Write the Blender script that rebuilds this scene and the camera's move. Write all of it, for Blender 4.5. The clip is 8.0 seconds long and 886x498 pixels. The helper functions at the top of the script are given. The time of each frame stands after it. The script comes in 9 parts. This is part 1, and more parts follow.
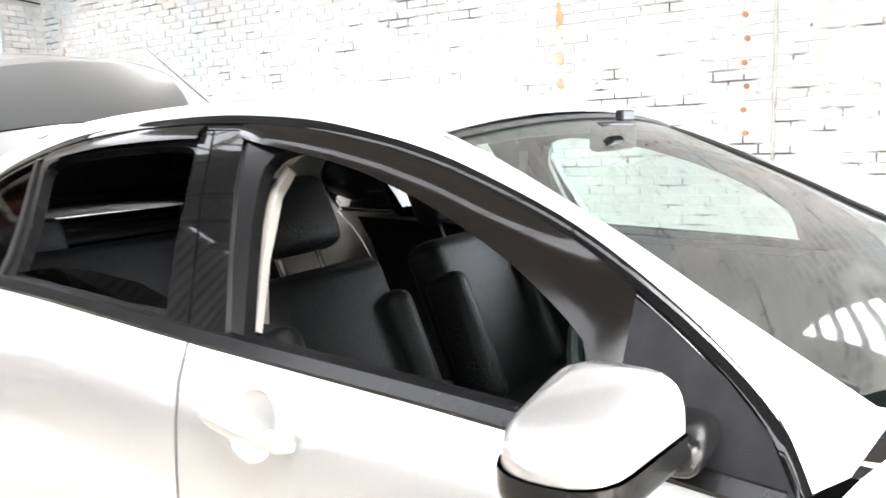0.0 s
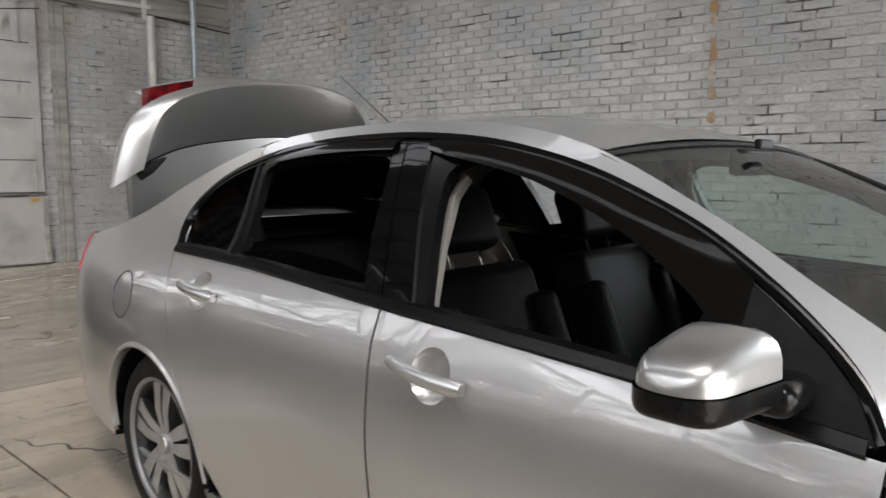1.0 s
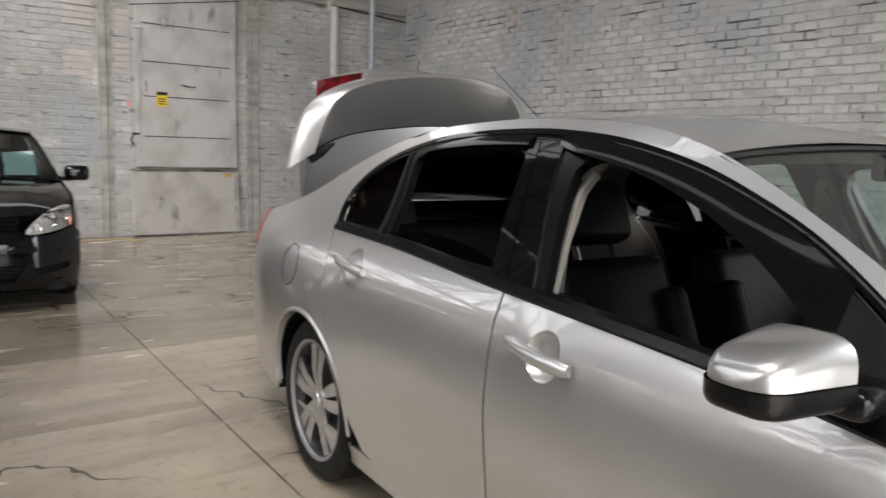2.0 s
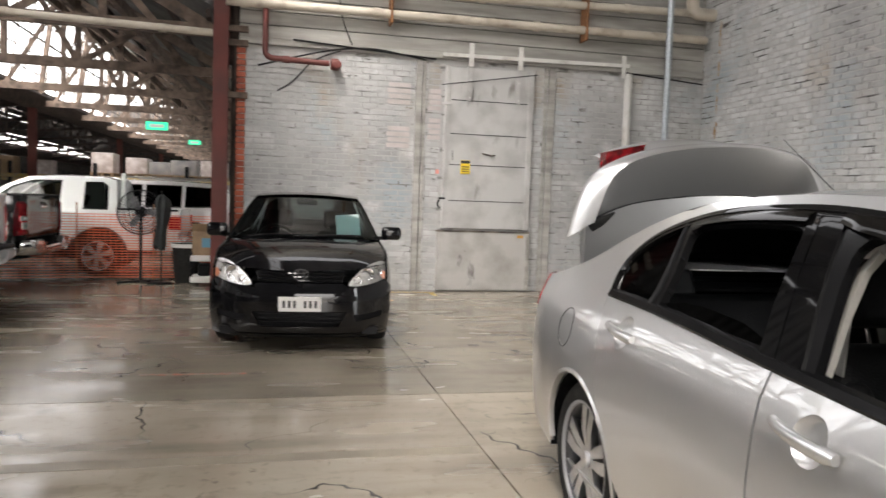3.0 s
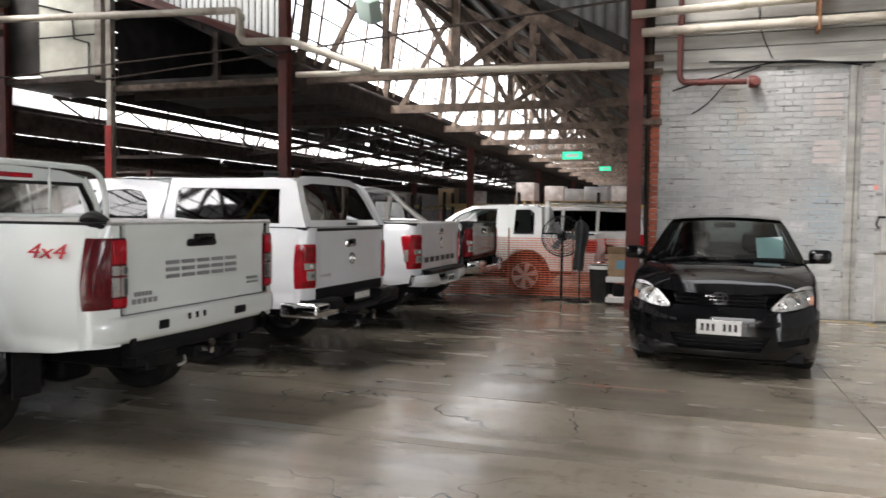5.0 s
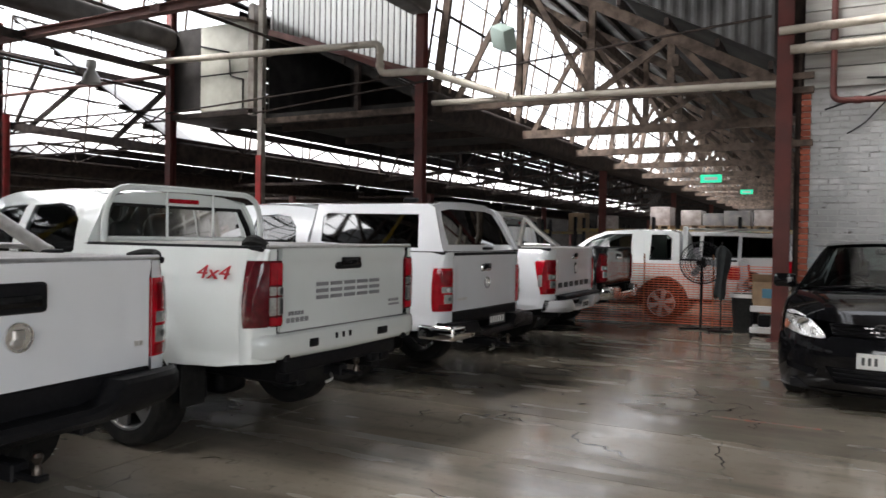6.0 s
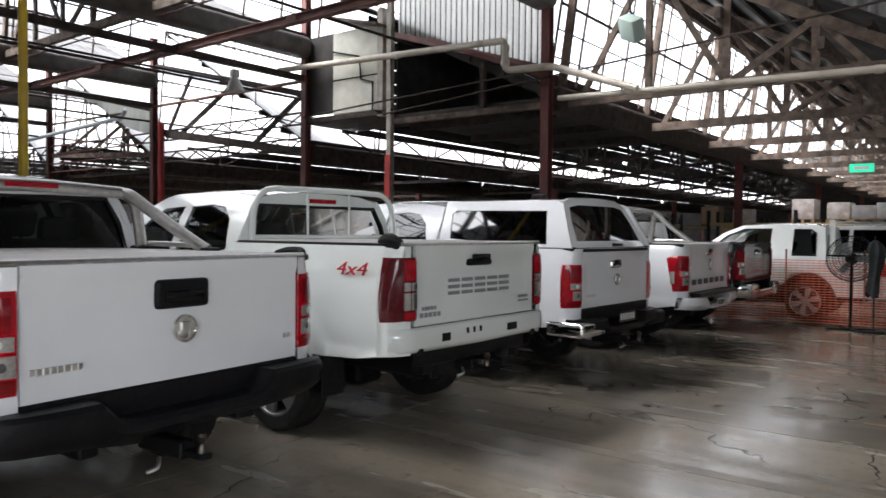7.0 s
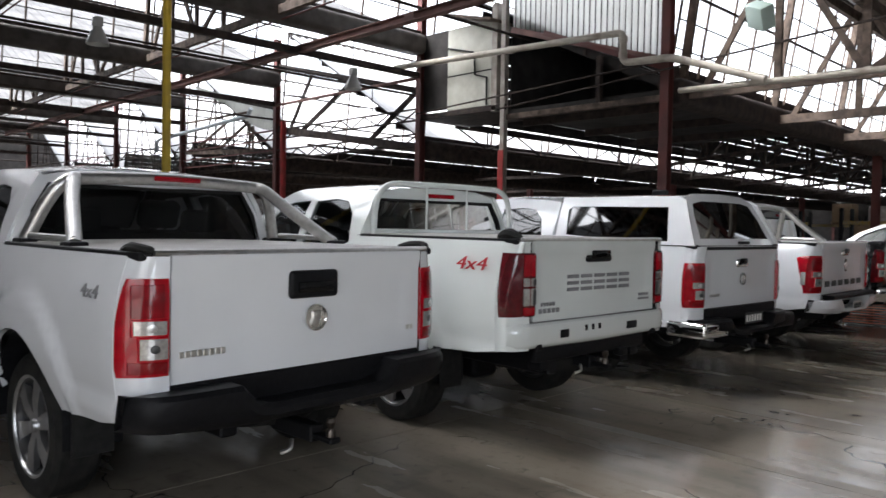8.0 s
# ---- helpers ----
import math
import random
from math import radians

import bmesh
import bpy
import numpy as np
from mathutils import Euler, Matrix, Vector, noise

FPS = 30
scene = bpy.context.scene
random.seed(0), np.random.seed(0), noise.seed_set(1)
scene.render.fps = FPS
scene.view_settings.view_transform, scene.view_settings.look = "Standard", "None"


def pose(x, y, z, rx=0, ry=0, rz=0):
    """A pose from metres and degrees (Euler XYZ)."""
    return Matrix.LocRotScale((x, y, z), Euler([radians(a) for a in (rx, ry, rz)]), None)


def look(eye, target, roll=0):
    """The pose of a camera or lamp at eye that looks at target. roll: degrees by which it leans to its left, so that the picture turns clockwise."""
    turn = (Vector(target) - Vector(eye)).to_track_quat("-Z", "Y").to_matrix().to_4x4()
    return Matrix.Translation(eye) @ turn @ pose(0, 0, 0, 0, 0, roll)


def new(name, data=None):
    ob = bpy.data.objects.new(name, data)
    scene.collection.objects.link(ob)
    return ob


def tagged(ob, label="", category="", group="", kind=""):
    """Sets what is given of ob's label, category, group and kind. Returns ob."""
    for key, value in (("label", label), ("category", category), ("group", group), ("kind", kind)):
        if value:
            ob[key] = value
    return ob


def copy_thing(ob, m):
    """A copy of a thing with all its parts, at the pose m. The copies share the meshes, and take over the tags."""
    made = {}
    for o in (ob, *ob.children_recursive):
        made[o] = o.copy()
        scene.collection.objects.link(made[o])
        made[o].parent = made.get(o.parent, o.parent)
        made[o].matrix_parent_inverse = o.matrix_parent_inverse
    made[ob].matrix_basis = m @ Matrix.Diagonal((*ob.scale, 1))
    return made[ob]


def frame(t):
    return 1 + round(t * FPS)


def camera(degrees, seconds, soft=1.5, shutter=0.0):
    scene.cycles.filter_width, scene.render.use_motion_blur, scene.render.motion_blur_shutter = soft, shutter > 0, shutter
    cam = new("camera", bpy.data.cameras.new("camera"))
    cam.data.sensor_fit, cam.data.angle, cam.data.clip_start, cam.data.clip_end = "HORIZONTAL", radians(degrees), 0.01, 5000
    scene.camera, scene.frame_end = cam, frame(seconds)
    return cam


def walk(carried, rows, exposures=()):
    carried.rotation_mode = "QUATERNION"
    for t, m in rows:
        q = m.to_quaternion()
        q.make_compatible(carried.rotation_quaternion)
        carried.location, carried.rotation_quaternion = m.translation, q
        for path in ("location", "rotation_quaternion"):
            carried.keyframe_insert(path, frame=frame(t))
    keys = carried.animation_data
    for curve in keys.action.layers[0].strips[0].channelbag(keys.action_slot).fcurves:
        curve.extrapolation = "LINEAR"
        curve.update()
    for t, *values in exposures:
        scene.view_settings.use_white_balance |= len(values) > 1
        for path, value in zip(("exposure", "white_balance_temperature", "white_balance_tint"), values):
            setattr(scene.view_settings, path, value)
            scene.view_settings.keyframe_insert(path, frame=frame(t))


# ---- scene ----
cam = camera(62.04, 8.0, soft=1.5, shutter=0.3)
# seconds, eye x y z, yaw, pitch, roll
PATH = [
    (0, 0.355, 0.608, 1.378, -58.85, -8.76, 2.26),
    (0.5, 0.196, 0.566, 1.374, -54.06, -6.90, 1.03),
    (1, 0.068, 0.468, 1.346, -47.97, -6.35, -0.14),
    (1.2, 0.037, 0.441, 1.348, -46.24, -6.69, -0.38),
    (2.3, 0.035, 0.239, 1.383, -27.89, -7.06, -2.14),
    (2.5, 0.035, 0.208, 1.393, -22.39, -6.13, -2.18),
    (3, 0.012, 0.104, 1.415, -12.65, -3.74, -2.00),
    (3.5, -0.000, 0.000, 1.415, -5.61, -3.92, -1.96),
    (4, -0.005, -0.098, 1.417, 0.07, -4.02, -2.11),
    (4.5, -0.050, -0.175, 1.435, 10.07, -3.48, -0.41),
    (5, -0.098, -0.219, 1.433, 18.05, -2.74, -0.67),
    (5.2, -0.134, -0.244, 1.431, 20.26, -2.40, -0.52),
    (6.3, -0.145, -0.305, 1.441, 30.74, -0.79, -0.65),
    (6.5, -0.142, -0.315, 1.444, 32.69, -1.10, -0.16),
    (7, -0.147, -0.370, 1.441, 37.56, -1.38, -0.47),
    (7.5, -0.161, -0.403, 1.443, 41.94, -1.46, -0.67),
    (8, -0.183, -0.435, 1.440, 46.00, -1.86, -1.02),
]
walk(cam, [(t, pose(x, y, z, 90 + pitch, roll, yaw)) for t, x, y, z, yaw, pitch, roll in PATH],
     exposures=[(0.0, 1.9, 6500, 10), (0.3, 1.5, 6500, 10), (0.5, 0.75, 6500, 10), (0.8, 0.0, 6500, 10), (1.0, -0.4, 6600, 11), (2.5, -0.1, 6750, 12), (3.5, 0.2, 6900, 12), (4.5, 0.2, 6700, 12), (5.0, 0.0, 6600, 11), (6.5, -0.35, 6350, 11), (8.0, -0.35, 6200, 11)])

# ---- light: bright overcast sky through the glazed sawtooth roof ----
world = bpy.data.worlds.new("sky")
scene.world = world
world.use_nodes = True
wn = world.node_tree
sky = wn.nodes.new("ShaderNodeTexSky")
sky.sky_type = "NISHITA"
sky.sun_disc = False
sky.sun_elevation = radians(55)
sky.sun_rotation = radians(200)
sky.air_density = 1.0
sky.dust_density = 6.0
bw = wn.nodes.new("ShaderNodeHueSaturation")
bw.inputs["Saturation"].default_value = 0.15
bg = wn.nodes["Background"]
bg.inputs["Strength"].default_value = 1.2
wn.links.new(sky.outputs["Color"], bw.inputs["Color"])
wn.links.new(bw.outputs["Color"], bg.inputs["Color"])
sun = new("sun", bpy.data.lights.new("sun", "SUN"))
sun.data.energy = 1.5
sun.data.angle = radians(25)
sun.data.color = (1.0, 0.96, 0.9)
sun.matrix_world = look((0, 0, 30), (12, 9, 0))


def area_lamp(x, y, z, sx, sy, watts, down=(0, 0, -1), color=(1.0, 0.96, 0.9)):
    l = new("area_lamp", bpy.data.lights.new("area_lamp", "AREA"))
    l.data.shape = "RECTANGLE"
    l.data.size, l.data.size_y, l.data.energy, l.data.color = sx, sy, watts, color
    l.matrix_world = look((x, y, z), (x + down[0], y + down[1], z + down[2]))
    return l
# unseen area lamps added behind the camera, in openings of the south and east wall
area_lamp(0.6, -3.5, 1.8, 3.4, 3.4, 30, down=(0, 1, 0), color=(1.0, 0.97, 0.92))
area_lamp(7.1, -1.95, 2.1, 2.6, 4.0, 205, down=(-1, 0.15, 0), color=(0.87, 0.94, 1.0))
# unseen area lamp added under the roof to brighten the car and side wall
area_lamp(-0.45, -1.0, 7.2, 4.4, 2.3, 130, down=(1, 0, -0.35), color=(0.98, 0.99, 1.0))

# ---- materials ----
def material(name, color, rough=0.5, metal=0.0, color2=None, scale=3.0, detail=6.0, spread=(0.35, 0.65), bump=0.0,
             bump_scale=60.0, rough2=None, coat=0.0, world_space=False, vary=0.0, stretch=(1, 1, 1), spec=0.5):
    m = bpy.data.materials.new(name)
    m.use_nodes = True
    nt = m.node_tree
    N, L = nt.nodes, nt.links
    b = N["Principled BSDF"]
    b.inputs["Base Color"].default_value = (*color, 1)
    b.inputs["Roughness"].default_value = rough
    b.inputs["Metallic"].default_value = metal
    b.inputs["Coat Weight"].default_value = coat
    b.inputs["Coat Roughness"].default_value = 0.03
    b.inputs["Specular IOR Level"].default_value = spec
    if world_space:
        src = N.new("ShaderNodeNewGeometry").outputs["Position"]
    else:
        src = N.new("ShaderNodeTexCoord").outputs["Object"]
    mp = N.new("ShaderNodeMapping")
    mp.inputs["Scale"].default_value = stretch
    L.new(src, mp.inputs["Vector"])
    vec = mp.outputs["Vector"]
    out = None
    if color2 is not None:
        n = N.new("ShaderNodeTexNoise")
        n.inputs["Scale"].default_value = scale
        n.inputs["Detail"].default_value = detail
        L.new(vec, n.inputs["Vector"])
        mr = N.new("ShaderNodeMapRange")
        mr.inputs["From Min"].default_value, mr.inputs["From Max"].default_value = spread
        L.new(n.outputs["Fac"], mr.inputs["Value"])
        mix = N.new("ShaderNodeMix")
        mix.data_type = "RGBA"
        mix.inputs[6].default_value, mix.inputs[7].default_value = (*color, 1), (*color2, 1)
        L.new(mr.outputs["Result"], mix.inputs[0])
        out = mix.outputs[2]
        if rough2 is not None:
            rr = N.new("ShaderNodeMapRange")
            rr.inputs["To Min"].default_value, rr.inputs["To Max"].default_value = rough, rough2
            L.new(mr.outputs["Result"], rr.inputs["Value"])
            L.new(rr.outputs["Result"], b.inputs["Roughness"])
    if vary:
        oi = N.new("ShaderNodeObjectInfo")
        gi = N.new("ShaderNodeNewGeometry")
        ad = N.new("ShaderNodeMath")
        ad.operation = "ADD"
        L.new(oi.outputs["Random"], ad.inputs[0])
        L.new(gi.outputs["Random Per Island"], ad.inputs[1])
        fr = N.new("ShaderNodeMath")
        fr.operation = "FRACT"
        L.new(ad.outputs[0], fr.inputs[0])
        mv = N.new("ShaderNodeMapRange")
        mv.inputs["To Min"].default_value, mv.inputs["To Max"].default_value = 1 - vary, 1 + vary
        L.new(fr.outputs[0], mv.inputs["Value"])
        mm = N.new("ShaderNodeMix")
        mm.data_type, mm.blend_type = "RGBA", "MULTIPLY"
        mm.inputs[0].default_value = 1.0
        mm.inputs[6].default_value = (*color, 1)
        if out is not None:
            L.new(out, mm.inputs[6])
        L.new(mv.outputs["Result"], mm.inputs[7])
        out = mm.outputs[2]
    if out is not None:
        L.new(out, b.inputs["Base Color"])
    if bump:
        nb = N.new("ShaderNodeTexNoise")
        nb.inputs["Scale"].default_value = bump_scale
        nb.inputs["Detail"].default_value = 4
        L.new(vec, nb.inputs["Vector"])
        bp = N.new("ShaderNodeBump")
        bp.inputs["Strength"].default_value = bump
        bp.inputs["Distance"].default_value = 0.01
        L.new(nb.outputs["Fac"], bp.inputs["Height"])
        L.new(bp.outputs["Normal"], b.inputs["Normal"])
    return m


def glass(name, tint=(0.9, 0.95, 0.93), gloss=0.03, mixin=0.12):
    """A thin pane: clear see-through with a mirror-like share that grows at grazing angles."""
    m = bpy.data.materials.new(name)
    m.use_nodes = True
    nt = m.node_tree
    N, L = nt.nodes, nt.links
    N.remove(N["Principled BSDF"])
    tr = N.new("ShaderNodeBsdfTransparent")
    tr.inputs["Color"].default_value = (*tint, 1)
    gl = N.new("ShaderNodeBsdfGlossy")
    gl.inputs["Roughness"].default_value = gloss
    lw = N.new("ShaderNodeFresnel")
    lw.inputs["IOR"].default_value = 1.5
    ad = N.new("ShaderNodeMath")
    ad.operation = "MULTIPLY_ADD"
    ad.inputs[1].default_value, ad.inputs[2].default_value = 1.0, mixin - 0.08
    ad.use_clamp = True
    L.new(lw.outputs["Fac"], ad.inputs[0])
    mx = N.new("ShaderNodeMixShader")
    L.new(ad.outputs[0], mx.inputs[0])
    L.new(tr.outputs[0], mx.inputs[1])
    L.new(gl.outputs[0], mx.inputs[2])
    L.new(mx.outputs[0], N["Material Output"].inputs["Surface"])
    return m


def glow(name, color, strength):
    m = bpy.data.materials.new(name)
    m.use_nodes = True
    b = m.node_tree.nodes["Principled BSDF"]
    b.inputs["Base Color"].default_value = (*color, 1)
    b.inputs["Emission Color"].default_value = (*color, 1)
    b.inputs["Emission Strength"].default_value = strength
    return m


M_SILVER = material("silver_paint", (0.68, 0.68, 0.677), 0.34, 0.82, (0.60, 0.60, 0.597), 900, 2, coat=1.0)
M_SILVER.node_tree.nodes["Principled BSDF"].inputs["Coat IOR"].default_value = 1.9
# near-white so the outer roof slopes read as bright sky
M_ROOFTOP = material("sky_white_roof_sheet", (0.82, 0.82, 0.81), 0.6, 0, (0.74, 0.74, 0.73), 2, 6, world_space=True)
M_WHITE = material("white_paint", (0.80, 0.815, 0.84), 0.22, 0, (0.76, 0.775, 0.80), 2.0, 5, coat=1.0)
M_CREAM = material("creamy_white_paint", (0.775, 0.81, 0.79), 0.24, 0, (0.735, 0.77, 0.75), 2.0, 5, coat=1.0)
M_BLACKCAR = material("black_paint", (0.004, 0.004, 0.005), 0.06, 0, (0.007, 0.007, 0.008), 3, 4, spec=0.45)
M_DARKUTE = material("dark_grey_paint", (0.012, 0.012, 0.013), 0.12, 0.0, (0.018, 0.018, 0.019), 3, 4)
M_TRIM = material("black_plastic", (0.007, 0.007, 0.008), 0.42, 0, (0.011, 0.011, 0.0125), 40, 4, bump=0.15, bump_scale=500, spec=0.14)
M_GLOSSBLACK = material("gloss_black_trim", (0.004, 0.004, 0.0045), 0.03, 0, (0.006, 0.006, 0.006), 9, 3, spec=0.26)
M_SATINBLACK = material("satin_black_trim", (0.005, 0.005, 0.0055), 0.20, 0, (0.008, 0.008, 0.0085), 20, 4, spec=0.25)
M_LIDLAMP = material("deep_red_lens", (0.15, 0.002, 0.005), 0.25, 0, (0.045, 0.001, 0.002), 26, 3, spread=(0.42, 0.60), spec=0.2)
M_RUBBER = material("rubber", (0.009, 0.009, 0.009), 0.7, 0, (0.017, 0.017, 0.016), 25, 5, bump=0.3, bump_scale=200, spec=0.25)
M_TYRE = material("tyre_rubber", (0.011, 0.011, 0.011), 0.8, 0, (0.024, 0.023, 0.021), 12, 5, bump=0.4, bump_scale=120, spec=0.2)
M_ALLOY = material("alloy", (0.62, 0.62, 0.63), 0.3, 0.9, (0.5, 0.5, 0.5), 12, 4)
M_ALLOYDARK = material("dark_alloy", (0.05, 0.05, 0.055), 0.45, 0.6, (0.08, 0.078, 0.075), 20, 4)
M_CHROME = material("chrome", (0.8, 0.8, 0.8), 0.08, 1.0)
M_BRASSBALL = material("worn_brass", (0.13, 0.11, 0.095), 0.35, 0.9, (0.08, 0.07, 0.06), 40, 4)
M_STEEL = material("brushed_steel", (0.66, 0.65, 0.63), 0.34, 1.0, (0.56, 0.55, 0.53), 30, 3)
M_INTERIOR = material("dark_cloth", (0.006, 0.006, 0.0065), 0.85, 0, (0.011, 0.011, 0.012), 60, 4, bump=0.4, bump_scale=300, spec=0.2)
M_LEATHER = material("black_leather", (0.004, 0.004, 0.0045), 0.5, 0, (0.007, 0.007, 0.0075), 20, 4, bump=0.3, bump_scale=150, spec=0.18)
M_BEIGE = material("grey_beige_plastic", (0.34, 0.33, 0.30), 0.6, 0)
M_LAMPRED = material("red_lens", (0.44, 0.004, 0.013), 0.12, 0, (0.30, 0.003, 0.009), 12, 3, coat=0.25, spec=0.3)
M_LAMPDEEPRED = material("deep_red_lens", (0.26, 0.003, 0.008), 0.10, 0, (0.17, 0.002, 0.005), 12, 3, coat=0.25, spec=0.3)
M_GUTTER = material("grey_brown_gutter", (0.125, 0.11, 0.10), 0.7, 0, (0.06, 0.052, 0.047), 3, 7, world_space=True)
M_LAMPDARKRED = material("dark_red_lens", (0.075, 0.003, 0.006), 0.08, 0, (0.11, 0.004, 0.008), 30, 3, coat=0.35, spec=0.35)
M_LAMPCLEAR = material("clear_lens", (0.50, 0.48, 0.46), 0.2, 0.5, (0.36, 0.34, 0.33), 60, 3, coat=1.0)
M_LAMPAMBER = material("amber_lens", (0.75, 0.30, 0.18), 0.15, 0, coat=1.0)
M_HEADLAMP = material("headlamp_reflector", (0.86, 0.85, 0.82), 0.3, 0.4, (0.6, 0.59, 0.57), 30, 3, coat=1.0)
M_GLASS = glass("window_glass", (0.42, 0.46, 0.45), mixin=0.055)
M_PRIVACY = glass("privacy_glass", (0.012, 0.013, 0.014), mixin=0.16)
M_SIDETINT = glass("side_tinted_glass", (0.05, 0.055, 0.06), mixin=0.04)
M_DARKTINT = glass("dark_tinted_glass", (0.05, 0.055, 0.06), mixin=0.10)
M_SCREEN = glass("windscreen_glass", (0.60, 0.76, 0.69), mixin=0.17)
M_HATCHSCREEN = glass("hatch_windscreen_glass", (0.46, 0.58, 0.58), mixin=0.055)
M_UTEGLASS = glass("ute_dark_glass", (0.06, 0.066, 0.07), mixin=0.03)
M_REARTINT = glass("rear_tinted_glass", (0.20, 0.21, 0.215), mixin=0.055)
M_SMOKE = material("smoked_acrylic", (0.006, 0.0055, 0.005), 0.09, 0, spec=0.22)
M_PAPER = material("paper", (0.62, 0.74, 0.74), 0.8)
M_PLATE = material("number_plate", (0.72, 0.72, 0.70), 0.4)
M_INK = material("dark_ink", (0.03, 0.03, 0.03), 0.5)
M_GREYINK = material("grey_badge_paint", (0.24, 0.24, 0.25), 0.4)
M_REDINK = material("red_badge_paint", (0.5, 0.02, 0.03), 0.4)
M_REDSTEEL = material("red_oxide_steel", (0.15, 0.035, 0.028), 0.55, 0, (0.10, 0.03, 0.025), 3, 7, bump=0.2, bump_scale=40, world_space=True)
M_BRIGHTRED = material("bright_red_steel", (0.42, 0.03, 0.03), 0.5, 0, (0.25, 0.03, 0.025), 4, 6, world_space=True)
M_TIMBER = material("grey_weathered_timber", (0.175, 0.128, 0.098), 0.85, 0, (0.058, 0.041, 0.032), 6, 8, bump=0.4, bump_scale=60, world_space=True)
M_DARKTIMBER = material("dark_timber", (0.063, 0.044, 0.036), 0.85, 0, (0.023, 0.0165, 0.014), 6, 8, bump=0.3, bump_scale=60, world_space=True)
M_CORRUGATED = material("weathered_iron_sheet", (0.15, 0.148, 0.145), 0.6, 0.3, (0.065, 0.063, 0.062), 1.5, 7, world_space=True)
M_PALESHEET = material("pale_painted_sheet", (0.55, 0.56, 0.56), 0.6, 0, (0.38, 0.38, 0.37), 2.0, 7, world_space=True)
M_FIBREGLASS = material("translucent_fibreglass_sheet", (0.62, 0.62, 0.60), 0.5, 0, (0.46, 0.45, 0.42), 2.0, 7, world_space=True)
_nt = M_FIBREGLASS.node_tree
_tl, _mx = _nt.nodes.new("ShaderNodeBsdfTranslucent"), _nt.nodes.new("ShaderNodeMixShader")
_tl.inputs["Color"].default_value = (0.75, 0.75, 0.72, 1)
_mx.inputs[0].default_value = 0.6
_nt.links.new(_nt.nodes["Principled BSDF"].outputs[0], _mx.inputs[1])
_nt.links.new(_tl.outputs[0], _mx.inputs[2])
_nt.links.new(_mx.outputs[0], _nt.nodes["Material Output"].inputs["Surface"])
M_CREAMSHEET = material("cream_painted_sheet", (0.55, 0.55, 0.48), 0.6, 0, (0.40, 0.39, 0.33), 2.5, 7, world_space=True)
M_PIPE = material("cream_painted_pipe", (0.55, 0.50, 0.42), 0.5, 0, (0.34, 0.28, 0.22), 4, 7, spread=(0.5, 0.75), world_space=True)
M_WHITEPIPE = material("white_painted_pipe", (0.66, 0.65, 0.62), 0.45, 0, (0.45, 0.43, 0.39), 4, 6, spread=(0.5, 0.75), world_space=True)
M_GALV = material("galvanised_steel", (0.50, 0.55, 0.58), 0.4, 0.6, (0.38, 0.42, 0.45), 25, 4, world_space=True)
M_YELLOW = material("yellow_paint", (0.62, 0.42, 0.02), 0.5, 0, (0.48, 0.32, 0.03), 5, 6, world_space=True)
M_BRICKPAINT = material("white_painted_brick", (0.535, 0.54, 0.535), 0.75, 0, (0.35, 0.35, 0.345), 0.8, 10, spread=(0.40, 0.70), bump=1.0, bump_scale=35, world_space=True, vary=0.11)


def grimed(m, layers):
    """Lay stains over a material's own colour: (colour, noise scale, from, to, stretch) each."""
    N, L = m.node_tree.nodes, m.node_tree.links
    b = N["Principled BSDF"]
    pos = N.new("ShaderNodeNewGeometry").outputs["Position"]
    for col, sc, lo, hi, st in layers:
        mp = N.new("ShaderNodeMapping")
        mp.inputs["Scale"].default_value = st
        L.new(pos, mp.inputs["Vector"])
        n = N.new("ShaderNodeTexNoise")
        n.inputs["Scale"].default_value, n.inputs["Detail"].default_value = sc, 9
        L.new(mp.outputs["Vector"], n.inputs["Vector"])
        r = N.new("ShaderNodeMapRange")
        r.inputs["From Min"].default_value, r.inputs["From Max"].default_value = lo, hi
        L.new(n.outputs["Fac"], r.inputs["Value"])
        x = N.new("ShaderNodeMix")
        x.data_type = "RGBA"
        L.new(b.inputs["Base Color"].links[0].from_socket, x.inputs[6])
        x.inputs[7].default_value = (*col, 1)
        L.new(r.outputs["Result"], x.inputs[0])
        L.new(x.outputs[2], b.inputs["Base Color"])


grimed(M_BRICKPAINT, [((0.25, 0.25, 0.245), 0.45, 0.50, 0.76, (1, 1, 0.6)), ((0.34, 0.385, 0.41), 0.9, 0.54, 0.70, (1, 1, 0.8)), ((0.40, 0.40, 0.395), 7.0, 0.50, 0.68, (1, 1, 1.4)), ((0.60, 0.60, 0.59), 1.6, 0.60, 0.72, (1, 1, 1)), ((0.16, 0.15, 0.14), 6.0, 0.66, 0.74, (1, 1, 2.5)), ((0.36, 0.29, 0.21), 1.1, 0.62, 0.80, (1, 1, 0.5))])
# dark patches paint in the shade of gaps where mortar is missing
M_MORTAR = material("gapped_mortar", (0.45, 0.44, 0.425), 0.9, 0, (0.075, 0.07, 0.063), 3.2, 9, spread=(0.55, 0.64), bump=0.6, bump_scale=50, world_space=True, stretch=(0.7, 0.7, 2.2))
M_MORTARPALE = material("painted_mortar", (0.44, 0.435, 0.425), 0.9, 0, (0.13, 0.125, 0.115), 4.0, 9, spread=(0.54, 0.68), bump=0.6, bump_scale=50, world_space=True, stretch=(0.7, 0.7, 2.2))
M_REDBRICK = material("bare_red_brick", (0.46, 0.13, 0.07), 0.85, 0, (0.30, 0.09, 0.06), 8, 6, bump=0.5, bump_scale=60, world_space=True, vary=0.15)
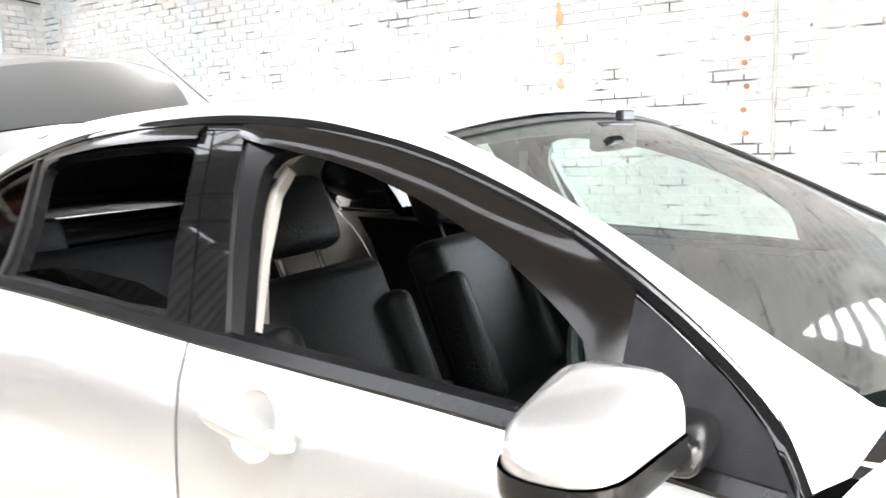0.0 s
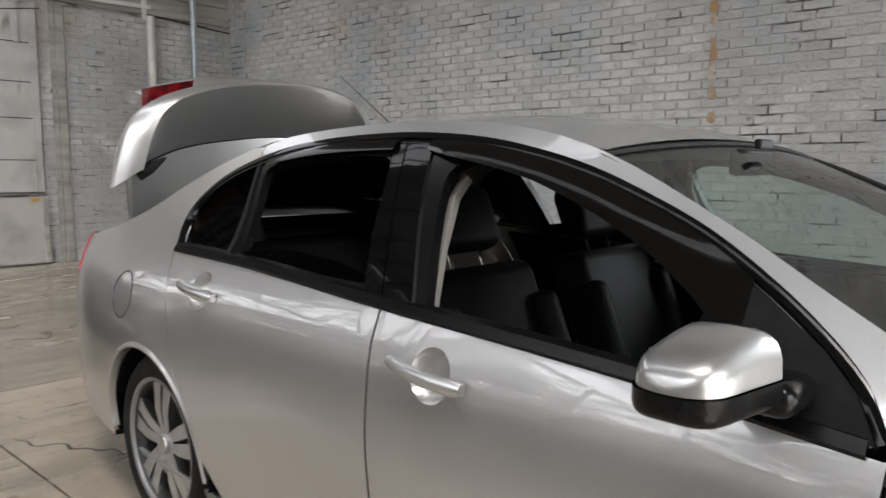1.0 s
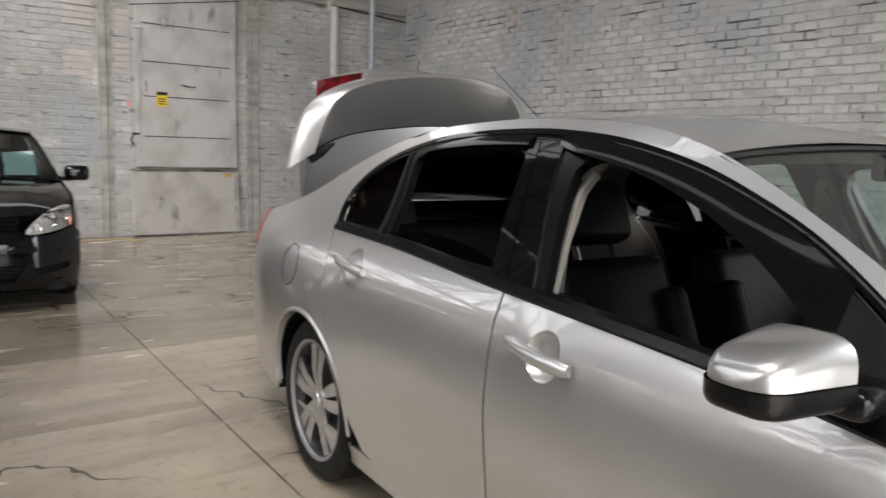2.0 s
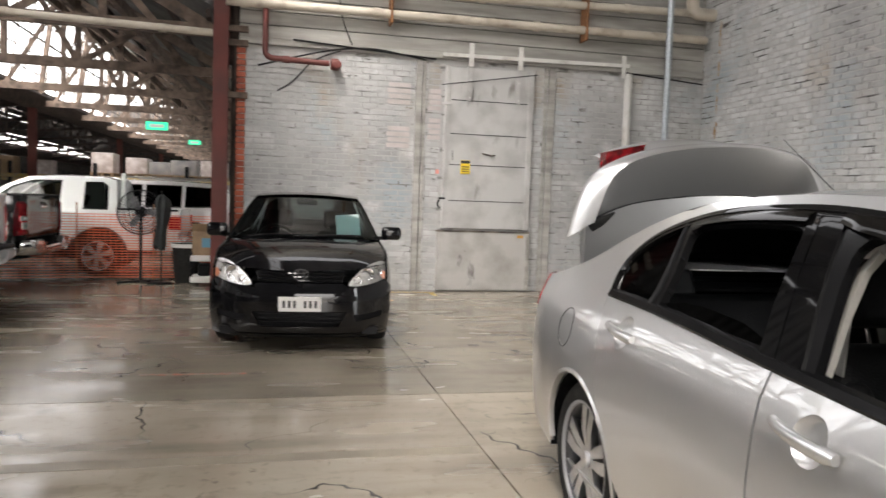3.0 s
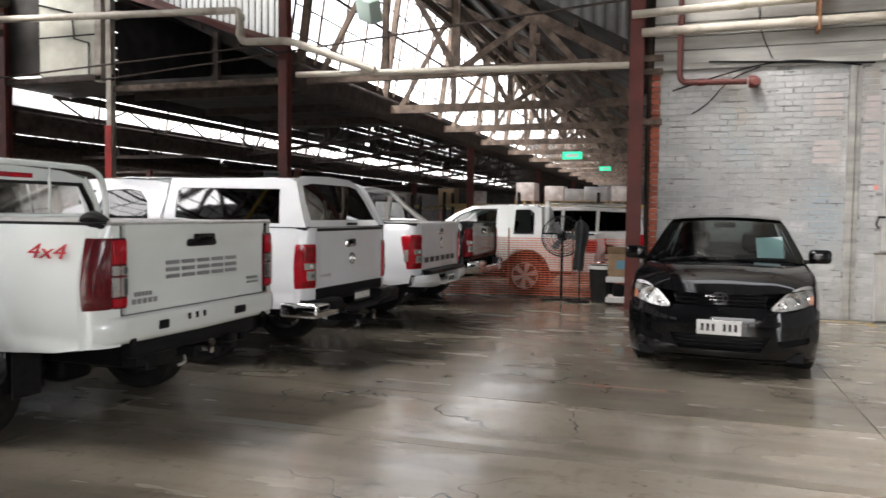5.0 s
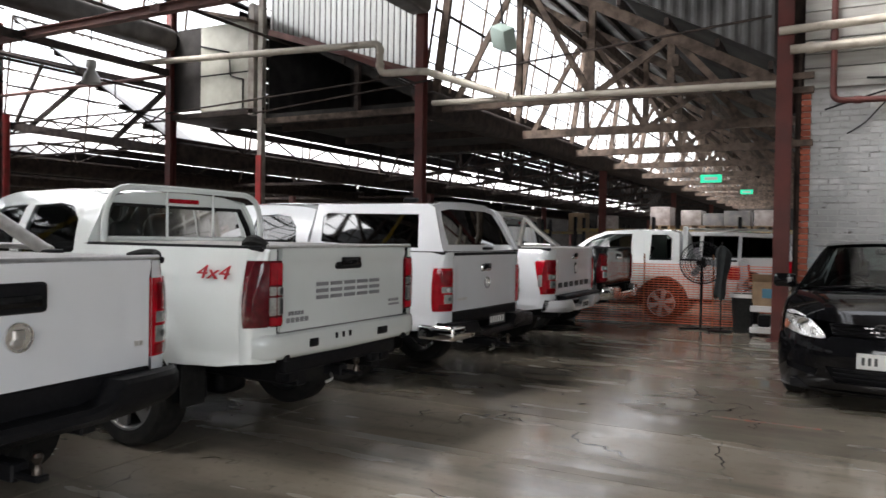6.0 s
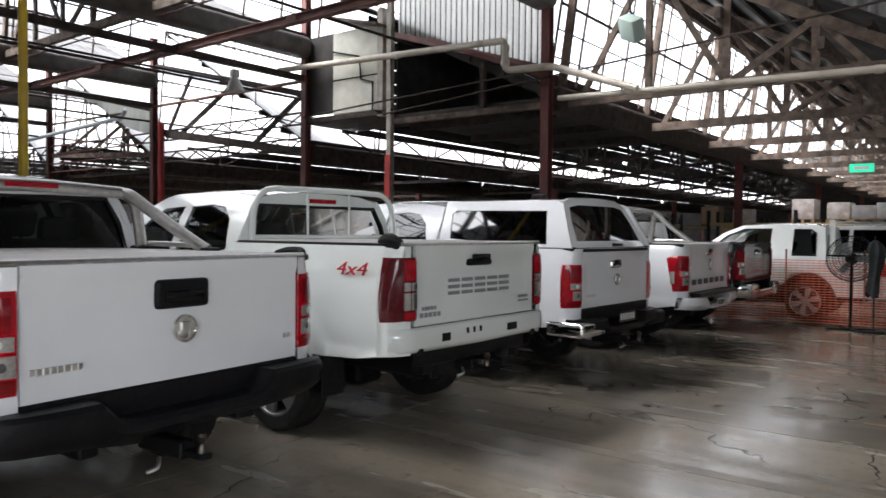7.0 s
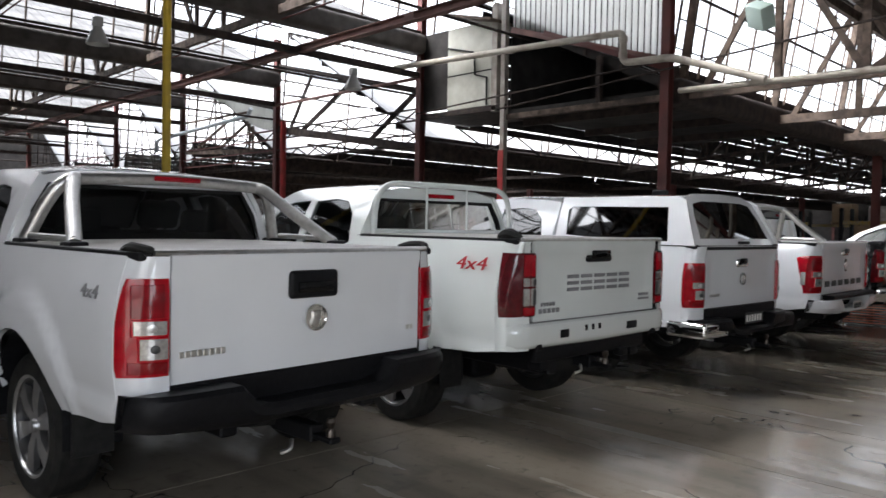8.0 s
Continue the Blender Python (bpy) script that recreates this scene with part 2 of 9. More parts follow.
M_PINKBRICK = material("faded_pink_paint", (0.54, 0.49, 0.475), 0.8, 0, (0.46, 0.42, 0.40), 6, 6, bump=0.5, bump_scale=45, world_space=True)
M_BOARD = material("old_white_boards", (0.42, 0.41, 0.38), 0.75, 0, (0.26, 0.25, 0.23), 2.5, 8, bump=0.3, bump_scale=40, world_space=True, stretch=(0.4, 1, 3))
M_DOOR = material("worn_white_door_paint", (0.49, 0.487, 0.475), 0.6, 0, (0.33, 0.32, 0.305), 2.2, 9, spread=(0.45, 0.75), bump=0.15, bump_scale=30, world_space=True)
grimed(M_DOOR, [((0.24, 0.225, 0.205), 5.0, 0.62, 0.74, (1, 1, 0.35)), ((0.56, 0.55, 0.53), 1.4, 0.58, 0.75, (1, 1, 1))])
M_RUST = material("rust", (0.28, 0.13, 0.05), 0.9, 0, (0.18, 0.08, 0.04), 20, 6, world_space=True)
M_MESH = material("orange_barrier_plastic", (0.75, 0.17, 0.08), 0.6)
M_COAT = material("dark_wet_cloth", (0.012, 0.016, 0.017), 0.7, 0, (0.025, 0.03, 0.03), 10, 4)
M_CARD = material("cardboard", (0.36, 0.25, 0.15), 0.85, 0, (0.28, 0.19, 0.12), 6, 5)
M_WRAP = material("stretch_wrapped_cartons", (0.62, 0.56, 0.54), 0.35, 0, (0.40, 0.33, 0.30), 5, 6)
M_SIGNYELLOW = material("yellow_sign", (0.75, 0.55, 0.03), 0.5)
M_LINEYELLOW = material("worn_yellow_line", (0.45, 0.30, 0.06), 0.7, 0, (0.30, 0.26, 0.18), 14, 6, spread=(0.4, 0.6), world_space=True)
M_EXIT = glow("green_exit_sign", (0.02, 0.55, 0.30), 1.6)
M_LAMPSHADE = material("lamp_reflector_metal", (0.60, 0.60, 0.58), 0.45, 0.2)
# near-black colour that stands for deep shade in the loft and far hall
M_DARKVOID = material("shade_black_panel", (0.045, 0.040, 0.038), 0.9, 0, (0.022, 0.020, 0.018), 3, 6, world_space=True)


def concrete(name, light, dark):
    m = material(name, light, 0.33, 0, dark, 0.9, 9, spread=(0.35, 0.68), bump=0.05, bump_scale=11, world_space=True, spec=1.0)
    nt = m.node_tree
    N, L = nt.nodes, nt.links
    b = N["Principled BSDF"]
    pos = N.new("ShaderNodeNewGeometry").outputs["Position"]
    old = b.inputs["Base Color"].links[0].from_socket

    def noise_mask(scale, lo, hi, detail=8, distort=0.0, stretch=None, most=1.0):
        n = N.new("ShaderNodeTexNoise")
        n.inputs["Scale"].default_value, n.inputs["Detail"].default_value, n.inputs["Distortion"].default_value = scale, detail, distort
        if stretch:
            v = N.new("ShaderNodeVectorMath")
            v.operation = "MULTIPLY"
            v.inputs[1].default_value = stretch
            L.new(pos, v.inputs[0])
            L.new(v.outputs[0], n.inputs["Vector"])
        else:
            L.new(pos, n.inputs["Vector"])
        r = N.new("ShaderNodeMapRange")
        r.inputs["To Max"].default_value = most
        r.inputs["From Min"].default_value, r.inputs["From Max"].default_value = lo, hi
        L.new(n.outputs["Fac"], r.inputs["Value"])
        return r.outputs["Result"]

    def mixed(a, colour, fac):
        x = N.new("ShaderNodeMix")
        x.data_type = "RGBA"
        L.new(a, x.inputs[6])
        x.inputs[7].default_value = (*colour, 1)
        L.new(fac, x.inputs[0])
        return x.outputs[2]

    # dark aisle: shade and dark reflections near the utes painted in, towards -x
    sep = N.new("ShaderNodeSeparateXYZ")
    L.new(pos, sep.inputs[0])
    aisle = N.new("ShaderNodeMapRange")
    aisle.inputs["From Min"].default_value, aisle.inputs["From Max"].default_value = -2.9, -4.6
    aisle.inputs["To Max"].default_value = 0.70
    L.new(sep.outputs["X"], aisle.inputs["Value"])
    o = mixed(old, (0.055, 0.047, 0.038), noise_mask(2.6, 0.62, 0.84))
    o = mixed(o, (0.09, 0.078, 0.064), noise_mask(8.0, 0.66, 0.82, 10, 0.6))
    o = mixed(o, (0.15, 0.128, 0.10), noise_mask(1.5, 0.50, 0.78, 9, 0.3, (0.35, 2.4, 1), 0.75))  # smears along the aisle
    o = mixed(o, (0.46, 0.41, 0.33), noise_mask(1.9, 0.54, 0.95, 7, 0.2, (0.4, 2.0, 1), 0.5))
    o = mixed(o, (0.20, 0.175, 0.142), noise_mask(14.0, 0.56, 0.95, 10))
    o = mixed(o, (0.42, 0.38, 0.31), noise_mask(1.3, 0.52, 1.05, 10, 0.3))
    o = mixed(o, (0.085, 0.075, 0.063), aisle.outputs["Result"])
    # hairline cracks
    vo = N.new("ShaderNodeTexVoronoi")
    vo.feature = "DISTANCE_TO_EDGE"
    vo.inputs["Scale"].default_value = 0.7
    wob = N.new("ShaderNodeTexNoise")
    wob.inputs["Scale"].default_value = 2.5
    L.new(pos, wob.inputs["Vector"])
    addv = N.new("ShaderNodeVectorMath")
    addv.operation = "MULTIPLY_ADD"
    addv.inputs[1].default_value = (0.8, 0.8, 0)
    L.new(wob.outputs["Color"], addv.inputs[0])
    L.new(pos, addv.inputs[2])
    L.new(addv.outputs[0], vo.inputs["Vector"])
    cr = N.new("ShaderNodeMapRange")
    cr.inputs["From Min"].default_value, cr.inputs["From Max"].default_value = 0.0065, 0.002
    L.new(vo.outputs["Distance"], cr.inputs["Value"])
    mul = N.new("ShaderNodeMath")
    mul.operation = "MULTIPLY"
    L.new(cr.outputs["Result"], mul.inputs[0])
    L.new(noise_mask(0.8, 0.47, 0.56, 3), mul.inputs[1])
    o = mixed(o, (0.045, 0.04, 0.035), mul.outputs[0])
    L.new(o, b.inputs["Base Color"])
    rr = N.new("ShaderNodeMapRange")
    rr.inputs["To Min"].default_value, rr.inputs["To Max"].default_value = 0.10, 0.30
    L.new(noise_mask(1.7, 0.35, 0.65, 9, 0.0, (0.5, 1.8, 1)), rr.inputs["Value"])
    L.new(rr.outputs["Result"], b.inputs["Roughness"])
    return m


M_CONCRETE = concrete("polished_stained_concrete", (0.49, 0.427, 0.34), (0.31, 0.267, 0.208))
# darker copy of the concrete: dimmer light at the back put into its colour
M_BACKCONCRETE = concrete("darker_back_concrete", (0.32, 0.278, 0.218), (0.18, 0.156, 0.122))
M_DOORLOW = material("stained_steel_panel", (0.44, 0.43, 0.41), 0.5, 0, (0.30, 0.285, 0.26), 2.4, 10, spread=(0.45, 0.70), bump=0.1, bump_scale=20, world_space=True)
grimed(M_DOORLOW, [((0.13, 0.12, 0.11), 4.2, 0.62, 0.69, (1, 1, 0.5))])
M_RUSTY = material("rust_edged_steel", (0.22, 0.19, 0.16), 0.8, 0, (0.05, 0.04, 0.035), 8, 7, spread=(0.4, 0.6), world_space=True)
M_ORANGETAG = material("orange_tape", (0.55, 0.28, 0.06), 0.6)
M_PINKTAG = material("pink_tag", (0.75, 0.30, 0.26), 0.6)
M_RUSTSTREAK = material("rust_streak", (0.46, 0.42, 0.37), 0.9, 0, (0.33, 0.20, 0.10), 9, 8, spread=(0.40, 0.58), world_space=True, stretch=(1, 1, 0.5))
M_REDLINE = material("worn_red_line", (0.24, 0.19, 0.15), 0.7, 0, (0.40, 0.10, 0.06), 16, 6, spread=(0.5, 0.6), world_space=True)
M_PATCH = material("dark_repair_strip", (0.27, 0.235, 0.185), 0.3, 0, (0.37, 0.322, 0.25), 3, 9, world_space=True)
M_PINKSTEEL = material("faded_red_steel", (0.24, 0.12, 0.10), 0.7, 0, (0.14, 0.07, 0.06), 3, 7, world_space=True)
M_PALEPOST = material("pale_painted_post", (0.42, 0.39, 0.34), 0.6, 0, (0.26, 0.22, 0.19), 4, 7, world_space=True)
M_PALEGREEN = material("pale_green_enamel", (0.42, 0.52, 0.47), 0.5)
M_CLEARLENS = glass("clear_lamp_cover", (0.95, 0.95, 0.95), mixin=0.12)
M_BLUELABEL = material("blue_label", (0.12, 0.30, 0.42), 0.6)
M_WRAP2 = material("grey_wrapped_goods", (0.24, 0.23, 0.24), 0.4, 0, (0.36, 0.33, 0.31), 4, 6)

# ---- building helpers ----
from mathutils import geometry


def thing(name, label, category, m=None, group="", kind=""):
    ob = tagged(new(name), label, category, group, kind)
    ob.empty_display_size = 0.2
    if m is not None:
        ob.matrix_basis = m
    return ob


def part(name, bm, mat, parent=None, label="", smooth=None, sharp=35):
    """Links a bmesh as one mesh object. smooth: shade smooth but for edges sharper than that angle."""
    me = bpy.data.meshes.new(name)
    bmesh.ops.recalc_face_normals(bm, faces=bm.faces)
    if smooth is not False:
        for f in bm.faces:
            f.smooth = True
        lim = radians(sharp)
        for e in bm.edges:
            e.smooth = len(e.link_faces) != 2 or e.calc_face_angle(0) < lim
    bm.to_mesh(me)
    bm.free()
    for m in (mat if isinstance(mat, (list, tuple)) else [mat]):
        me.materials.append(m)
    ob = new(name, me)
    if parent is not None:
        ob.parent = parent
    if label:
        ob["label"] = label
    return ob


def box(x0, x1, y0, y1, z0, z1, bevel=0.0, seg=1, bm=None):
    one = bmesh.new()
    bmesh.ops.create_cube(one, size=1.0, matrix=Matrix.Translation(((x0 + x1) / 2, (y0 + y1) / 2, (z0 + z1) / 2)) @ Matrix.Diagonal((abs(x1 - x0), abs(y1 - y0), abs(z1 - z0), 1)))
    if bevel:
        bmesh.ops.bevel(one, geom=one.edges[:], offset=bevel, segments=seg, profile=0.5, affect="EDGES")
    return merged(bm, one)


def merged(bm, one):
    if bm is None:
        return one
    me = bpy.data.meshes.new("tmp")
    one.to_mesh(me)
    one.free()
    bm.from_mesh(me)
    bpy.data.meshes.remove(me)
    return bm


def moved(bm, m):
    bmesh.ops.transform(bm, matrix=m, verts=bm.verts)
    return bm


def smooth_path(pts, n=6, closed=False):
    """A Catmull-Rom line through the points."""
    P = [Vector(p) for p in pts]
    out = []
    k = len(P)
    for i in range(k if closed else k - 1):
        a, b, c, d = (P[(i - 1) % k], P[i], P[(i + 1) % k], P[(i + 2) % k]) if closed else (P[max(i - 1, 0)], P[i], P[i + 1], P[min(i + 2, k - 1)])
        for j in range(n):
            t = j / n
            out.append(0.5 * (2 * b + (c - a) * t + (2 * a - 5 * b + 4 * c - d) * t * t + (3 * b - a - 3 * c + d) * t ** 3))
    if not closed:
        out.append(P[-1])
    return out


def tube(pts, r, n=10, bm=None, closed=False, flat=1.0):
    """A round bar along a line of points."""
    one = bmesh.new()
    P = [Vector(p) for p in pts]
    rings = []
    up = None
    for i, p in enumerate(P):
        a = P[i - 1] if (i > 0 or closed) else p
        b = P[(i + 1) % len(P)] if (i < len(P) - 1 or closed) else p
        d = (b - a).normalized()
        if up is None:
            up = d.orthogonal().normalized()
        up = (up - d * up.dot(d)).normalized()
        side = d.cross(up)
        rr = r[i] if isinstance(r, (list, tuple)) else r
        rings.append([one.verts.new(p + rr * (math.cos(2 * math.pi * k / n) * up + flat * math.sin(2 * math.pi * k / n) * side)) for k in range(n)])
    m = len(rings)
    for i in range(m if closed else m - 1):
        A, B = rings[i], rings[(i + 1) % m]
        for k in range(n):
            one.faces.new((A[k], A[(k + 1) % n], B[(k + 1) % n], B[k]))
    if not closed:
        one.faces.new(rings[0][::-1])
        one.faces.new(rings[-1])
    return merged(bm, one)


def loft(rows, close_u=False, caps=False, bm=None):
    """A skin over rows of points, all of one length. close_u: each row is a ring."""
    one = bmesh.new()
    V = [[one.verts.new(p) for p in row] for row in rows]
    n = len(V[0])
    for i in range(len(V) - 1):
        for k in range(n if close_u else n - 1):
            q = (V[i][k], V[i][(k + 1) % n], V[i + 1][(k + 1) % n], V[i + 1][k])
            one.faces.new(q)
    if caps:
        one.faces.new(V[0][::-1])
        one.faces.new(V[-1])
    return merged(bm, one)


def inside(p, poly):
    x, y, c = p[0], p[1], False
    for i in range(len(poly)):
        a, b = poly[i - 1], poly[i]
        if (a[1] > y) != (b[1] > y) and x < (b[0] - a[0]) * (y - a[1]) / (b[1] - a[1]) + a[0]:
            c = not c
    return c


def sheet(outline, to3d, holes=(), step=0.06, thick=0.0, bm=None, inward=None):
    """A curved panel: a flat outline, less its holes, filled with a fine net and carried into space by to3d(u, v).
    thick: metres by which it is thickened against its own normals (or along the vector inward)."""
    loops = [outline, *holes]
    pts, edges = [], []
    dense = []
    for lp in loops:
        fine = []
        for i in range(len(lp)):
            a, b = Vector(lp[i][:2]), Vector(lp[(i + 1) % len(lp)][:2])
            k = max(1, int((b - a).length / step))
            fine += [a + (b - a) * j / k for j in range(k)]
        dense.append(fine)
        s = len(pts)
        pts += fine
        edges += [(s + i, s + (i + 1) % len(fine)) for i in range(len(fine))]
    xs, ys = [p[0] for p in dense[0]], [p[1] for p in dense[0]]
    nx, ny = int((max(xs) - min(xs)) / step), int((max(ys) - min(ys)) / step)
    bound = np.array([p[:] for p in pts])
    for i in range(1, nx + 1):
        for j in range(1, ny + 1):
            q = (min(xs) + (i - 0.5 + 0.25 * (j % 2)) * step, min(ys) + (j - 0.5) * step)
            if np.min(np.sum((bound - q) ** 2, axis=1)) > (0.45 * step) ** 2 and inside(q, dense[0]) and not any(inside(q, h) for h in dense[1:]):
                pts.append(Vector(q))
    V, _, F, *_ = geometry.delaunay_2d_cdt([Vector(p) for p in pts], edges, [], 0, 1e-6)
    one = bmesh.new()
    W = [one.verts.new(to3d(v[0], v[1])) for v in V]
    for f in F:
        c = (sum(V[i][0] for i in f) / len(f), sum(V[i][1] for i in f) / len(f))
        if inside(c, dense[0]) and not any(inside(c, h) for h in dense[1:]):
            one.faces.new([W[i] for i in f])
    bmesh.ops.delete(one, geom=[v for v in one.verts if not v.link_faces], context="VERTS")
    one.normal_update()
    lean = sum((f.normal for f in one.faces), Vector())
    mid = sum((v.co for v in one.verts), Vector())
    if abs(lean.y) > abs(lean.x) and abs(lean.y) > abs(lean.z) and lean.y * mid.y < 0:
        bmesh.ops.reverse_faces(one, faces=one.faces[:])
    if thick:
        ext = bmesh.ops.extrude_face_region(one, geom=one.faces[:])
        vs = [g for g in ext["geom"] if isinstance(g, bmesh.types.BMVert)]
        one.normal_update()
        if inward is not None:
            for v in vs:
                v.co += Vector(inward) * thick
        else:
            nor = {v: v.normal.copy() for v in vs}
            for v in vs:
                v.co -= nor[v] * thick
    return merged(bm, one)


def disc(c, r, axis, depth, n=32, bevel=0.0, r2=None):
    """A round plate or drum centred at c, with its axis along 'x', 'y' or 'z'."""
    one = bmesh.new()
    bmesh.ops.create_cone(one, cap_ends=True, segments=n, radius1=r, radius2=r if r2 is None else r2, depth=depth)
    if bevel:
        bmesh.ops.bevel(one, geom=[e for e in one.edges if e.calc_face_angle(0) > 1.0], offset=bevel, segments=2, profile=0.5, affect="EDGES")
    rot = {"x": pose(0, 0, 0, 0, 90, 0), "y": pose(0, 0, 0, -90, 0, 0), "z": Matrix()}[axis]
    return moved(one, Matrix.Translation(c) @ rot)


def lathe(profile, axis_pose, n=36):
    """Turns (radius, along) pairs round the z axis of a pose."""
    rows = [[axis_pose @ Vector((r * math.cos(2 * math.pi * k / n), r * math.sin(2 * math.pi * k / n), h)) for k in range(n)] for r, h in profile]
    return loft(rows, close_u=True)


def curve1(pairs):
    """A smooth function of one number through a few (x, y) pairs."""
    X = [p[0] for p in pairs]
    Y = [p[1] for p in pairs]
    n = len(X)
    d = [(Y[i + 1] - Y[i]) / (X[i + 1] - X[i]) for i in range(n - 1)]
    m = [d[0]] + [0.0 if d[i - 1] * d[i] <= 0 else 2 * d[i - 1] * d[i] / (d[i - 1] + d[i]) for i in range(1, n - 1)] + [d[-1]]

    def f(x):
        if x <= X[0]:
            return Y[0]
        if x >= X[-1]:
            return Y[-1]
        i = max(k for k in range(n - 1) if X[k] <= x)
        h = X[i + 1] - X[i]
        t = (x - X[i]) / h
        return ((2 * t ** 3 - 3 * t * t + 1) * Y[i] + (t ** 3 - 2 * t * t + t) * h * m[i] + (-2 * t ** 3 + 3 * t * t) * Y[i + 1] + (t ** 3 - t * t) * h * m[i + 1])
    return f

# ---- the building ----
WALL_Y, SIDE_X, BAY = 11.40, 6.95, 6.43
COLS = [-0.82] + [-6.85 - 6.43 * k for k in range(7)]
Y1 = 59.4
RIDGE_Z, VALLEY_Z, BACK_X = 8.5, 5.75, COLS[-1]
FAR_RIDGE, FAR_VALLEY = 7.0, 3.95
Y0 = -3.4

# floor: concrete slabs with open joints over a bed
floor = tagged(part("floor", box(BACK_X - 8, SIDE_X + 0.4, Y0 - 1, Y1 + 1, -0.3, -0.02), M_RUBBER), "stained polished concrete slab floor with saw-cut joints", "floor", kind="structure")
XJ = [SIDE_X + 0.1, 1.19, -4.0, -9.2, -14.4, -19.6]
YJ = [-3.4, -0.7, 5.3, 11.3, 17.3, 23.3]
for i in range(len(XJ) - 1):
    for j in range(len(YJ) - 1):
        part("slab", box(XJ[i + 1] + 0.005, XJ[i] - 0.005, YJ[j] + 0.005, YJ[j + 1] - 0.005, -0.15, 0.0), M_BACKCONCRETE if YJ[j] > 5 else M_CONCRETE, floor, smooth=False)
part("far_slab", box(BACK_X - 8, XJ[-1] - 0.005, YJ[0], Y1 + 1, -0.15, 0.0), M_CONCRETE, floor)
part("far_slab", box(XJ[-1] + 0.005, SIDE_X, YJ[-1] + 0.005, Y1 + 1, -0.15, 0.0), M_BACKCONCRETE, floor)


def brick_wall(name, length, height, m, label, skip, near, backing=0.3, mortar=None):
    """A wall of single bricks on its own mortar bed; u along, z up, its face looks to -v. near(u, z): bricks that are objects of their own."""
    wall = tagged(part(name, box(0, length, 0.008, backing, 0, height), mortar or M_MORTAR), label, "wall", kind="structure")
    wall.matrix_basis = m
    bl, bh, rng = 0.243, 0.0865, random.Random(len(name) + int(length * 10))
    protos = []
    for k in range(6):
        o = bmesh.new()
        dx, dz = rng.uniform(-0.002, 0.002), rng.uniform(-0.002, 0.002)
        w, h = bl - 0.009, bh - 0.009
        c = [(0, 0.02, 0), (w, 0.02, 0), (w, 0.02, h), (0, 0.02, h)]
        e = rng.uniform(0.003, 0.008)
        f = [(e, rng.uniform(-.004, .003), e + dz), (w - e, rng.uniform(-.004, .003), e), (w - e + dx, rng.uniform(-.004, .003), h - e), (e, rng.uniform(-.004, .003), h - e + dz)]
        V = [o.verts.new(p) for p in c + f]
        o.faces.new(V[4:])
        for q in range(4):
            o.faces.new((V[q], V[(q + 1) % 4], V[4 + (q + 1) % 4], V[4 + q]))
        bmesh.ops.recalc_face_normals(o, faces=o.faces)
        me = bpy.data.meshes.new("brick")
        o.to_mesh(me)
        o.free()
        me.materials.append(M_BRICKPAINT)
        protos.append((me, [v for v in c + f]))
    VV, FF, count = [], [], 0
    quads = [(7, 6, 5, 4), (1, 0, 4, 5), (2, 1, 5, 6), (3, 2, 6, 7), (0, 3, 7, 4)]
    for r in range(int(height / bh)):
        z = r * bh + 0.004
        off = -bl / 2 if r % 2 else 0.0
        for i in range(-1, int(length / bl) + 2):
            u = off + i * bl
            if u < -0.13 or u + bl > length + 0.13:
                continue
            cut = [(a, b) for a, b in skip if a < u + bl and b > u]
            if cut:
                a, b = cut[0]
                for lo, hi in ((u, a), (b, u + bl)):
                    if hi - lo > 0.045:
                        f = (hi - lo - 0.006) / (bl - 0.009)
                        q0 = len(VV)
                        VV += [(p[0] * f + lo + 0.003, p[1], p[2] + z) for p in protos[i % 6][1]]
                        FF += [tuple(q0 + c for c in q) for q in quads]
                continue
            k = rng.randrange(6)
            v = rng.uniform(-0.0035, 0.003) + (0.006 if rng.random() < 0.03 else 0)
            u0 = u + rng.uniform(-0.002, 0.002)
            if near(u, z) and count < 300:
                b = new("brick", protos[k][0])
                b.parent = wall
                b.matrix_basis = Matrix.Translation((u0, v, z))
                count += 1
            else:
                s = len(VV)
                VV += [(p[0] + u0, p[1] + v, p[2] + z) for p in protos[k][1]]
                FF += [tuple(s + a for a in q) for q in quads]
    me = bpy.data.meshes.new("brickwork")
    me.from_pydata(VV, [], FF)
    me.materials.append(M_BRICKPAINT)
    rest = tagged(new("brickwork", me), kind="stuff")
    rest.parent = wall
    return wall


END_X0 = -0.47
end_wall = brick_wall("wall_north", SIDE_X - END_X0, 3.62, pose(END_X0, WALL_Y, 0), "whitewashed painted brick end wall, patchy and dirty",
                      [(2.47 + 0.47, 3.98 + 0.47), (2.05 + 0.47, 2.24 + 0.47), (4.12 + 0.47, 4.34 + 0.47)],
                      lambda u, z: 0.5 < u < 2.4 and 1.4 < z < 3.5, mortar=M_MORTARPALE)
side_wall = brick_wall("wall_east", 11.9, 6.6, pose(SIDE_X, WALL_Y, 0, 0, 0, -90), "tall whitewashed brick side wall with worn courses",
                       [], lambda u, z: 6.5 < u < 9.5 and 1.3 < z < 3.4)
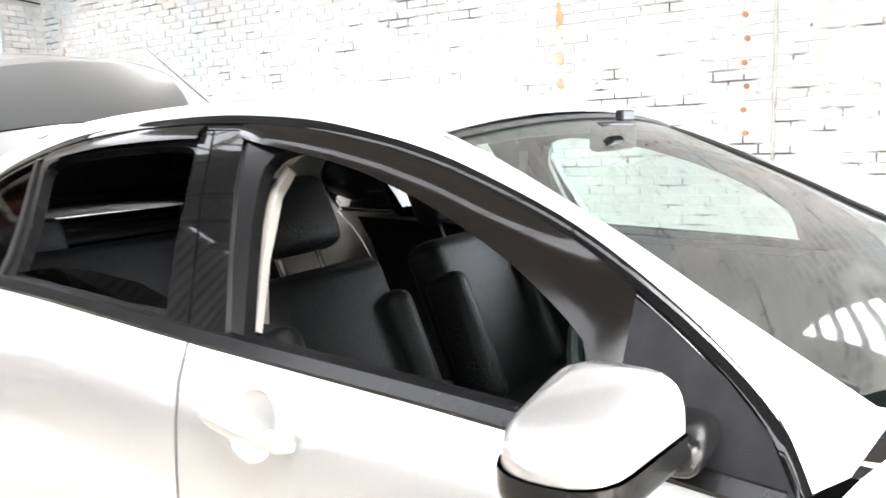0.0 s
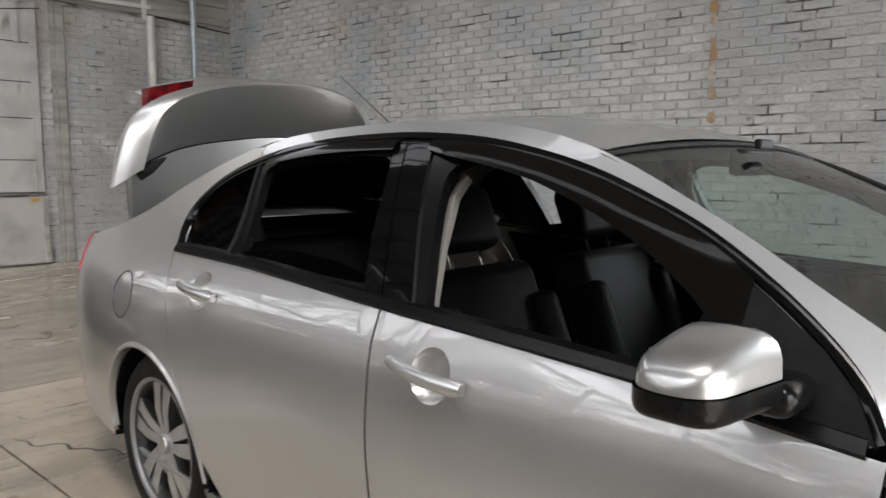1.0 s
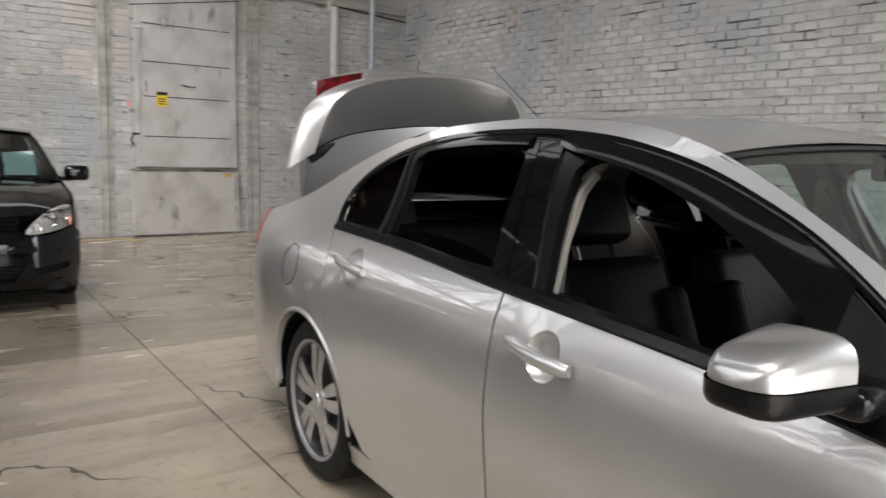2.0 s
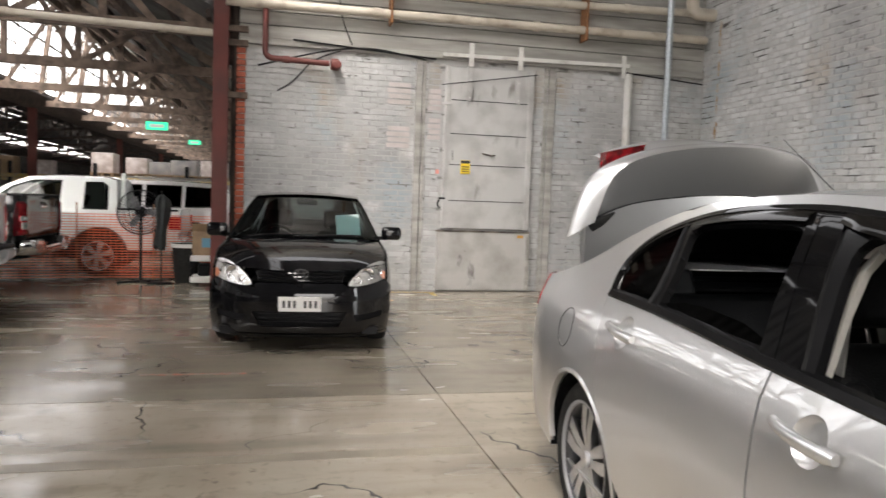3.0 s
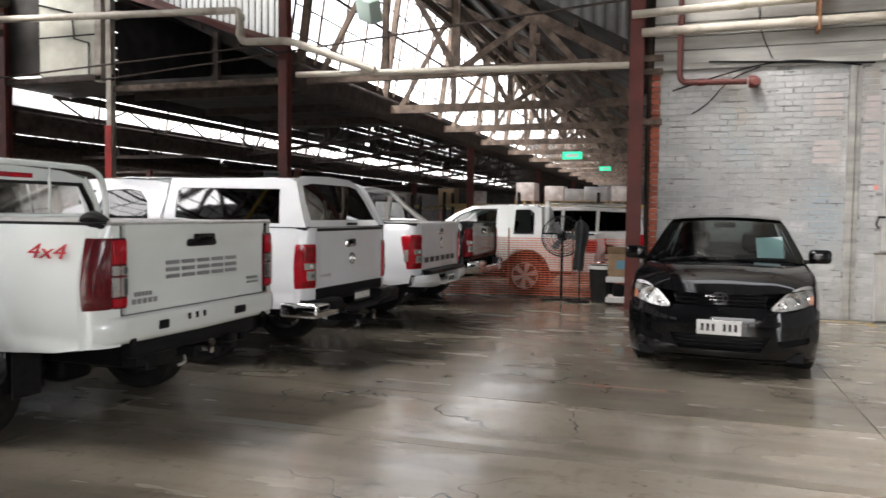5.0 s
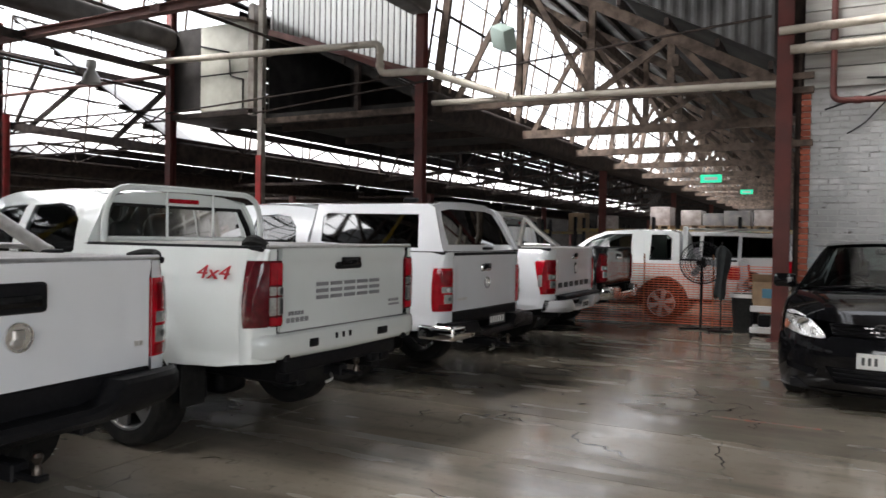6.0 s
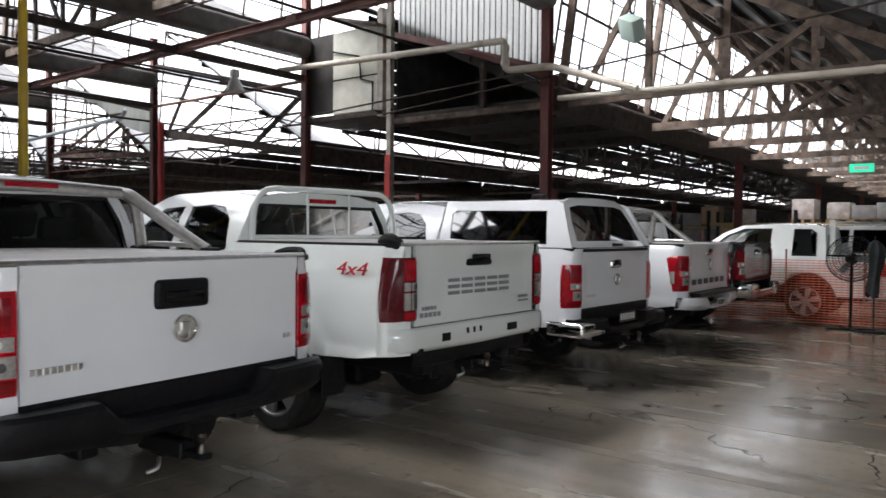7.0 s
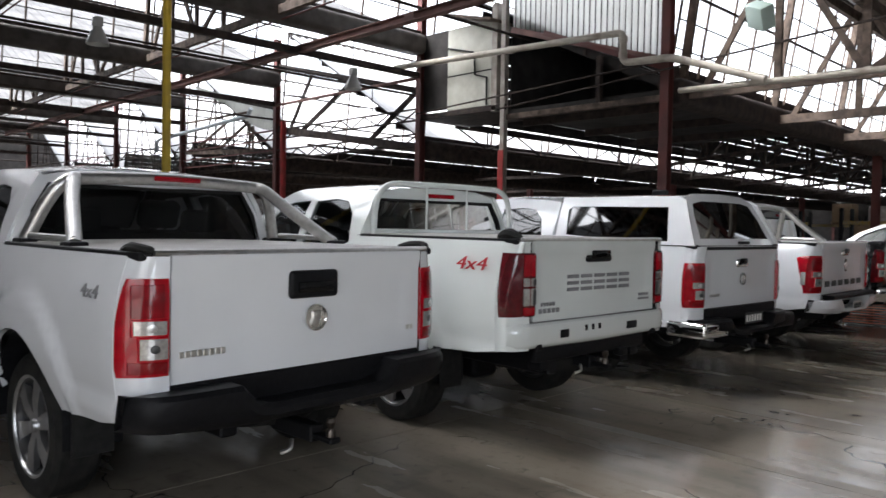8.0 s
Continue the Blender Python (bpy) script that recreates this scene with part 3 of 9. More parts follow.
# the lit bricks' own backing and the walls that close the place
SOUTH = (-1.2, 2.4, 3.6)  # unseen opening added behind the camera: from, to, height
ws = tagged(part("wall_south", box(BACK_X - 8, SOUTH[0], Y0 - 0.3, Y0, 0, 8.8), M_CORRUGATED), "plain grey sheet wall added behind the camera, with an opening", "wall", kind="structure")
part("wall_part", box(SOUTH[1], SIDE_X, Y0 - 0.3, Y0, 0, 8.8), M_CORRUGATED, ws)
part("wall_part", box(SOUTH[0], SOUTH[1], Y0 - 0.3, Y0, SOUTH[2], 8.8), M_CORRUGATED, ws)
part("wall_part", box(SIDE_X + 0.02, SIDE_X + 0.3, Y0, -0.52, 4.2, 6.6), M_PALESHEET, side_wall).matrix_basis = side_wall.matrix_basis.inverted()
tagged(part("ground", box(-300, 300, -300, Y0 - 1.05, -0.4, -0.05), M_CONCRETE), "plain unseen concrete ground outside", "ground", kind="structure")
# closing walls, near-black for the darkness deep in the hall
tagged(part("wall_far", box(BACK_X - 8, 0.0, Y1, Y1 + 0.3, 0, 7.5), M_DARKVOID), "plain near-black wall added at the far end", "wall", kind="structure")
tagged(part("wall_west", box(BACK_X - 8.3, BACK_X - 8, Y0, Y1, 0, 9.2), M_DARKVOID), "plain near-black wall added to close the west", "wall", kind="structure")
tagged(part("wall_inner", box(-0.47, -0.17, WALL_Y + 0.31, Y1, 0, 4.3), M_BRICKPAINT), "painted brick wall behind the end wall", "wall", kind="structure")

# raw brick jamb and the steel post at the end of the brick wall
jamb = tagged(part("brick_jamb", box(END_X0 - 0.10, END_X0 - 0.004, WALL_Y + 0.02, WALL_Y + 0.30, 0, 3.62), M_MORTAR), "bare red brick end of the wall", "wall", kind="structure")
for r in range(42):
    part("brick", box(END_X0 - 0.13, END_X0 - 0.006, WALL_Y - 0.012 + 0.006 * (r % 2), WALL_Y + 0.25, r * 0.0865 + 0.005, r * 0.0865 + 0.079, bevel=0.004), M_REDBRICK, jamb, smooth=False)

# boards above the brick
boards = tagged(part("wall_boards", box(END_X0 - 0.1, SIDE_X, WALL_Y + 0.03, WALL_Y + 0.3, 3.62, 6.6), M_DARKVOID), "old white-painted weatherboards above the brick wall", "wall", kind="structure")
for k in range(14):
    b = box(END_X0 - 0.1, SIDE_X - 0.003, WALL_Y - 0.01, WALL_Y + 0.028, 3.70 + k * 0.2, 3.70 + k * 0.2 + 0.188, bevel=0.006)
    part("board", b, M_BOARD, boards, smooth=False)
tagged(part("wall_plate", box(END_X0 - 0.1, SIDE_X - 0.003, WALL_Y - 0.05, WALL_Y + 0.02, 3.60, 3.695, bevel=0.008), M_BOARD), "painted timber plate on the brick", "trim", kind="structure")

# ---- roof: sawtooth bays, glazing to the west of each ridge ----
def bay(k, x0, x1, y0, y1, ridge, valley0, valley1, pitch=1.0, valley_mat=None):
    xr = x0 + 0.45
    deck = tagged(new("ceiling"), "dark weathered corrugated iron sawtooth roof slope", "ceiling", kind="structure")
    rows = []
    n = int((y1 - y0) / 0.14)
    for xx, zz in ((xr - 0.15, ridge + 0.05), (x1, valley1 + 0.12)):
        rows.append([(xx, y0 + (y1 - y0) * i / n, zz + 0.03 * (i % 2)) for i in range(n + 1)])
    VV = [p for r in rows for p in r]
    FF = [(i, i + 1, n + 2 + i, n + 1 + i) for i in range(n)]
    me = bpy.data.meshes.new("ceiling")
    me.from_pydata(VV, [], FF)
    me.materials.append(M_CORRUGATED)
    d = new("roof_sheet", me)
    d.parent = deck
    if y1 > WALL_Y + 5:
        # added pale outer skin, its whiteness standing for sky glare
        me = bpy.data.meshes.new("ceiling")
        me.from_pydata([(x, y, z + 0.05) for x, y, z in VV], [], FF)
        me.materials.append(M_ROOFTOP)
        d = new("outer_sheet", me)
        d.parent = deck
    sl = (valley1 - ridge) / (x1 - xr)
    for j in range(8):
        px = xr + 0.1 + (x1 - xr - 0.3) * j / 7
        pz = ridge + sl * (px - xr)
        part("purlin", box(px - 0.035, px + 0.035, y0, y1, pz - 0.10, pz + 0.02), M_DARKTIMBER, deck)
    # glazing frame
    win = tagged(new("window_%d" % (k + 1)), "long glazed sawtooth skylight with thin bars", "skylight", kind="structure")
    bars = bmesh.new()
    nb = int((y1 - y0) / pitch)
    for i in range(nb + 1):
        y = y0 + i * pitch
        q = [(x0 - 0.02, valley0 + 0.2), (x0 + 0.02, valley0 + 0.2), (xr + 0.02, ridge), (xr - 0.02, ridge)]
        V = [bars.verts.new((a, y + s, b)) for s in (-0.02, 0.02) for a, b in q]
        for f in ((0, 1, 2, 3), (7, 6, 5, 4), (0, 4, 5, 1), (1, 5, 6, 2), (2, 6, 7, 3), (3, 7, 4, 0)):
            bars.faces.new([V[c] for c in f])
    tagged(part("glazing_bars", bars, M_TIMBER, win, smooth=False), kind="stuff")
    for f in (0.0, 0.17, 0.34, 0.5, 0.67, 0.84, 1.0):
        a, b = x0 + (xr - x0) * f, valley0 + 0.2 + (ridge - valley0 - 0.2) * f
        w = 0.06 if f in (0.0, 1.0) else 0.022 if f == 0.5 else 0.011
        part("rail", box(a - w, a + w, y0, y1, b - w, b + w), M_DARKTIMBER, win)
    # valley gutter
    part("gutter", box(x0 - 0.24, x0 + 0.24, y0, y1, valley0 - 0.30, valley0 + 0.16, bevel=0.12, seg=4), valley_mat or M_GUTTER, win)


bay(0, COLS[0], SIDE_X, Y0, WALL_Y + 0.3, 8.6, VALLEY_Z, 6.5)
LOW_VALLEY = 3.30
FAR = [(FAR_RIDGE, FAR_VALLEY if k == 0 else LOW_VALLEY, FAR_VALLEY if k < 2 else LOW_VALLEY) for k in range(len(COLS) - 1)]
for k in range(len(COLS) - 1):
    bay(k + 1, COLS[k + 1], COLS[k], Y0, WALL_Y, RIDGE_Z, VALLEY_Z, VALLEY_Z)
    bay(k + 10, COLS[k + 1], COLS[k], WALL_Y + 0.1, Y1, *FAR[k], pitch=1.0 if k == 0 else 2.4, valley_mat=M_DARKTIMBER)


def gable_patch(x0, x1, top, low, mat):
    """A corrugated sheet across the step of the roof, between two roof lines."""
    n = int((x1 - x0) / 0.045)
    xs = [x0 + (x1 - x0) * i / n for i in range(n + 1)]
    VV = [(x, WALL_Y + 0.03 + 0.022 * (i % 4 in (1, 2)) + d, z) for d in (0, 0.004) for i, x in enumerate(xs) for z in (low(x), top(x))]
    h = 2 * (n + 1)
    FF = []
    for i in range(n):
        q = (2 * i, 2 * i + 2, 2 * i + 3, 2 * i + 1)
        FF += [q, tuple(h + c for c in q[::-1])]
    me = bpy.data.meshes.new("gable")
    me.from_pydata(VV, [], FF)
    me.materials.append(mat)
    tagged(new("gable", me), "corrugated gable sheet where the roof steps down", "wall", kind="structure")


line = lambda xa, za, xb, zb: lambda x: za + (zb - za) * (x - xa) / (xb - xa)
gable_patch(COLS[1] + 0.45, COLS[0] - 0.02, line(COLS[1] + 0.45, RIDGE_Z + 0.08, COLS[0], VALLEY_Z + 0.08), line(COLS[1] + 0.45, FAR_RIDGE + 0.08, COLS[0], FAR_VALLEY + 0.08), M_CORRUGATED)
gable_patch(-25.2, COLS[3] - 0.11, line(-25.2, 6.2, -19.8, 4.80), curve1([(-25.2, 6.1), (-22.9, 5.25), (-21.0, 4.42), (-19.8, 4.15)]), M_FIBREGLASS)

# added near-black strips block much of the far glazing, for its dim, broken light
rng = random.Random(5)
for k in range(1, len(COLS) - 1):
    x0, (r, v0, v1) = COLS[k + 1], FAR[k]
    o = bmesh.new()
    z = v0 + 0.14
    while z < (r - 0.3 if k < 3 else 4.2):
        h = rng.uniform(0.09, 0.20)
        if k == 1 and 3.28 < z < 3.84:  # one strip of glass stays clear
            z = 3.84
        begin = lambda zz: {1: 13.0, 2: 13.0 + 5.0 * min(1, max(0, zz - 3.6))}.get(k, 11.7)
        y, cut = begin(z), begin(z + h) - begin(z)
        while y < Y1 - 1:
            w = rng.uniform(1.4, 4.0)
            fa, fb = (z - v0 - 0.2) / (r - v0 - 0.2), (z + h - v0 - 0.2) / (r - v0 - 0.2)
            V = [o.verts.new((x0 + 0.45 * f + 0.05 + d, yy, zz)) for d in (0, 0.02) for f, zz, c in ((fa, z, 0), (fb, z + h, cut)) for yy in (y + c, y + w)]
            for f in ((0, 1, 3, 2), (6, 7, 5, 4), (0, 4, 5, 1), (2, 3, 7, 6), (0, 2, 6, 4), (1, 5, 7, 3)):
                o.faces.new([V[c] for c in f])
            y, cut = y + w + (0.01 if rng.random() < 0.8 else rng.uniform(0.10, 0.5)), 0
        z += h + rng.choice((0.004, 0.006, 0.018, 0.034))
    tagged(part("boarding", o, M_DARKVOID, smooth=False), "added near-black strips covering parts of the far skylights", "boarding", kind="structure")


def strut(bm, a, b, w, h):
    """A squared timber from a to b, w thick along y and h deep."""
    a, b = Vector(a), Vector(b)
    d = b - a
    one = bmesh.new()
    bmesh.ops.create_cube(one, size=1.0, matrix=Matrix.Translation((a + b) / 2) @ d.to_track_quat("X", "Z").to_matrix().to_4x4() @ Matrix.Diagonal((d.length, w, h, 1)))
    return merged(bm, one)


def truss(RIDGE_Z, VALLEY_Z, BAY=BAY, thin=1.0, mat=None, tie=True, end=0.0):
    t = thing("roof_truss", "weathered timber roof truss with red steel tie" if tie else "thin dark roof truss in the far hall", "roof truss", group="roof trusses")
    mat = mat or M_TIMBER
    xr = 0.45
    zt = lambda x: RIDGE_Z - 0.2 + (VALLEY_Z + end - RIDGE_Z) * (x - xr) / (BAY - xr)
    zb = VALLEY_Z - 0.12
    part("bottom_chord", strut(None, (0, 0, zb), (BAY, 0, zb + end), 0.10 * thin, 0.17 * thin), mat, t)
    part("top_chord", strut(None, (xr, 0, zt(xr)), (BAY - 0.2, 0, zt(BAY - 0.2)), 0.09 * thin, 0.17 * thin), mat, t)
    part("end_post", strut(None, (0.05, 0, zb), (xr, 0, zt(xr)), 0.09 * thin, 0.14 * thin), mat, t)
    xs = [0.45, 1.75, 3.05, 4.35]
    for i, x in enumerate(xs):
        b1 = zb + end * x / BAY
        if i:
            part("web_post", strut(None, (x, 0, b1), (x, 0, zt(x)), 0.07 * thin, 0.11 * thin), mat, t)
        x2 = xs[i + 1] if i < 3 else BAY - 0.92
        b2 = zb + end * x2 / BAY
        part("web_brace", strut(None, (x, 0.02, zt(x)) if i % 2 else (x, 0.02, b1), (x2, 0.02, b2) if i % 2 else (x2, 0.02, zt(x2)), 0.06 * thin, 0.10 * thin), mat, t)
    if tie:
        part("tie_rod", tube([(0.2, 0.07, zb - 0.16), (BAY - 0.2, 0.07, zb - 0.16)], 0.018, 6), M_REDSTEEL, t)
    return t


W0 = COLS[0] - COLS[1]
near_truss, far_truss = truss(RIDGE_Z, VALLEY_Z), truss(FAR_RIDGE, FAR_VALLEY, W0, 1.05, tie=False)
# dark timber, with the weak light of the far hall in its colour too
step_truss = truss(FAR_RIDGE, LOW_VALLEY, BAY, 0.6, M_DARKTIMBER, False, FAR_VALLEY - LOW_VALLEY)
low_truss = truss(FAR_RIDGE, LOW_VALLEY, BAY, 0.6, M_DARKTIMBER, False)
near_truss.matrix_basis = pose(COLS[2], WALL_Y - 4.0, 0)
far_truss.matrix_basis = pose(COLS[1], WALL_Y + 0.4, 0)
step_truss.matrix_basis = pose(COLS[2], WALL_Y + 8.4, 0)
low_truss.matrix_basis = pose(COLS[3], WALL_Y + 8.4, 0)
for j in range(1, 12):
    copy_thing(far_truss, pose(COLS[1], WALL_Y + 0.4 + 4.0 * j, 0))
    if j > 2:
        copy_thing(step_truss, pose(COLS[2], WALL_Y + 0.4 + 4.0 * j, 0))
for j in range(2, 5):
    copy_thing(near_truss, pose(COLS[2], WALL_Y - 4.0 * j, 0))
for k in range(2, len(COLS) - 1):
    for j in range(1, 5):
        copy_thing(near_truss, pose(COLS[k + 1], WALL_Y - 4.0 * j, 0))
    for j in range(0, 12, 4):
        if k > 2 or j:
            copy_thing(low_truss, pose(COLS[k + 1], WALL_Y + 0.4 + 4.0 * j, 0))


def column(x, y, h, mat, label, w=0.2):
    """A rolled steel stanchion: two flanges and a web, on a base plate."""
    c = thing("steel_post", label, "post", pose(x, y, 0), group="roof posts")
    part("flange", box(-w / 2, w / 2, -w / 2, -w / 2 + 0.016, 0.012, h), mat, c)
    part("flange", box(-w / 2, w / 2, w / 2 - 0.016, w / 2, 0.012, h), mat, c)
    part("web", box(-0.008, 0.008, -w / 2 + 0.016, w / 2 - 0.016, 0.012, h), mat, c)
    part("base_plate", box(-w / 2 - 0.06, w / 2 + 0.06, -w / 2 - 0.06, w / 2 + 0.06, 0.0, 0.012), mat, c)
    return c


post_red = column(-0.82, WALL_Y, 5.45, M_REDSTEEL, "dark red painted steel post beside the brick wall end", 0.21)
proto = column(COLS[1], WALL_Y, 6.9, M_REDSTEEL, "dark red painted steel post under the roof valley", 0.17)
for k in range(1, len(COLS)):
    if k > 1:
        copy_thing(proto, pose(COLS[k], WALL_Y, 0))
low = column(COLS[1], WALL_Y + 12.0, 3.66, M_REDSTEEL, "dark red painted steel post in the far hall", 0.2)
for j in range(2, 5):
    copy_thing(low, pose(COLS[1], WALL_Y + 12.0 * j, 0))
short = column(COLS[2], WALL_Y + 12.0, 3.01, M_REDSTEEL, "short dark red steel post in the far hall", 0.2)
for k in range(2, len(COLS)):
    for j in range(1, 5):
        if (k, j) != (2, 1):
            copy_thing(short, pose(COLS[k], WALL_Y + 12.0 * j, 0))

# long runners, service pipes and lattice beams in the hall behind the utes
for k in range(2, len(COLS)):
    x = COLS[k]
    for dx, z, r in ((-0.25, 4.55, 0.03), (3.1, 5.35, 0.03)):
        tagged(part("service_pipe", tube([(x + dx, Y0, z), (x + dx, WALL_Y + 14, z)], r, 8), M_DARKTIMBER if r < 0.04 else M_PINKSTEEL), "long thin steel pipe run under the roof", "pipe", "service pipes")
for k in range(2, len(COLS) - 1):
    for z in (3.35, 3.95):
        beam = thing("lattice_beam", "dark steel lattice beam between posts", "beam", pose(COLS[k + 1], WALL_Y, 0), group="lattice beams")
        w = COLS[k] - COLS[k + 1]
        part("flange", box(0.1, w - 0.1, -0.05, 0.05, z - 0.03, z), M_REDSTEEL if k % 2 else M_DARKTIMBER, beam)
        part("flange", box(0.1, w - 0.1, -0.05, 0.05, z + 0.24, z + 0.27), M_REDSTEEL if k % 2 else M_DARKTIMBER, beam)
        lat = bmesh.new()
        for i in range(12):
            a, b = 0.1 + (w - 0.2) * i / 12, 0.1 + (w - 0.2) * (i + 1) / 12
            strut(lat, (a, 0, z if i % 2 else z + 0.24), (b, 0, z + 0.24 if i % 2 else z), 0.03, 0.03)
        tagged(part("lacing", lat, M_DARKTIMBER, beam, smooth=False), kind="stuff")
for k in (2, 3):
    x, zl, zh = COLS[k] + 0.30, 3.36, 3.83
    gl = thing("lattice_girder", "long dark lattice girder below the far skylights", "girder", group="lattice girders")
    for z in (zl, zh):
        part("chord", box(x - 0.03, x + 0.03, WALL_Y + 0.9, Y1 - 1, z - 0.035, z + 0.035), M_DARKTIMBER, gl)
    web = bmesh.new()
    n = int((Y1 - WALL_Y - 2) / 1.1)
    for i in range(n):
        a = WALL_Y + 0.95 + 1.1 * i
        strut(web, (x, a, zl if i % 2 else zh), (x, a + 1.1, zh if i % 2 else zl), 0.035, 0.035)
        if i % 2:
            strut(web, (x, a, zl), (x, a, zh), 0.03, 0.03)
    tagged(part("lacing", web, M_DARKTIMBER, gl, smooth=False), kind="stuff")
for x, z in ((-5.2, 5.75), (-3.9, 4.95), (-2.4, 4.25)):
    tagged(part("binder", box(x - 0.05, x + 0.05, WALL_Y + 0.2, Y1, z - 0.09, z + 0.09), M_TIMBER), "long timber binder across the roof trusses", "beam", "roof binders")
# added board blocks stray sky in the gap beside the post
tagged(part("closing_board", box(-0.92, END_X0 - 0.101, WALL_Y + 0.12, WALL_Y + 0.18, 3.3, 6.6), M_DARKTIMBER), "dark board added to close the gap beside the post", "boarding", kind="structure")
tagged(part("wall_corner", box(SIDE_X - 0.014, SIDE_X + 0.3, WALL_Y - 0.014, WALL_Y + 0.3, 0, 6.6), M_MORTARPALE), "painted brick corner of the hall", "wall", kind="structure")

# ---- end wall: door, strips, rail, pipes ----
door = tagged(new("door_1"), "worn white sliding door in two leaves with a stained lower panel", "door", kind="structure")
DY = WALL_Y - 0.035
part("upper_leaf", box(2.52, 3.955, DY, WALL_Y + 0.05, 0.99, 3.50, bevel=0.008), M_DOOR, door, smooth=False)
for z in (1.42, 1.98, 2.46, 2.98):
    part("batten_gap", box(2.62, 3.86, DY - 0.004, DY + 0.002, z, z + 0.012), M_TRIM, door)
part("upper_frame", box(3.87, 3.955, DY - 0.022, DY, 0.99, 3.50, bevel=0.005), M_DOOR, door)
part("upper_frame", box(2.52, 2.58, DY - 0.022, DY, 0.99, 3.50, bevel=0.005), M_DOOR, door)
part("lower_leaf", box(2.46, 3.95, WALL_Y - 0.085, WALL_Y + 0.02, 0.015, 0.935, bevel=0.008), M_DOORLOW, door, smooth=False)
part("lower_cap", box(2.44, 3.97, WALL_Y - 0.095, WALL_Y + 0.02, 0.935, 0.96, bevel=0.006), M_RUSTY, door)
part("lower_edge", box(3.91, 3.975, WALL_Y - 0.10, WALL_Y, 0.015, 0.93, bevel=0.006), M_BOARD, door)
part("orange_tag", box(3.76, 3.86, WALL_Y - 0.089, WALL_Y - 0.085, 0.86, 0.905), M_ORANGETAG, door)
for x in (2.90, 3.70):
    hg = part("hanger_strap", box(x - 0.035, x + 0.035, DY - 0.03, DY - 0.018, 2.98, 3.75, bevel=0.003), M_DOOR, door)
    for z in (3.03, 3.30, 3.62):
        part("bolt", disc((x, DY - 0.034, z), 0.012, "y", 0.012, 8), M_STEEL, hg)
lock = part("latch", box(2.46, 2.56, DY - 0.05, DY - 0.02, 1.44, 1.47, bevel=0.006), M_TRIM, door)
part("latch_pull", tube(smooth_path([(2.47, DY - 0.04, 1.30), (2.44, DY - 0.06, 1.36), (2.47, DY - 0.04, 1.44)], 4), 0.012, 8), M_TRIM, lock)
part("hinge_pin", box(2.47, 2.62, DY - 0.04, DY - 0.02, 2.90, 2.94, bevel=0.006), M_DOOR, door)
part("door_mark", box(2.66, 2.668, DY - 0.012, DY - 0.002, 2.05, 2.20), M_TRIM, door)
part("door_pull", tube(smooth_path([(3.14, DY - 0.01, 2.18), (3.20, DY - 0.04, 2.16), (3.30, DY - 0.04, 2.15), (3.34, DY - 0.01, 2.16)], 4), 0.012, 8), M_RUSTY, door)
sign = tagged(part("warning_sign", box(2.80, 2.955, DY - 0.008, DY - 0.002, 1.85, 2.06, bevel=0.001), M_SIGNYELLOW), "small yellow warning sign on the door", "sign")
part("sign_head", box(2.805, 2.95, DY - 0.0095, DY - 0.008, 2.01, 2.055), M_INK, sign)
for k in range(3):
    part("text_bar", box(2.82, 2.935, DY - 0.0095, DY - 0.008, 1.95 - k * 0.035, 1.965 - k * 0.035), M_INK, sign)
tagged(part("pink_sticker", box(2.405, 2.46, WALL_Y - 0.016, WALL_Y - 0.012, 1.83, 1.90), M_PINKTAG), "small faded pink sticker on the brick", "sticker")
for x0, x1, nm in ((2.06, 2.15, "strip"), (2.16, 2.22, "strip"), (4.14, 4.20, "strip"), (4.21, 4.32, "strip")):
    tagged(part("wall_strip", box(x0, x1, WALL_Y - 0.03 + (0.02 if x0 in (2.16, 4.14) else 0), WALL_Y + 0.02, 0.0, 3.59, bevel=0.006), M_BOARD), "pale steel guide strip set in the brick wall", "trim", kind="structure")
# faded pink bricks
for (x0, z0) in ((1.62, 2.86), (1.62, 2.20), (2.26, 2.80), (2.26, 2.35)):
    for r in range(4):
        tagged(part("painted_patch", box(x0 + 0.02 * (r % 2), x0 + 0.36 if x0 < 2 else x0 + 0.2, WALL_Y - 0.007, WALL_Y - 0.0055, z0 + r * 0.0865 + 0.01, z0 + r * 0.0865 + 0.075), M_PINKBRICK), "faded pink paint patch on brick", "paint", kind="structure")

rail = thing("door_rail", "white steel sliding door rail on brackets", "door rail", pose(0, 0, 0))
part("track", strut(None, (2.45, WALL_Y - 0.09, 3.655), (5.55, WALL_Y - 0.09, 3.70), 0.05, 0.055), M_WHITEPIPE, rail)
part("rod", tube([(0.2, WALL_Y - 0.07, 3.70), (2.35, WALL_Y - 0.07, 3.58)], 0.014, 8), M_TRIM, rail)
part("rod", tube([(5.45, WALL_Y - 0.07, 3.60), (6.9, WALL_Y - 0.07, 3.50)], 0.012, 8), M_TRIM, rail)
part("rod", tube([(2.45, WALL_Y - 0.08, 3.20), (4.0, WALL_Y - 0.08, 3.45)], 0.007, 6), M_TRIM, rail)
for x in (2.90, 3.70, 5.45):
    part("bracket", box(x - 0.04, x + 0.04, WALL_Y - 0.11, WALL_Y - 0.10, 3.5, 3.86, bevel=0.004), M_WHITEPIPE, rail)
wires = thing("loose_wires", "dark loose wires hanging on the brick wall", "wire", pose(0, 0, 0))
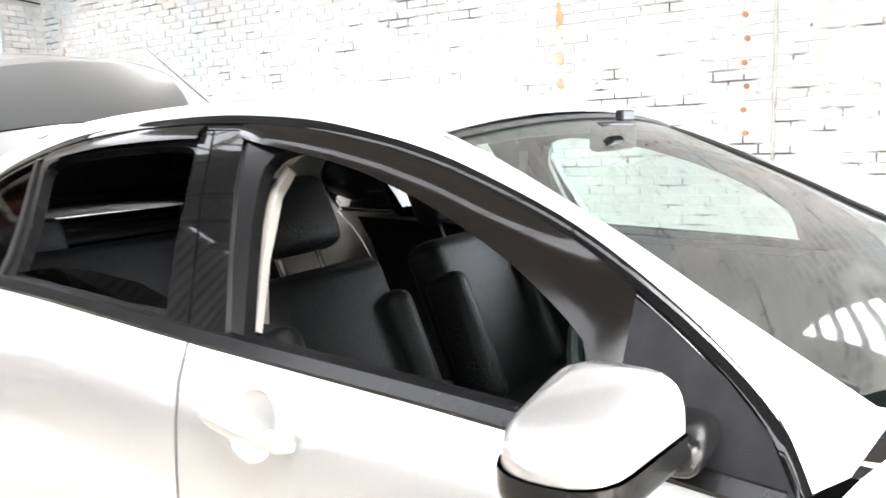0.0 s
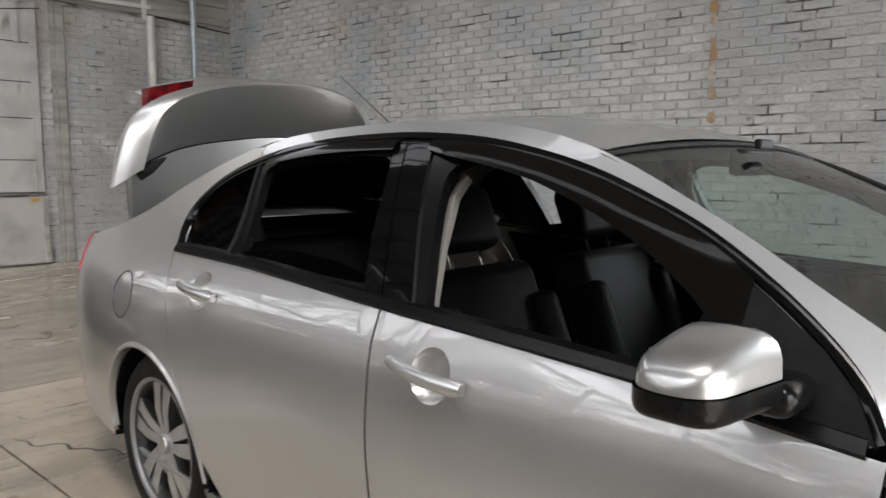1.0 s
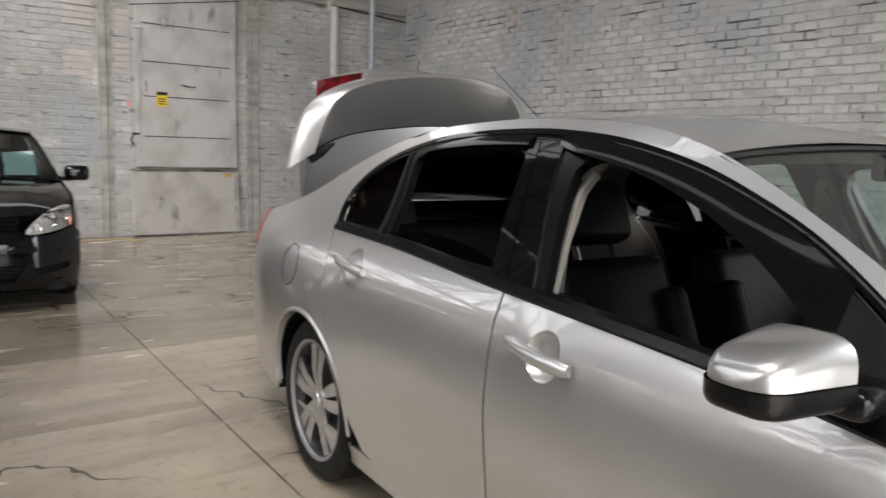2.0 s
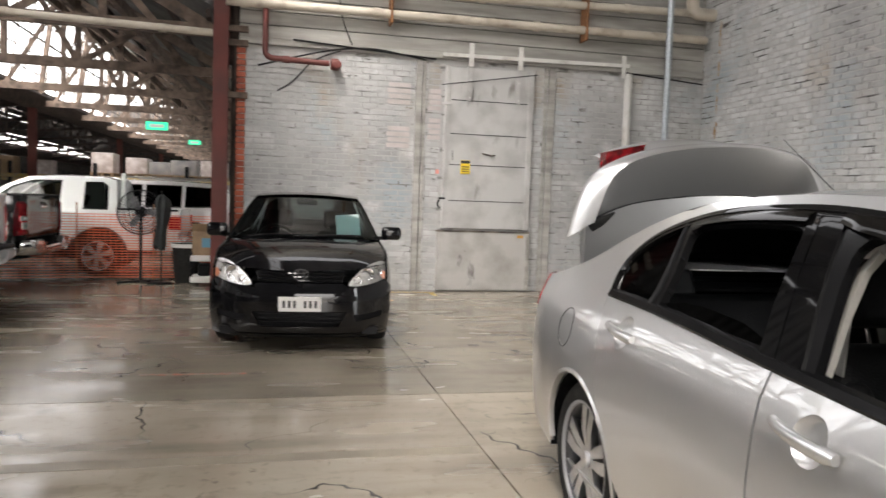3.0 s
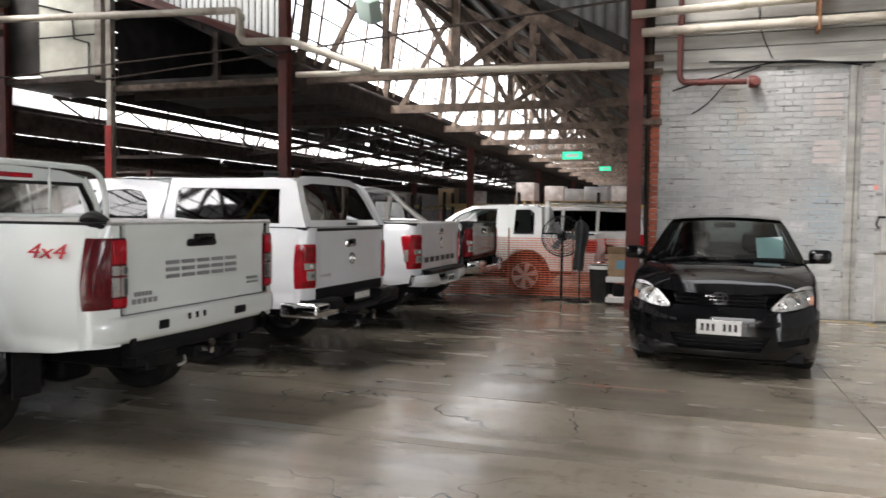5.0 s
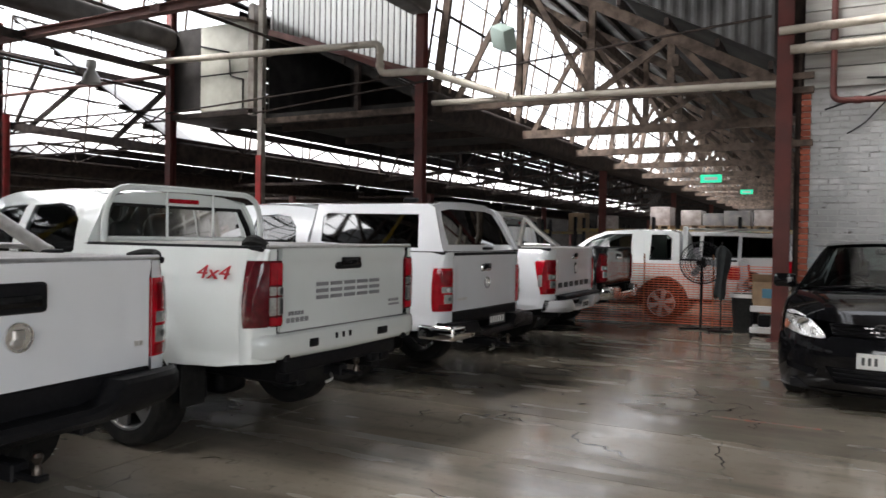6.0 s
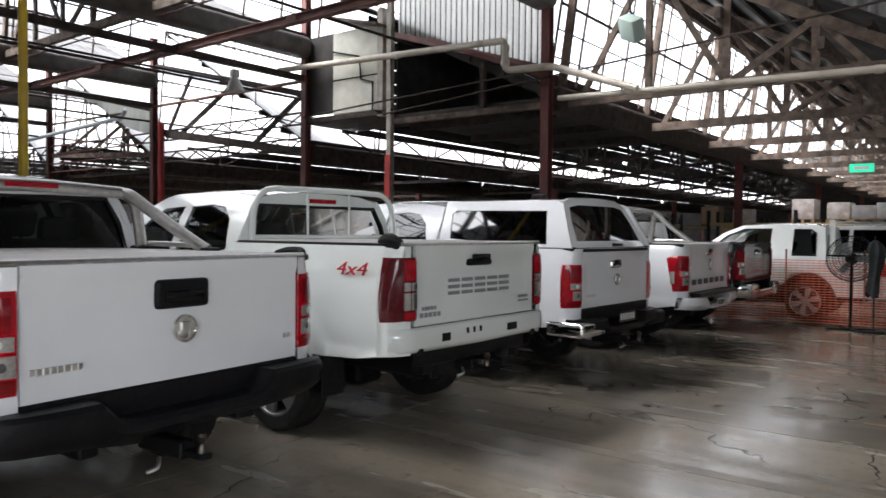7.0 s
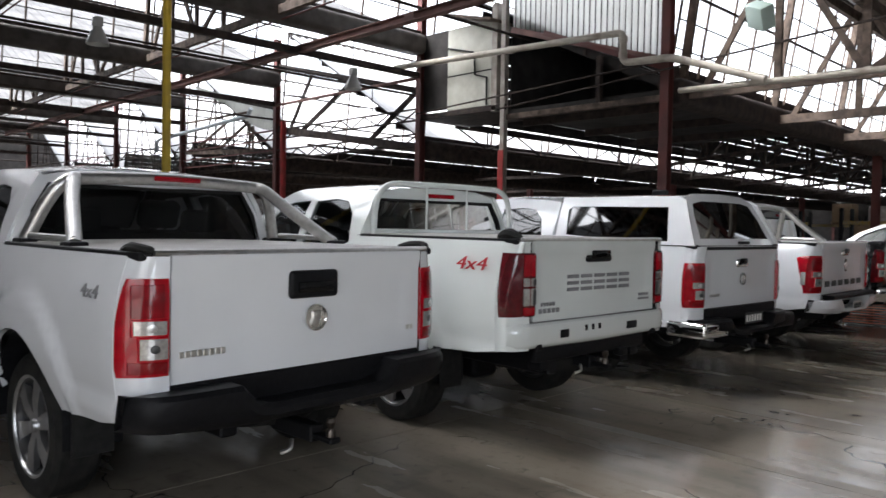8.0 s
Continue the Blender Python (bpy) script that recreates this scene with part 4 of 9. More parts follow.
part("wire", tube(smooth_path([(0.9, WALL_Y - 0.03, 3.60), (0.5, WALL_Y - 0.04, 3.42), (0.2, WALL_Y - 0.03, 3.1), (-0.02, WALL_Y - 0.02, 2.95)], 5), 0.010, 6), M_TRIM, wires)
part("wire", tube(smooth_path([(1.1, WALL_Y - 0.03, 3.62), (0.9, WALL_Y - 0.05, 4.1), (0.85, WALL_Y - 0.03, 4.6)], 5), 0.008, 6), M_TRIM, wires)
part("wire", tube(smooth_path([(2.2, WALL_Y - 0.03, 3.56), (1.4, WALL_Y - 0.05, 3.66), (0.7, WALL_Y - 0.05, 3.58), (-0.3, WALL_Y - 0.03, 3.30)], 5), 0.012, 6), M_TRIM, wires)


def pipe_run(name, label, pts, r, mat, joints=(), n=14):
    p = thing(name, label, "pipe")
    p.matrix_basis = Matrix.Translation(pts[0])
    o = Vector(pts[0])
    part("pipe", tube([Vector(q) - o for q in pts], r, n), mat, p)
    for j in joints:
        a, d = Vector(j[:3]) - o, Vector(j[3:])
        part("coupling", tube([a - d * 0.05, a + d * 0.05], r * 1.22, n), mat, p)
    return p


def bend(a, b, c, r=0.14, n=5):
    """The corner at b of a line from a to c, rounded."""
    a, b, c = Vector(a), Vector(b), Vector(c)
    p, q = b + (a - b).normalized() * r, b + (c - b).normalized() * r
    return [((1 - t) ** 2) * p + 2 * t * (1 - t) * b + t * t * q for t in [i / n for i in range(n + 1)]]


PY = WALL_Y - 0.18
pa = pipe_run("wall_pipe", "long cream-painted pipe along the wall top", [(-0.75, PY, 4.15), (6.85, PY, 4.20)], 0.065, M_PIPE, [(x, PY, 4.15 + 0.0066 * (x + 0.75), 1, 0, 0) for x in (-0.5, 1.4, 3.9, 6.2)])
pb = pipe_run("wall_pipe", "upper cream-painted pipe along the wall top", [(-0.9, PY - 0.02, 4.42), (6.85, PY - 0.02, 4.62)], 0.06, M_PIPE, [(x, PY - 0.02, 4.42 + 0.0258 * (x + 0.9), 1, 0, 0) for x in (0.6, 3.0, 5.4)])
for x in (1.62, 4.72):
    tagged(part("pipe_hanger", box(x - 0.018, x + 0.018, PY - 0.09, PY + 0.17, 4.02, 4.95, bevel=0.003), M_RUST), "rusty strap holding the wall pipes", "pipe bracket")
pipe_run("corner_pipe", "large cream elbow pipe in the wall corner", [(6.55, PY - 0.05, 4.9)] + bend((6.55, PY - 0.05, 4.9), (6.55, PY - 0.05, 4.60), (6.94, PY - 0.05, 4.60), 0.15) + [(6.94, PY - 0.05, 4.60)], 0.10, M_PIPE)
rp = [(-0.20, PY + 0.03, 5.2)] + bend((-0.20, PY, 5.2), (-0.20, PY + 0.03, 3.40), (0.8, PY + 0.03, 3.37), 0.12) + [(0.72, PY + 0.03, 3.375)]
red_pipe = pipe_run("red_pipe", "dark red fire pipe with a capped end", rp, 0.042, M_REDSTEEL, [(0.1, PY + 0.03, 3.39, 1, 0, 0), (-0.20, PY + 0.03, 4.3, 0, 0, 1)])
part("end_valve", moved(disc((0, 0, 0), 0.085, "x", 0.12, 18, bevel=0.02), Matrix.Translation((0.80 + 0.20, 0, 3.37 - 5.2))), M_REDSTEEL, red_pipe)
part("end_flange", moved(disc((0, 0, 0), 0.06, "y", 0.30, 16, bevel=0.01), Matrix.Translation((0.84 + 0.20, 0.06, 3.36 - 5.2))), M_REDSTEEL, red_pipe)
pipe_run("downpipe", "white-painted downpipe on the brick wall", [(5.56, WALL_Y - 0.07, 3.58), (5.56, WALL_Y - 0.07, 0.0)], 0.06, M_WHITEPIPE)
gp = pipe_run("conduit", "galvanised steel conduit down the wall corner", [(6.10, WALL_Y - 0.35, 5.6), (6.10, WALL_Y - 0.35, 0.0)], 0.05, M_GALV)
# rust and old fixings on the side wall
rng = random.Random(11)
for y, z0, z1, w in ((3.30, 1.55, 3.1, 0.050), (10.95, 2.4, 4.4, 0.045)):
    st = tagged(new("rust_streak"), "broken rusty brown streak down the painted brick", "stain", kind="structure")
    z = z0
    while z < z1:
        h = rng.uniform(0.05, 0.16)
        a, b = w * rng.uniform(0.45, 1.1), w * rng.uniform(0.45, 1.1)
        part("rust_patch", sheet([(y - a, z), (y - a * 0.4, z - 0.012), (y + b * 0.7, z + 0.006), (y + b, z + h * 0.4), (y + b * 0.6, z + h), (y - a * 0.5, z + h * 0.94), (y - a * 1.05, z + h * 0.6)], lambda u, v: Vector((SIDE_X - 0.0105, u, v)), step=0.06, thick=0.001, inward=(1, 0, 0)), M_RUSTSTREAK, st)
        z += h + rng.choice((0.004, 0.01, 0.05, 0.12))
for k in range(9):
    tagged(part("wall_fixing", disc((SIDE_X - 0.02, 1.66 + 0.02 * (k % 2), 1.3 + 0.19 * k), 0.022, "x", 0.03, 10), M_RUST), "small rusty bolt head in the brick wall", "bolt")
tagged(part("wall_conduit", tube([(SIDE_X - 0.02, 1.45, 0.9), (SIDE_X - 0.02, 1.45, 4.5)], 0.012, 8), M_BOARD), "thin painted conduit on the side wall", "conduit")
# yellow bay marks on the floor by the end wall
for x0, x1, y0, y1 in ((1.55, 1.63, 10.5, 11.2), (2.30, 2.38, 10.75, 11.2), (1.63, 2.4, 11.12, 11.2), (1.15, 1.62, 10.2, 10.28)):
    tagged(part("floor_mark", box(x0, x1, y0, y1, 0.0005, 0.0025), M_LINEYELLOW), "worn yellow bay line painted on concrete", "floor line", kind="structure")
tagged(part("floor_mark", box(-1.0, -0.2, 6.02, 6.07, 0.0005, 0.0025), M_REDLINE), "worn faint red line on the concrete", "floor line", kind="structure")
tagged(part("floor_band", box(-4.0, 1.18, 4.03, 4.15, 0.0003, 0.0018), M_PATCH), "smooth darker repair strip across the slab", "floor patch", kind="structure")

# ---- post fittings and dark gap beside the brick ----
tagged(part("dark_pole", tube([(-0.63, WALL_Y + 0.05, 0), (-0.63, WALL_Y + 0.05, 4.2)], 0.045, 10), M_DARKTIMBER), "dark steel pole between post and brick", "pole")
for z in (2.8, 3.55, 3.75):
    tagged(part("post_bracket", box(-0.74, -0.44, WALL_Y - 0.08, WALL_Y - 0.02, z, z + 0.09, bevel=0.006), M_TIMBER), "steel bracket joining post and brick wall", "bracket")

# ---- pipes, beams and the loft under the roof ----
pipe_run("roof_pipe", "cream sprinkler pipe under the roof", [(-6.5, WALL_Y - 0.2, 3.80), (-0.93, WALL_Y - 0.2, 3.68)], 0.05, M_PIPE, [(-3.6, WALL_Y - 0.2, 3.74, 1, 0, 0), (-1.6, WALL_Y - 0.2, 3.69, 1, 0, 0)])
pts = [(-13.9, WALL_Y - 0.3, 5.20)] + bend((-13.9, WALL_Y - 0.3, 5.2), (-7.56, WALL_Y - 0.3, 4.95), (-7.56, WALL_Y - 0.3, 4.4)) + bend((-7.56, WALL_Y - 0.3, 4.95), (-7.56, WALL_Y - 0.3, 4.40), (-6.6, WALL_Y - 0.3, 4.36)) + bend((-7.5, WALL_Y - 0.3, 4.4), (-6.6, WALL_Y - 0.3, 4.36), (-5.1, WALL_Y - 0.3, 3.80)) + [(-5.0, WALL_Y - 0.3, 3.79)]
pipe_run("roof_pipe", "cream pipe stepping down past the loft", pts, 0.065, M_PIPE, [(-7.56, WALL_Y - 0.3, 4.82, 0, 0, 1), (-7.56, WALL_Y - 0.3, 4.55, 0, 0, 1), (-10.2, WALL_Y - 0.3, 5.05, 1, 0, 0)])
beam = thing("steel_beam", "long faded red steel beam under the roof gutters", "beam", pose(0, 8.03, 5.0))
part("flange", box(-36, -4.5, -0.075, 0.075, 0.055, 0.075), M_PINKSTEEL, beam)
part("flange", box(-36, -4.5, -0.075, 0.075, -0.075, -0.055), M_PINKSTEEL, beam)
part("web", box(-36, -4.5, -0.010, 0.010, -0.055, 0.055), M_PINKSTEEL, beam)
for x in (-29.0, -22.6, -16.2, -9.8):
    part("splice_plate", box(x - 0.12, x + 0.12, -0.085, -0.076, -0.07, 0.07), M_PINKSTEEL, beam)
for k in range(2, len(COLS)):
    tagged(part("roof_runner", box(COLS[k] - 0.06, COLS[k] + 0.06, Y0, WALL_Y - 0.1, 4.90, 5.04, bevel=0.01), M_DARKTIMBER), "dark timber runner below the roof gutter", "beam", "roof runners")
gird = thing("step_girder", "sloping dark timber girder with knee braces", "girder", pose(0, WALL_Y + 0.02, 0), group="step girders")
part("top_chord", strut(None, (-19.62, 0, 6.09), (-13.40, 0, 4.64), 0.08, 0.15), M_DARKTIMBER, gird)
part("bottom_chord", strut(None, (-19.62, 0, 4.22), (-13.38, 0, 3.28), 0.10, 0.20), M_DARKTIMBER, gird)
for a, b, w in (((-19.0, 4.24), (-17.93, 5.65), 0.09), ((-18.47, 4.06), (-16.07, 5.2), 0.12), ((-15.21, 3.62), (-13.53, 4.6), 0.12)):
    part("brace", strut(None, (a[0], 0.03, a[1]), (b[0], 0.03, b[1]), 0.06, w), M_DARKTIMBER, gird)
part("tie_rod", tube([(-19.62, -0.05, 5.35), (-13.4, -0.05, 3.95)], 0.014, 6), M_TRIM, gird)
part("hanger", tube([(-15.09, -0.05, 5.02), (-15.09, -0.05, 3.93)], 0.014, 6), M_TRIM, gird)
part("cross_rail", tube([(-19.62, -0.08, 4.93), (-13.4, -0.08, 4.92)], 0.045, 8), M_PINKSTEEL, gird)
gird = thing("step_girder", "sloping dark timber girder with pale braces", "girder", pose(0, WALL_Y + 0.02, 0), group="step girders")
part("top_chord", strut(None, (-25.9, 0, 6.15), (-19.85, 0, 4.90), 0.08, 0.15), M_DARKTIMBER, gird)
part("bottom_chord", strut(None, (-25.9, 0, 3.89), (-19.85, 0, 3.59), 0.08, 0.14), M_TIMBER, gird)
for a, b in (((-25.0, 4.02), (-22.9, 4.72)), ((-23.6, 3.80), (-21.5, 4.60)), ((-21.41, 3.69), (-21.41, 4.55)), ((-21.2, 3.69), (-21.2, 4.45))):
    part("brace", strut(None, (a[0], 0.03, a[1]), (b[0], 0.03, b[1]), 0.05, 0.09), M_TIMBER, gird)
part("cross_rail", tube([(-25.9, -0.08, 4.93), (-21.2, -0.08, 4.89)], 0.04, 8), M_TIMBER, gird)
for k, (x, h) in enumerate(((-10.64, 5.6),)):
    column(x, WALL_Y, 6.4, M_PALEPOST, "pale painted post carrying the loft", 0.12)
loft_t = thing("loft", "timber loft between the posts, its shade in near-black panels", "loft", pose(0, WALL_Y, 0))
# near-black deck and panels carry the loft's deep shade in their colour
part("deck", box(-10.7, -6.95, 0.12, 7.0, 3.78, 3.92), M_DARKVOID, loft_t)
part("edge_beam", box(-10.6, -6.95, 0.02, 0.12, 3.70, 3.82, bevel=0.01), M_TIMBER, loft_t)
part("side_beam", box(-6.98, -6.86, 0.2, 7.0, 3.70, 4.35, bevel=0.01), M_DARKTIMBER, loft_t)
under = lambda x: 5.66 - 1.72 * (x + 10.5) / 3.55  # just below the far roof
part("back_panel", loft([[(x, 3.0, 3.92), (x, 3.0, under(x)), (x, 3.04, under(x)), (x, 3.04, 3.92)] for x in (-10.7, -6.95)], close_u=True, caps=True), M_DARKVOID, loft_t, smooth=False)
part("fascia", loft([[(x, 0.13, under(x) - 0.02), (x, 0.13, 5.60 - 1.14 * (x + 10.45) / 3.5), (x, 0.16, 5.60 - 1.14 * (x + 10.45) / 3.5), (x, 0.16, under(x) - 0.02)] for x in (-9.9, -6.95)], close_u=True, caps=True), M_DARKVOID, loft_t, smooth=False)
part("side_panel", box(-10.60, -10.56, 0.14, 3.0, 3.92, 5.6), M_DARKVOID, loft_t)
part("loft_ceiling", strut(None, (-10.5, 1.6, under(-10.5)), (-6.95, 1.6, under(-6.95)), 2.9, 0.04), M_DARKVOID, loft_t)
part("stud", box(-8.35, -8.25, 0.02, 0.12, 3.82, 4.7, bevel=0.008), M_DARKTIMBER, loft_t)
part("brace", strut(None, (-9.6, 0.0, 5.35), (-6.95, 0.0, 4.30), 0.06, 0.10), M_REDSTEEL, loft_t)
for j in range(3):
    part("joist", box(-10.6, -6.95, 0.6 + 2.3 * j, 0.68 + 2.3 * j, 3.62, 3.78), M_DARKTIMBER, loft_t)
# pale corrugated gable above the loft
gab = thing("gable_sheet", "pale vertical corrugated fibreglass cladding above the loft", "cladding", pose(0, WALL_Y, 0))
rows = [[], []]
ng = 96
for i in range(ng + 1):
    x = -10.45 + 3.5 * i / ng
    d = 0.03 * (1 if (i // 2) % 2 else -1)
    lo = 5.60 - (5.60 - 4.46) * (x + 10.45) / 3.5
    rows[0].append((x, 0.06 + d, lo))
    rows[1].append((x, 0.06 + d, lo + 1.9))
part("sheeting", loft([rows[0], rows[1]]), M_FIBREGLASS, gab, smooth=False)
# dark seam strips stand for the rib shading that translucency washes out
for i in range(26):
    x = -10.38 + 0.1325 * i
    lo = 5.60 - (5.60 - 4.46) * (x + 10.45) / 3.5
    part("seam", box(x - 0.011, x + 0.011, 0.018, 0.026, lo, lo + 1.88), M_DARKTIMBER, gab)
part("trim_board", strut(None, (-10.45, 0.0, 5.56), (-6.95, 0.0, 4.42), 0.05, 0.12), M_PINKSTEEL, gab)
part("trim_board", strut(None, (-9.6, -0.02, 6.9), (-6.95, -0.02, 5.60), 0.06, 0.16), M_DARKTIMBER, gab)
# pale box room on posts
boxr = thing("box_room", "small cream sheet-clad box room with a dark doorway", "box room", pose(0, WALL_Y, 0))
part("panel", box(-12.36, -11.0, -0.02, 0.05, 4.05, 5.88, bevel=0.01), M_CREAMSHEET, boxr)
part("panel_joint", box(-12.36, -11.0, -0.026, -0.02, 4.80, 4.83), M_TRIM, boxr)
part("corner_post", box(-10.98, -10.82, -0.05, 0.10, 3.9, 6.2, bevel=0.01), M_PALEPOST, boxr)
# near-black sheet for the shade inside the doorway
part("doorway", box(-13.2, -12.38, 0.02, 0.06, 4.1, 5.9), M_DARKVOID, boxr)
part("floor", box(-13.3, -10.6, -0.05, 1.6, 3.92, 4.04, bevel=0.01), M_DARKTIMBER, boxr)
part("roof_slope", strut(None, (-12.4, 0.5, 6.2), (-10.8, 0.5, 5.8), 1.6, 0.06), M_TIMBER, boxr)
part("conduit", tube([(-12.3, -0.06, 5.45), (-11.5, -0.06, 5.25), (-11.45, -0.06, 4.75), (-11.1, -0.06, 4.65), (-11.1, -0.06, 4.05)], 0.02, 6), M_TRIM, boxr)
# thin catenary wires and stays
for a, b in (((-13.2, 11.2, 4.05), (-6.9, 11.2, 4.35)), ((-10.6, 11.2, 3.9), (-1.0, 11.2, 4.65))):
    tagged(part("stay_wire", tube([a, b], 0.018, 6), M_DARKTIMBER), "thin dark stay under the roof", "stay")
tagged(part("stay_pipe", tube([(-27.9, 11.2, 4.0), (-27.9, 11.2, 4.40), (-27.6, 11.2, 4.48), (-21.1, 11.2, 4.73), (-20.9, 11.2, 4.95)], 0.065, 8), M_GALV), "sloping grey pipe between the posts", "pipe")
tagged(part("red_standpipe", tube([(-19.1, 11.25, 0.0), (-19.1, 11.25, 4.4)], 0.09, 10), M_BRIGHTRED), "bright red standpipe beside a post", "pipe")
tagged(part("red_post_guard", box(-10.71, -10.57, WALL_Y - 0.09, WALL_Y - 0.064, 0.0, 3.05), M_BRIGHTRED), "bright red paint band on the pale post", "post guard")
tagged(part("yellow_pole", tube([(-6.85, 2.45, 0.0), (-6.85, 2.45, 6.0)], 0.038, 14), M_YELLOW), "tall yellow-painted steel pole", "pole")


def high_bay(x, y, z, top):
    l = thing("hanging_lamp", "grey bell-shaped high-bay lamp on a rod", "lamp", pose(x, y, z), group="high-bay lamps")
    part("shade", lathe([(0.185, 0.0), (0.175, 0.05), (0.14, 0.15), (0.085, 0.25), (0.07, 0.30)], Matrix(), 24), M_LAMPSHADE, l)
    part("gear_box", box(-0.075, 0.075, -0.075, 0.075, 0.30, 0.46, bevel=0.02, seg=2), M_LAMPSHADE, l)
    part("rod", tube([(0, 0, 0.5), (0, 0, top - z)], 0.012, 6), M_TRIM, l)
    part("bulb", disc((0, 0, 0.10), 0.06, "z", 0.14, 14, bevel=0.03), M_PLATE, l)


high_bay(-13.28, 9.40, 4.38, 5.46)
high_bay(-13.28, 4.04, 4.38, 5.46)
fl = thing("flood_lamp", "pale green square flood lamp under the roof", "lamp", pose(-5.2, WALL_Y - 0.1, 4.84))
part("housing", moved(box(-0.21, 0.21, -0.12, 0.12, -0.19, 0.19, bevel=0.02, seg=2), pose(0, 0, 0, 28, 24, -28)), M_PALEGREEN, fl)
part("arm", tube([(0, 0, 0.15), (-0.1, 0.05, 0.75)], 0.02, 8), M_TRIM, fl)

# lit exit signs far down the aisle
for x, y, z, f, top in ((-3.56, 23.8, 3.36, 1.0, 3.75), (-3.31, 31.8, 3.43, 0.75, 3.75), (-18.5, 7.4, 2.45, 0.68, 5.55)):
    e = thing("exit_sign", "lit green exit sign hanging in the aisle", "exit sign", pose(x, y, z), group="exit signs")
    part("panel", box(-0.31 * f, 0.31 * f, -0.03, 0.03, -0.12 * f, 0.12 * f, bevel=0.01), M_EXIT, e)
    part("rod", tube([(0, 0, 0.1 * f), (0, 0, top - z)], 0.01, 6), M_TRIM, e)
    part("text_bar", box(-0.2 * f, 0.2 * f, -0.034, -0.03, -0.05 * f, 0.05 * f), M_PLATE, e)

# ---- vehicles: common parts ----
def arc(cx, cz, r, a0, a1, n=14):
    return [(cx + r * math.cos(radians(a0 + (a1 - a0) * i / n)), cz + r * math.sin(radians(a0 + (a1 - a0) * i / n))) for i in range(n + 1)]


def wheel(parent, x, y, r, rim, width, side, style="twin", face=None):
    """A road wheel with its outer face at y on the given side (-1 right, +1 left), as a part of a car."""
    face = face or M_ALLOY
    ax = Matrix.Translation((x, y, r)) @ pose(0, 0, 0, -90 * side, 0, 0)  # z axis outwards
    prof = [(rim, -width), (rim + 0.02, -width - 0.005), (r - 0.03, -width), (r - 0.004, -width + 0.03), (r, -width / 2), (r - 0.004, -0.03), (r - 0.03, -0.006), (rim + 0.03, 0.0), (rim + 0.008, -0.008), (rim, -0.02)]
    hub = part("wheel", lathe(prof, ax, 48), M_TYRE, parent, "black rubber tyre on an alloy wheel")
    part("rim", lathe([(rim, -width + 0.01), (rim - 0.02, -width + 0.03), (rim - 0.03, -0.05), (rim - 0.012, -0.02), (rim + 0.004, -0.012), (rim + 0.006, -0.02)], ax, 48), M_ALLOYDARK, hub)
    lip = lathe([(rim - 0.014, -0.026), (rim - 0.008, -0.010), (rim + 0.005, -0.008)], ax, 48)
    part("rim_lip", lip, M_GREYINK if style == "twin" else face, hub)
    part("brake_disc", moved(disc((0, 0, -0.12), rim * 0.72, "z", 0.02, 32), ax), M_ALLOYDARK, hub)
    part("hub_cap", moved(disc((0, 0, -0.03), 0.035, "z", 0.03, 20, bevel=0.006), ax), face, hub)
    n = 5 if style in ("twin", "star") else 6
    for i in range(n):
        a = 2 * math.pi * i / n + 0.31
        for s in ((-1, 1) if style == "twin" else (0,)):
            w0, w1 = (0.016, 0.030) if style == "twin" else (0.026, 0.050)
            gap0, gap1 = (0.014, 0.042) if style == "twin" else (0, 0)
            rows = []
            for rr, ww, gg, zz in ((0.03, w0, gap0, -0.035), (rim * 0.5, (w0 + w1) / 2, (gap0 + gap1) / 2, -0.022), (rim - 0.012, w1, gap1, -0.028)):
                q = []
                for dt, dz in ((-ww, 0.0), (ww, 0.0), (ww * 0.7, -0.035), (-ww * 0.7, -0.035)):
                    lx, ly = rr, s * gg + dt
                    q.append(ax @ Vector((lx * math.cos(a) - ly * math.sin(a), lx * math.sin(a) + ly * math.cos(a), zz + dz)))
                rows.append(q)
            part("spoke", loft(rows, close_u=True, caps=True), face, hub, sharp=25)
    return hub


def seat(x, y, z, parent, mat, w=0.50, back=0.62, lean=22, posts=True):
    """A car seat whose cushion's rear foot is at (x, y, z): cushion, backrest, headrest."""
    m = Matrix.Translation((x, y, z))
    c = box(0, 0.50, -w / 2, w / 2, -0.02, 0.14, bevel=0.05, seg=3)
    s = part("seat", moved(c, m @ pose(0, 0, 0, 0, -8, 0)), mat, parent, "black leather car seat")
    b = m @ pose(0.02, 0, 0.08, 0, -lean, 0)
    part("backrest", moved(box(-0.07, 0.07, -w / 2 + 0.02, w / 2 - 0.02, 0, back, bevel=0.05, seg=3), b), mat, s)
    for sg in (-1, 1):
        part("bolster", moved(box(-0.03, 0.12, sg * (w / 2 - 0.05) - 0.045, sg * (w / 2 - 0.05) + 0.045, 0.05, back - 0.12, bevel=0.04, seg=3), b), mat, s)
        if posts:
            part("headrest_post", moved(tube([(0, sg * 0.07, back - 0.02), (0.0, sg * 0.07, back + 0.09)], 0.007, 8), b), M_CHROME, s)
    part("headrest", moved(box(-0.05, 0.06, -0.15, 0.15, back + 0.05, back + 0.26, bevel=0.045, seg=3), b), mat, s)
    return s


# ---- silver sedan with its boot open ----
CAR = thing("silver_sedan", "silver four-door sedan with open boot and lowered windows", "car", pose(2.206, 2.914, 0, 0, 0, -92.3))
_plan = curve1([(-1.12, 0.20), (-1.0, 0.125), (-0.8, 0.06), (-0.4, 0.012), (0.2, 0.0), (2.0, 0.0), (2.6, 0.02), (3.2, 0.07), (3.6, 0.2)])
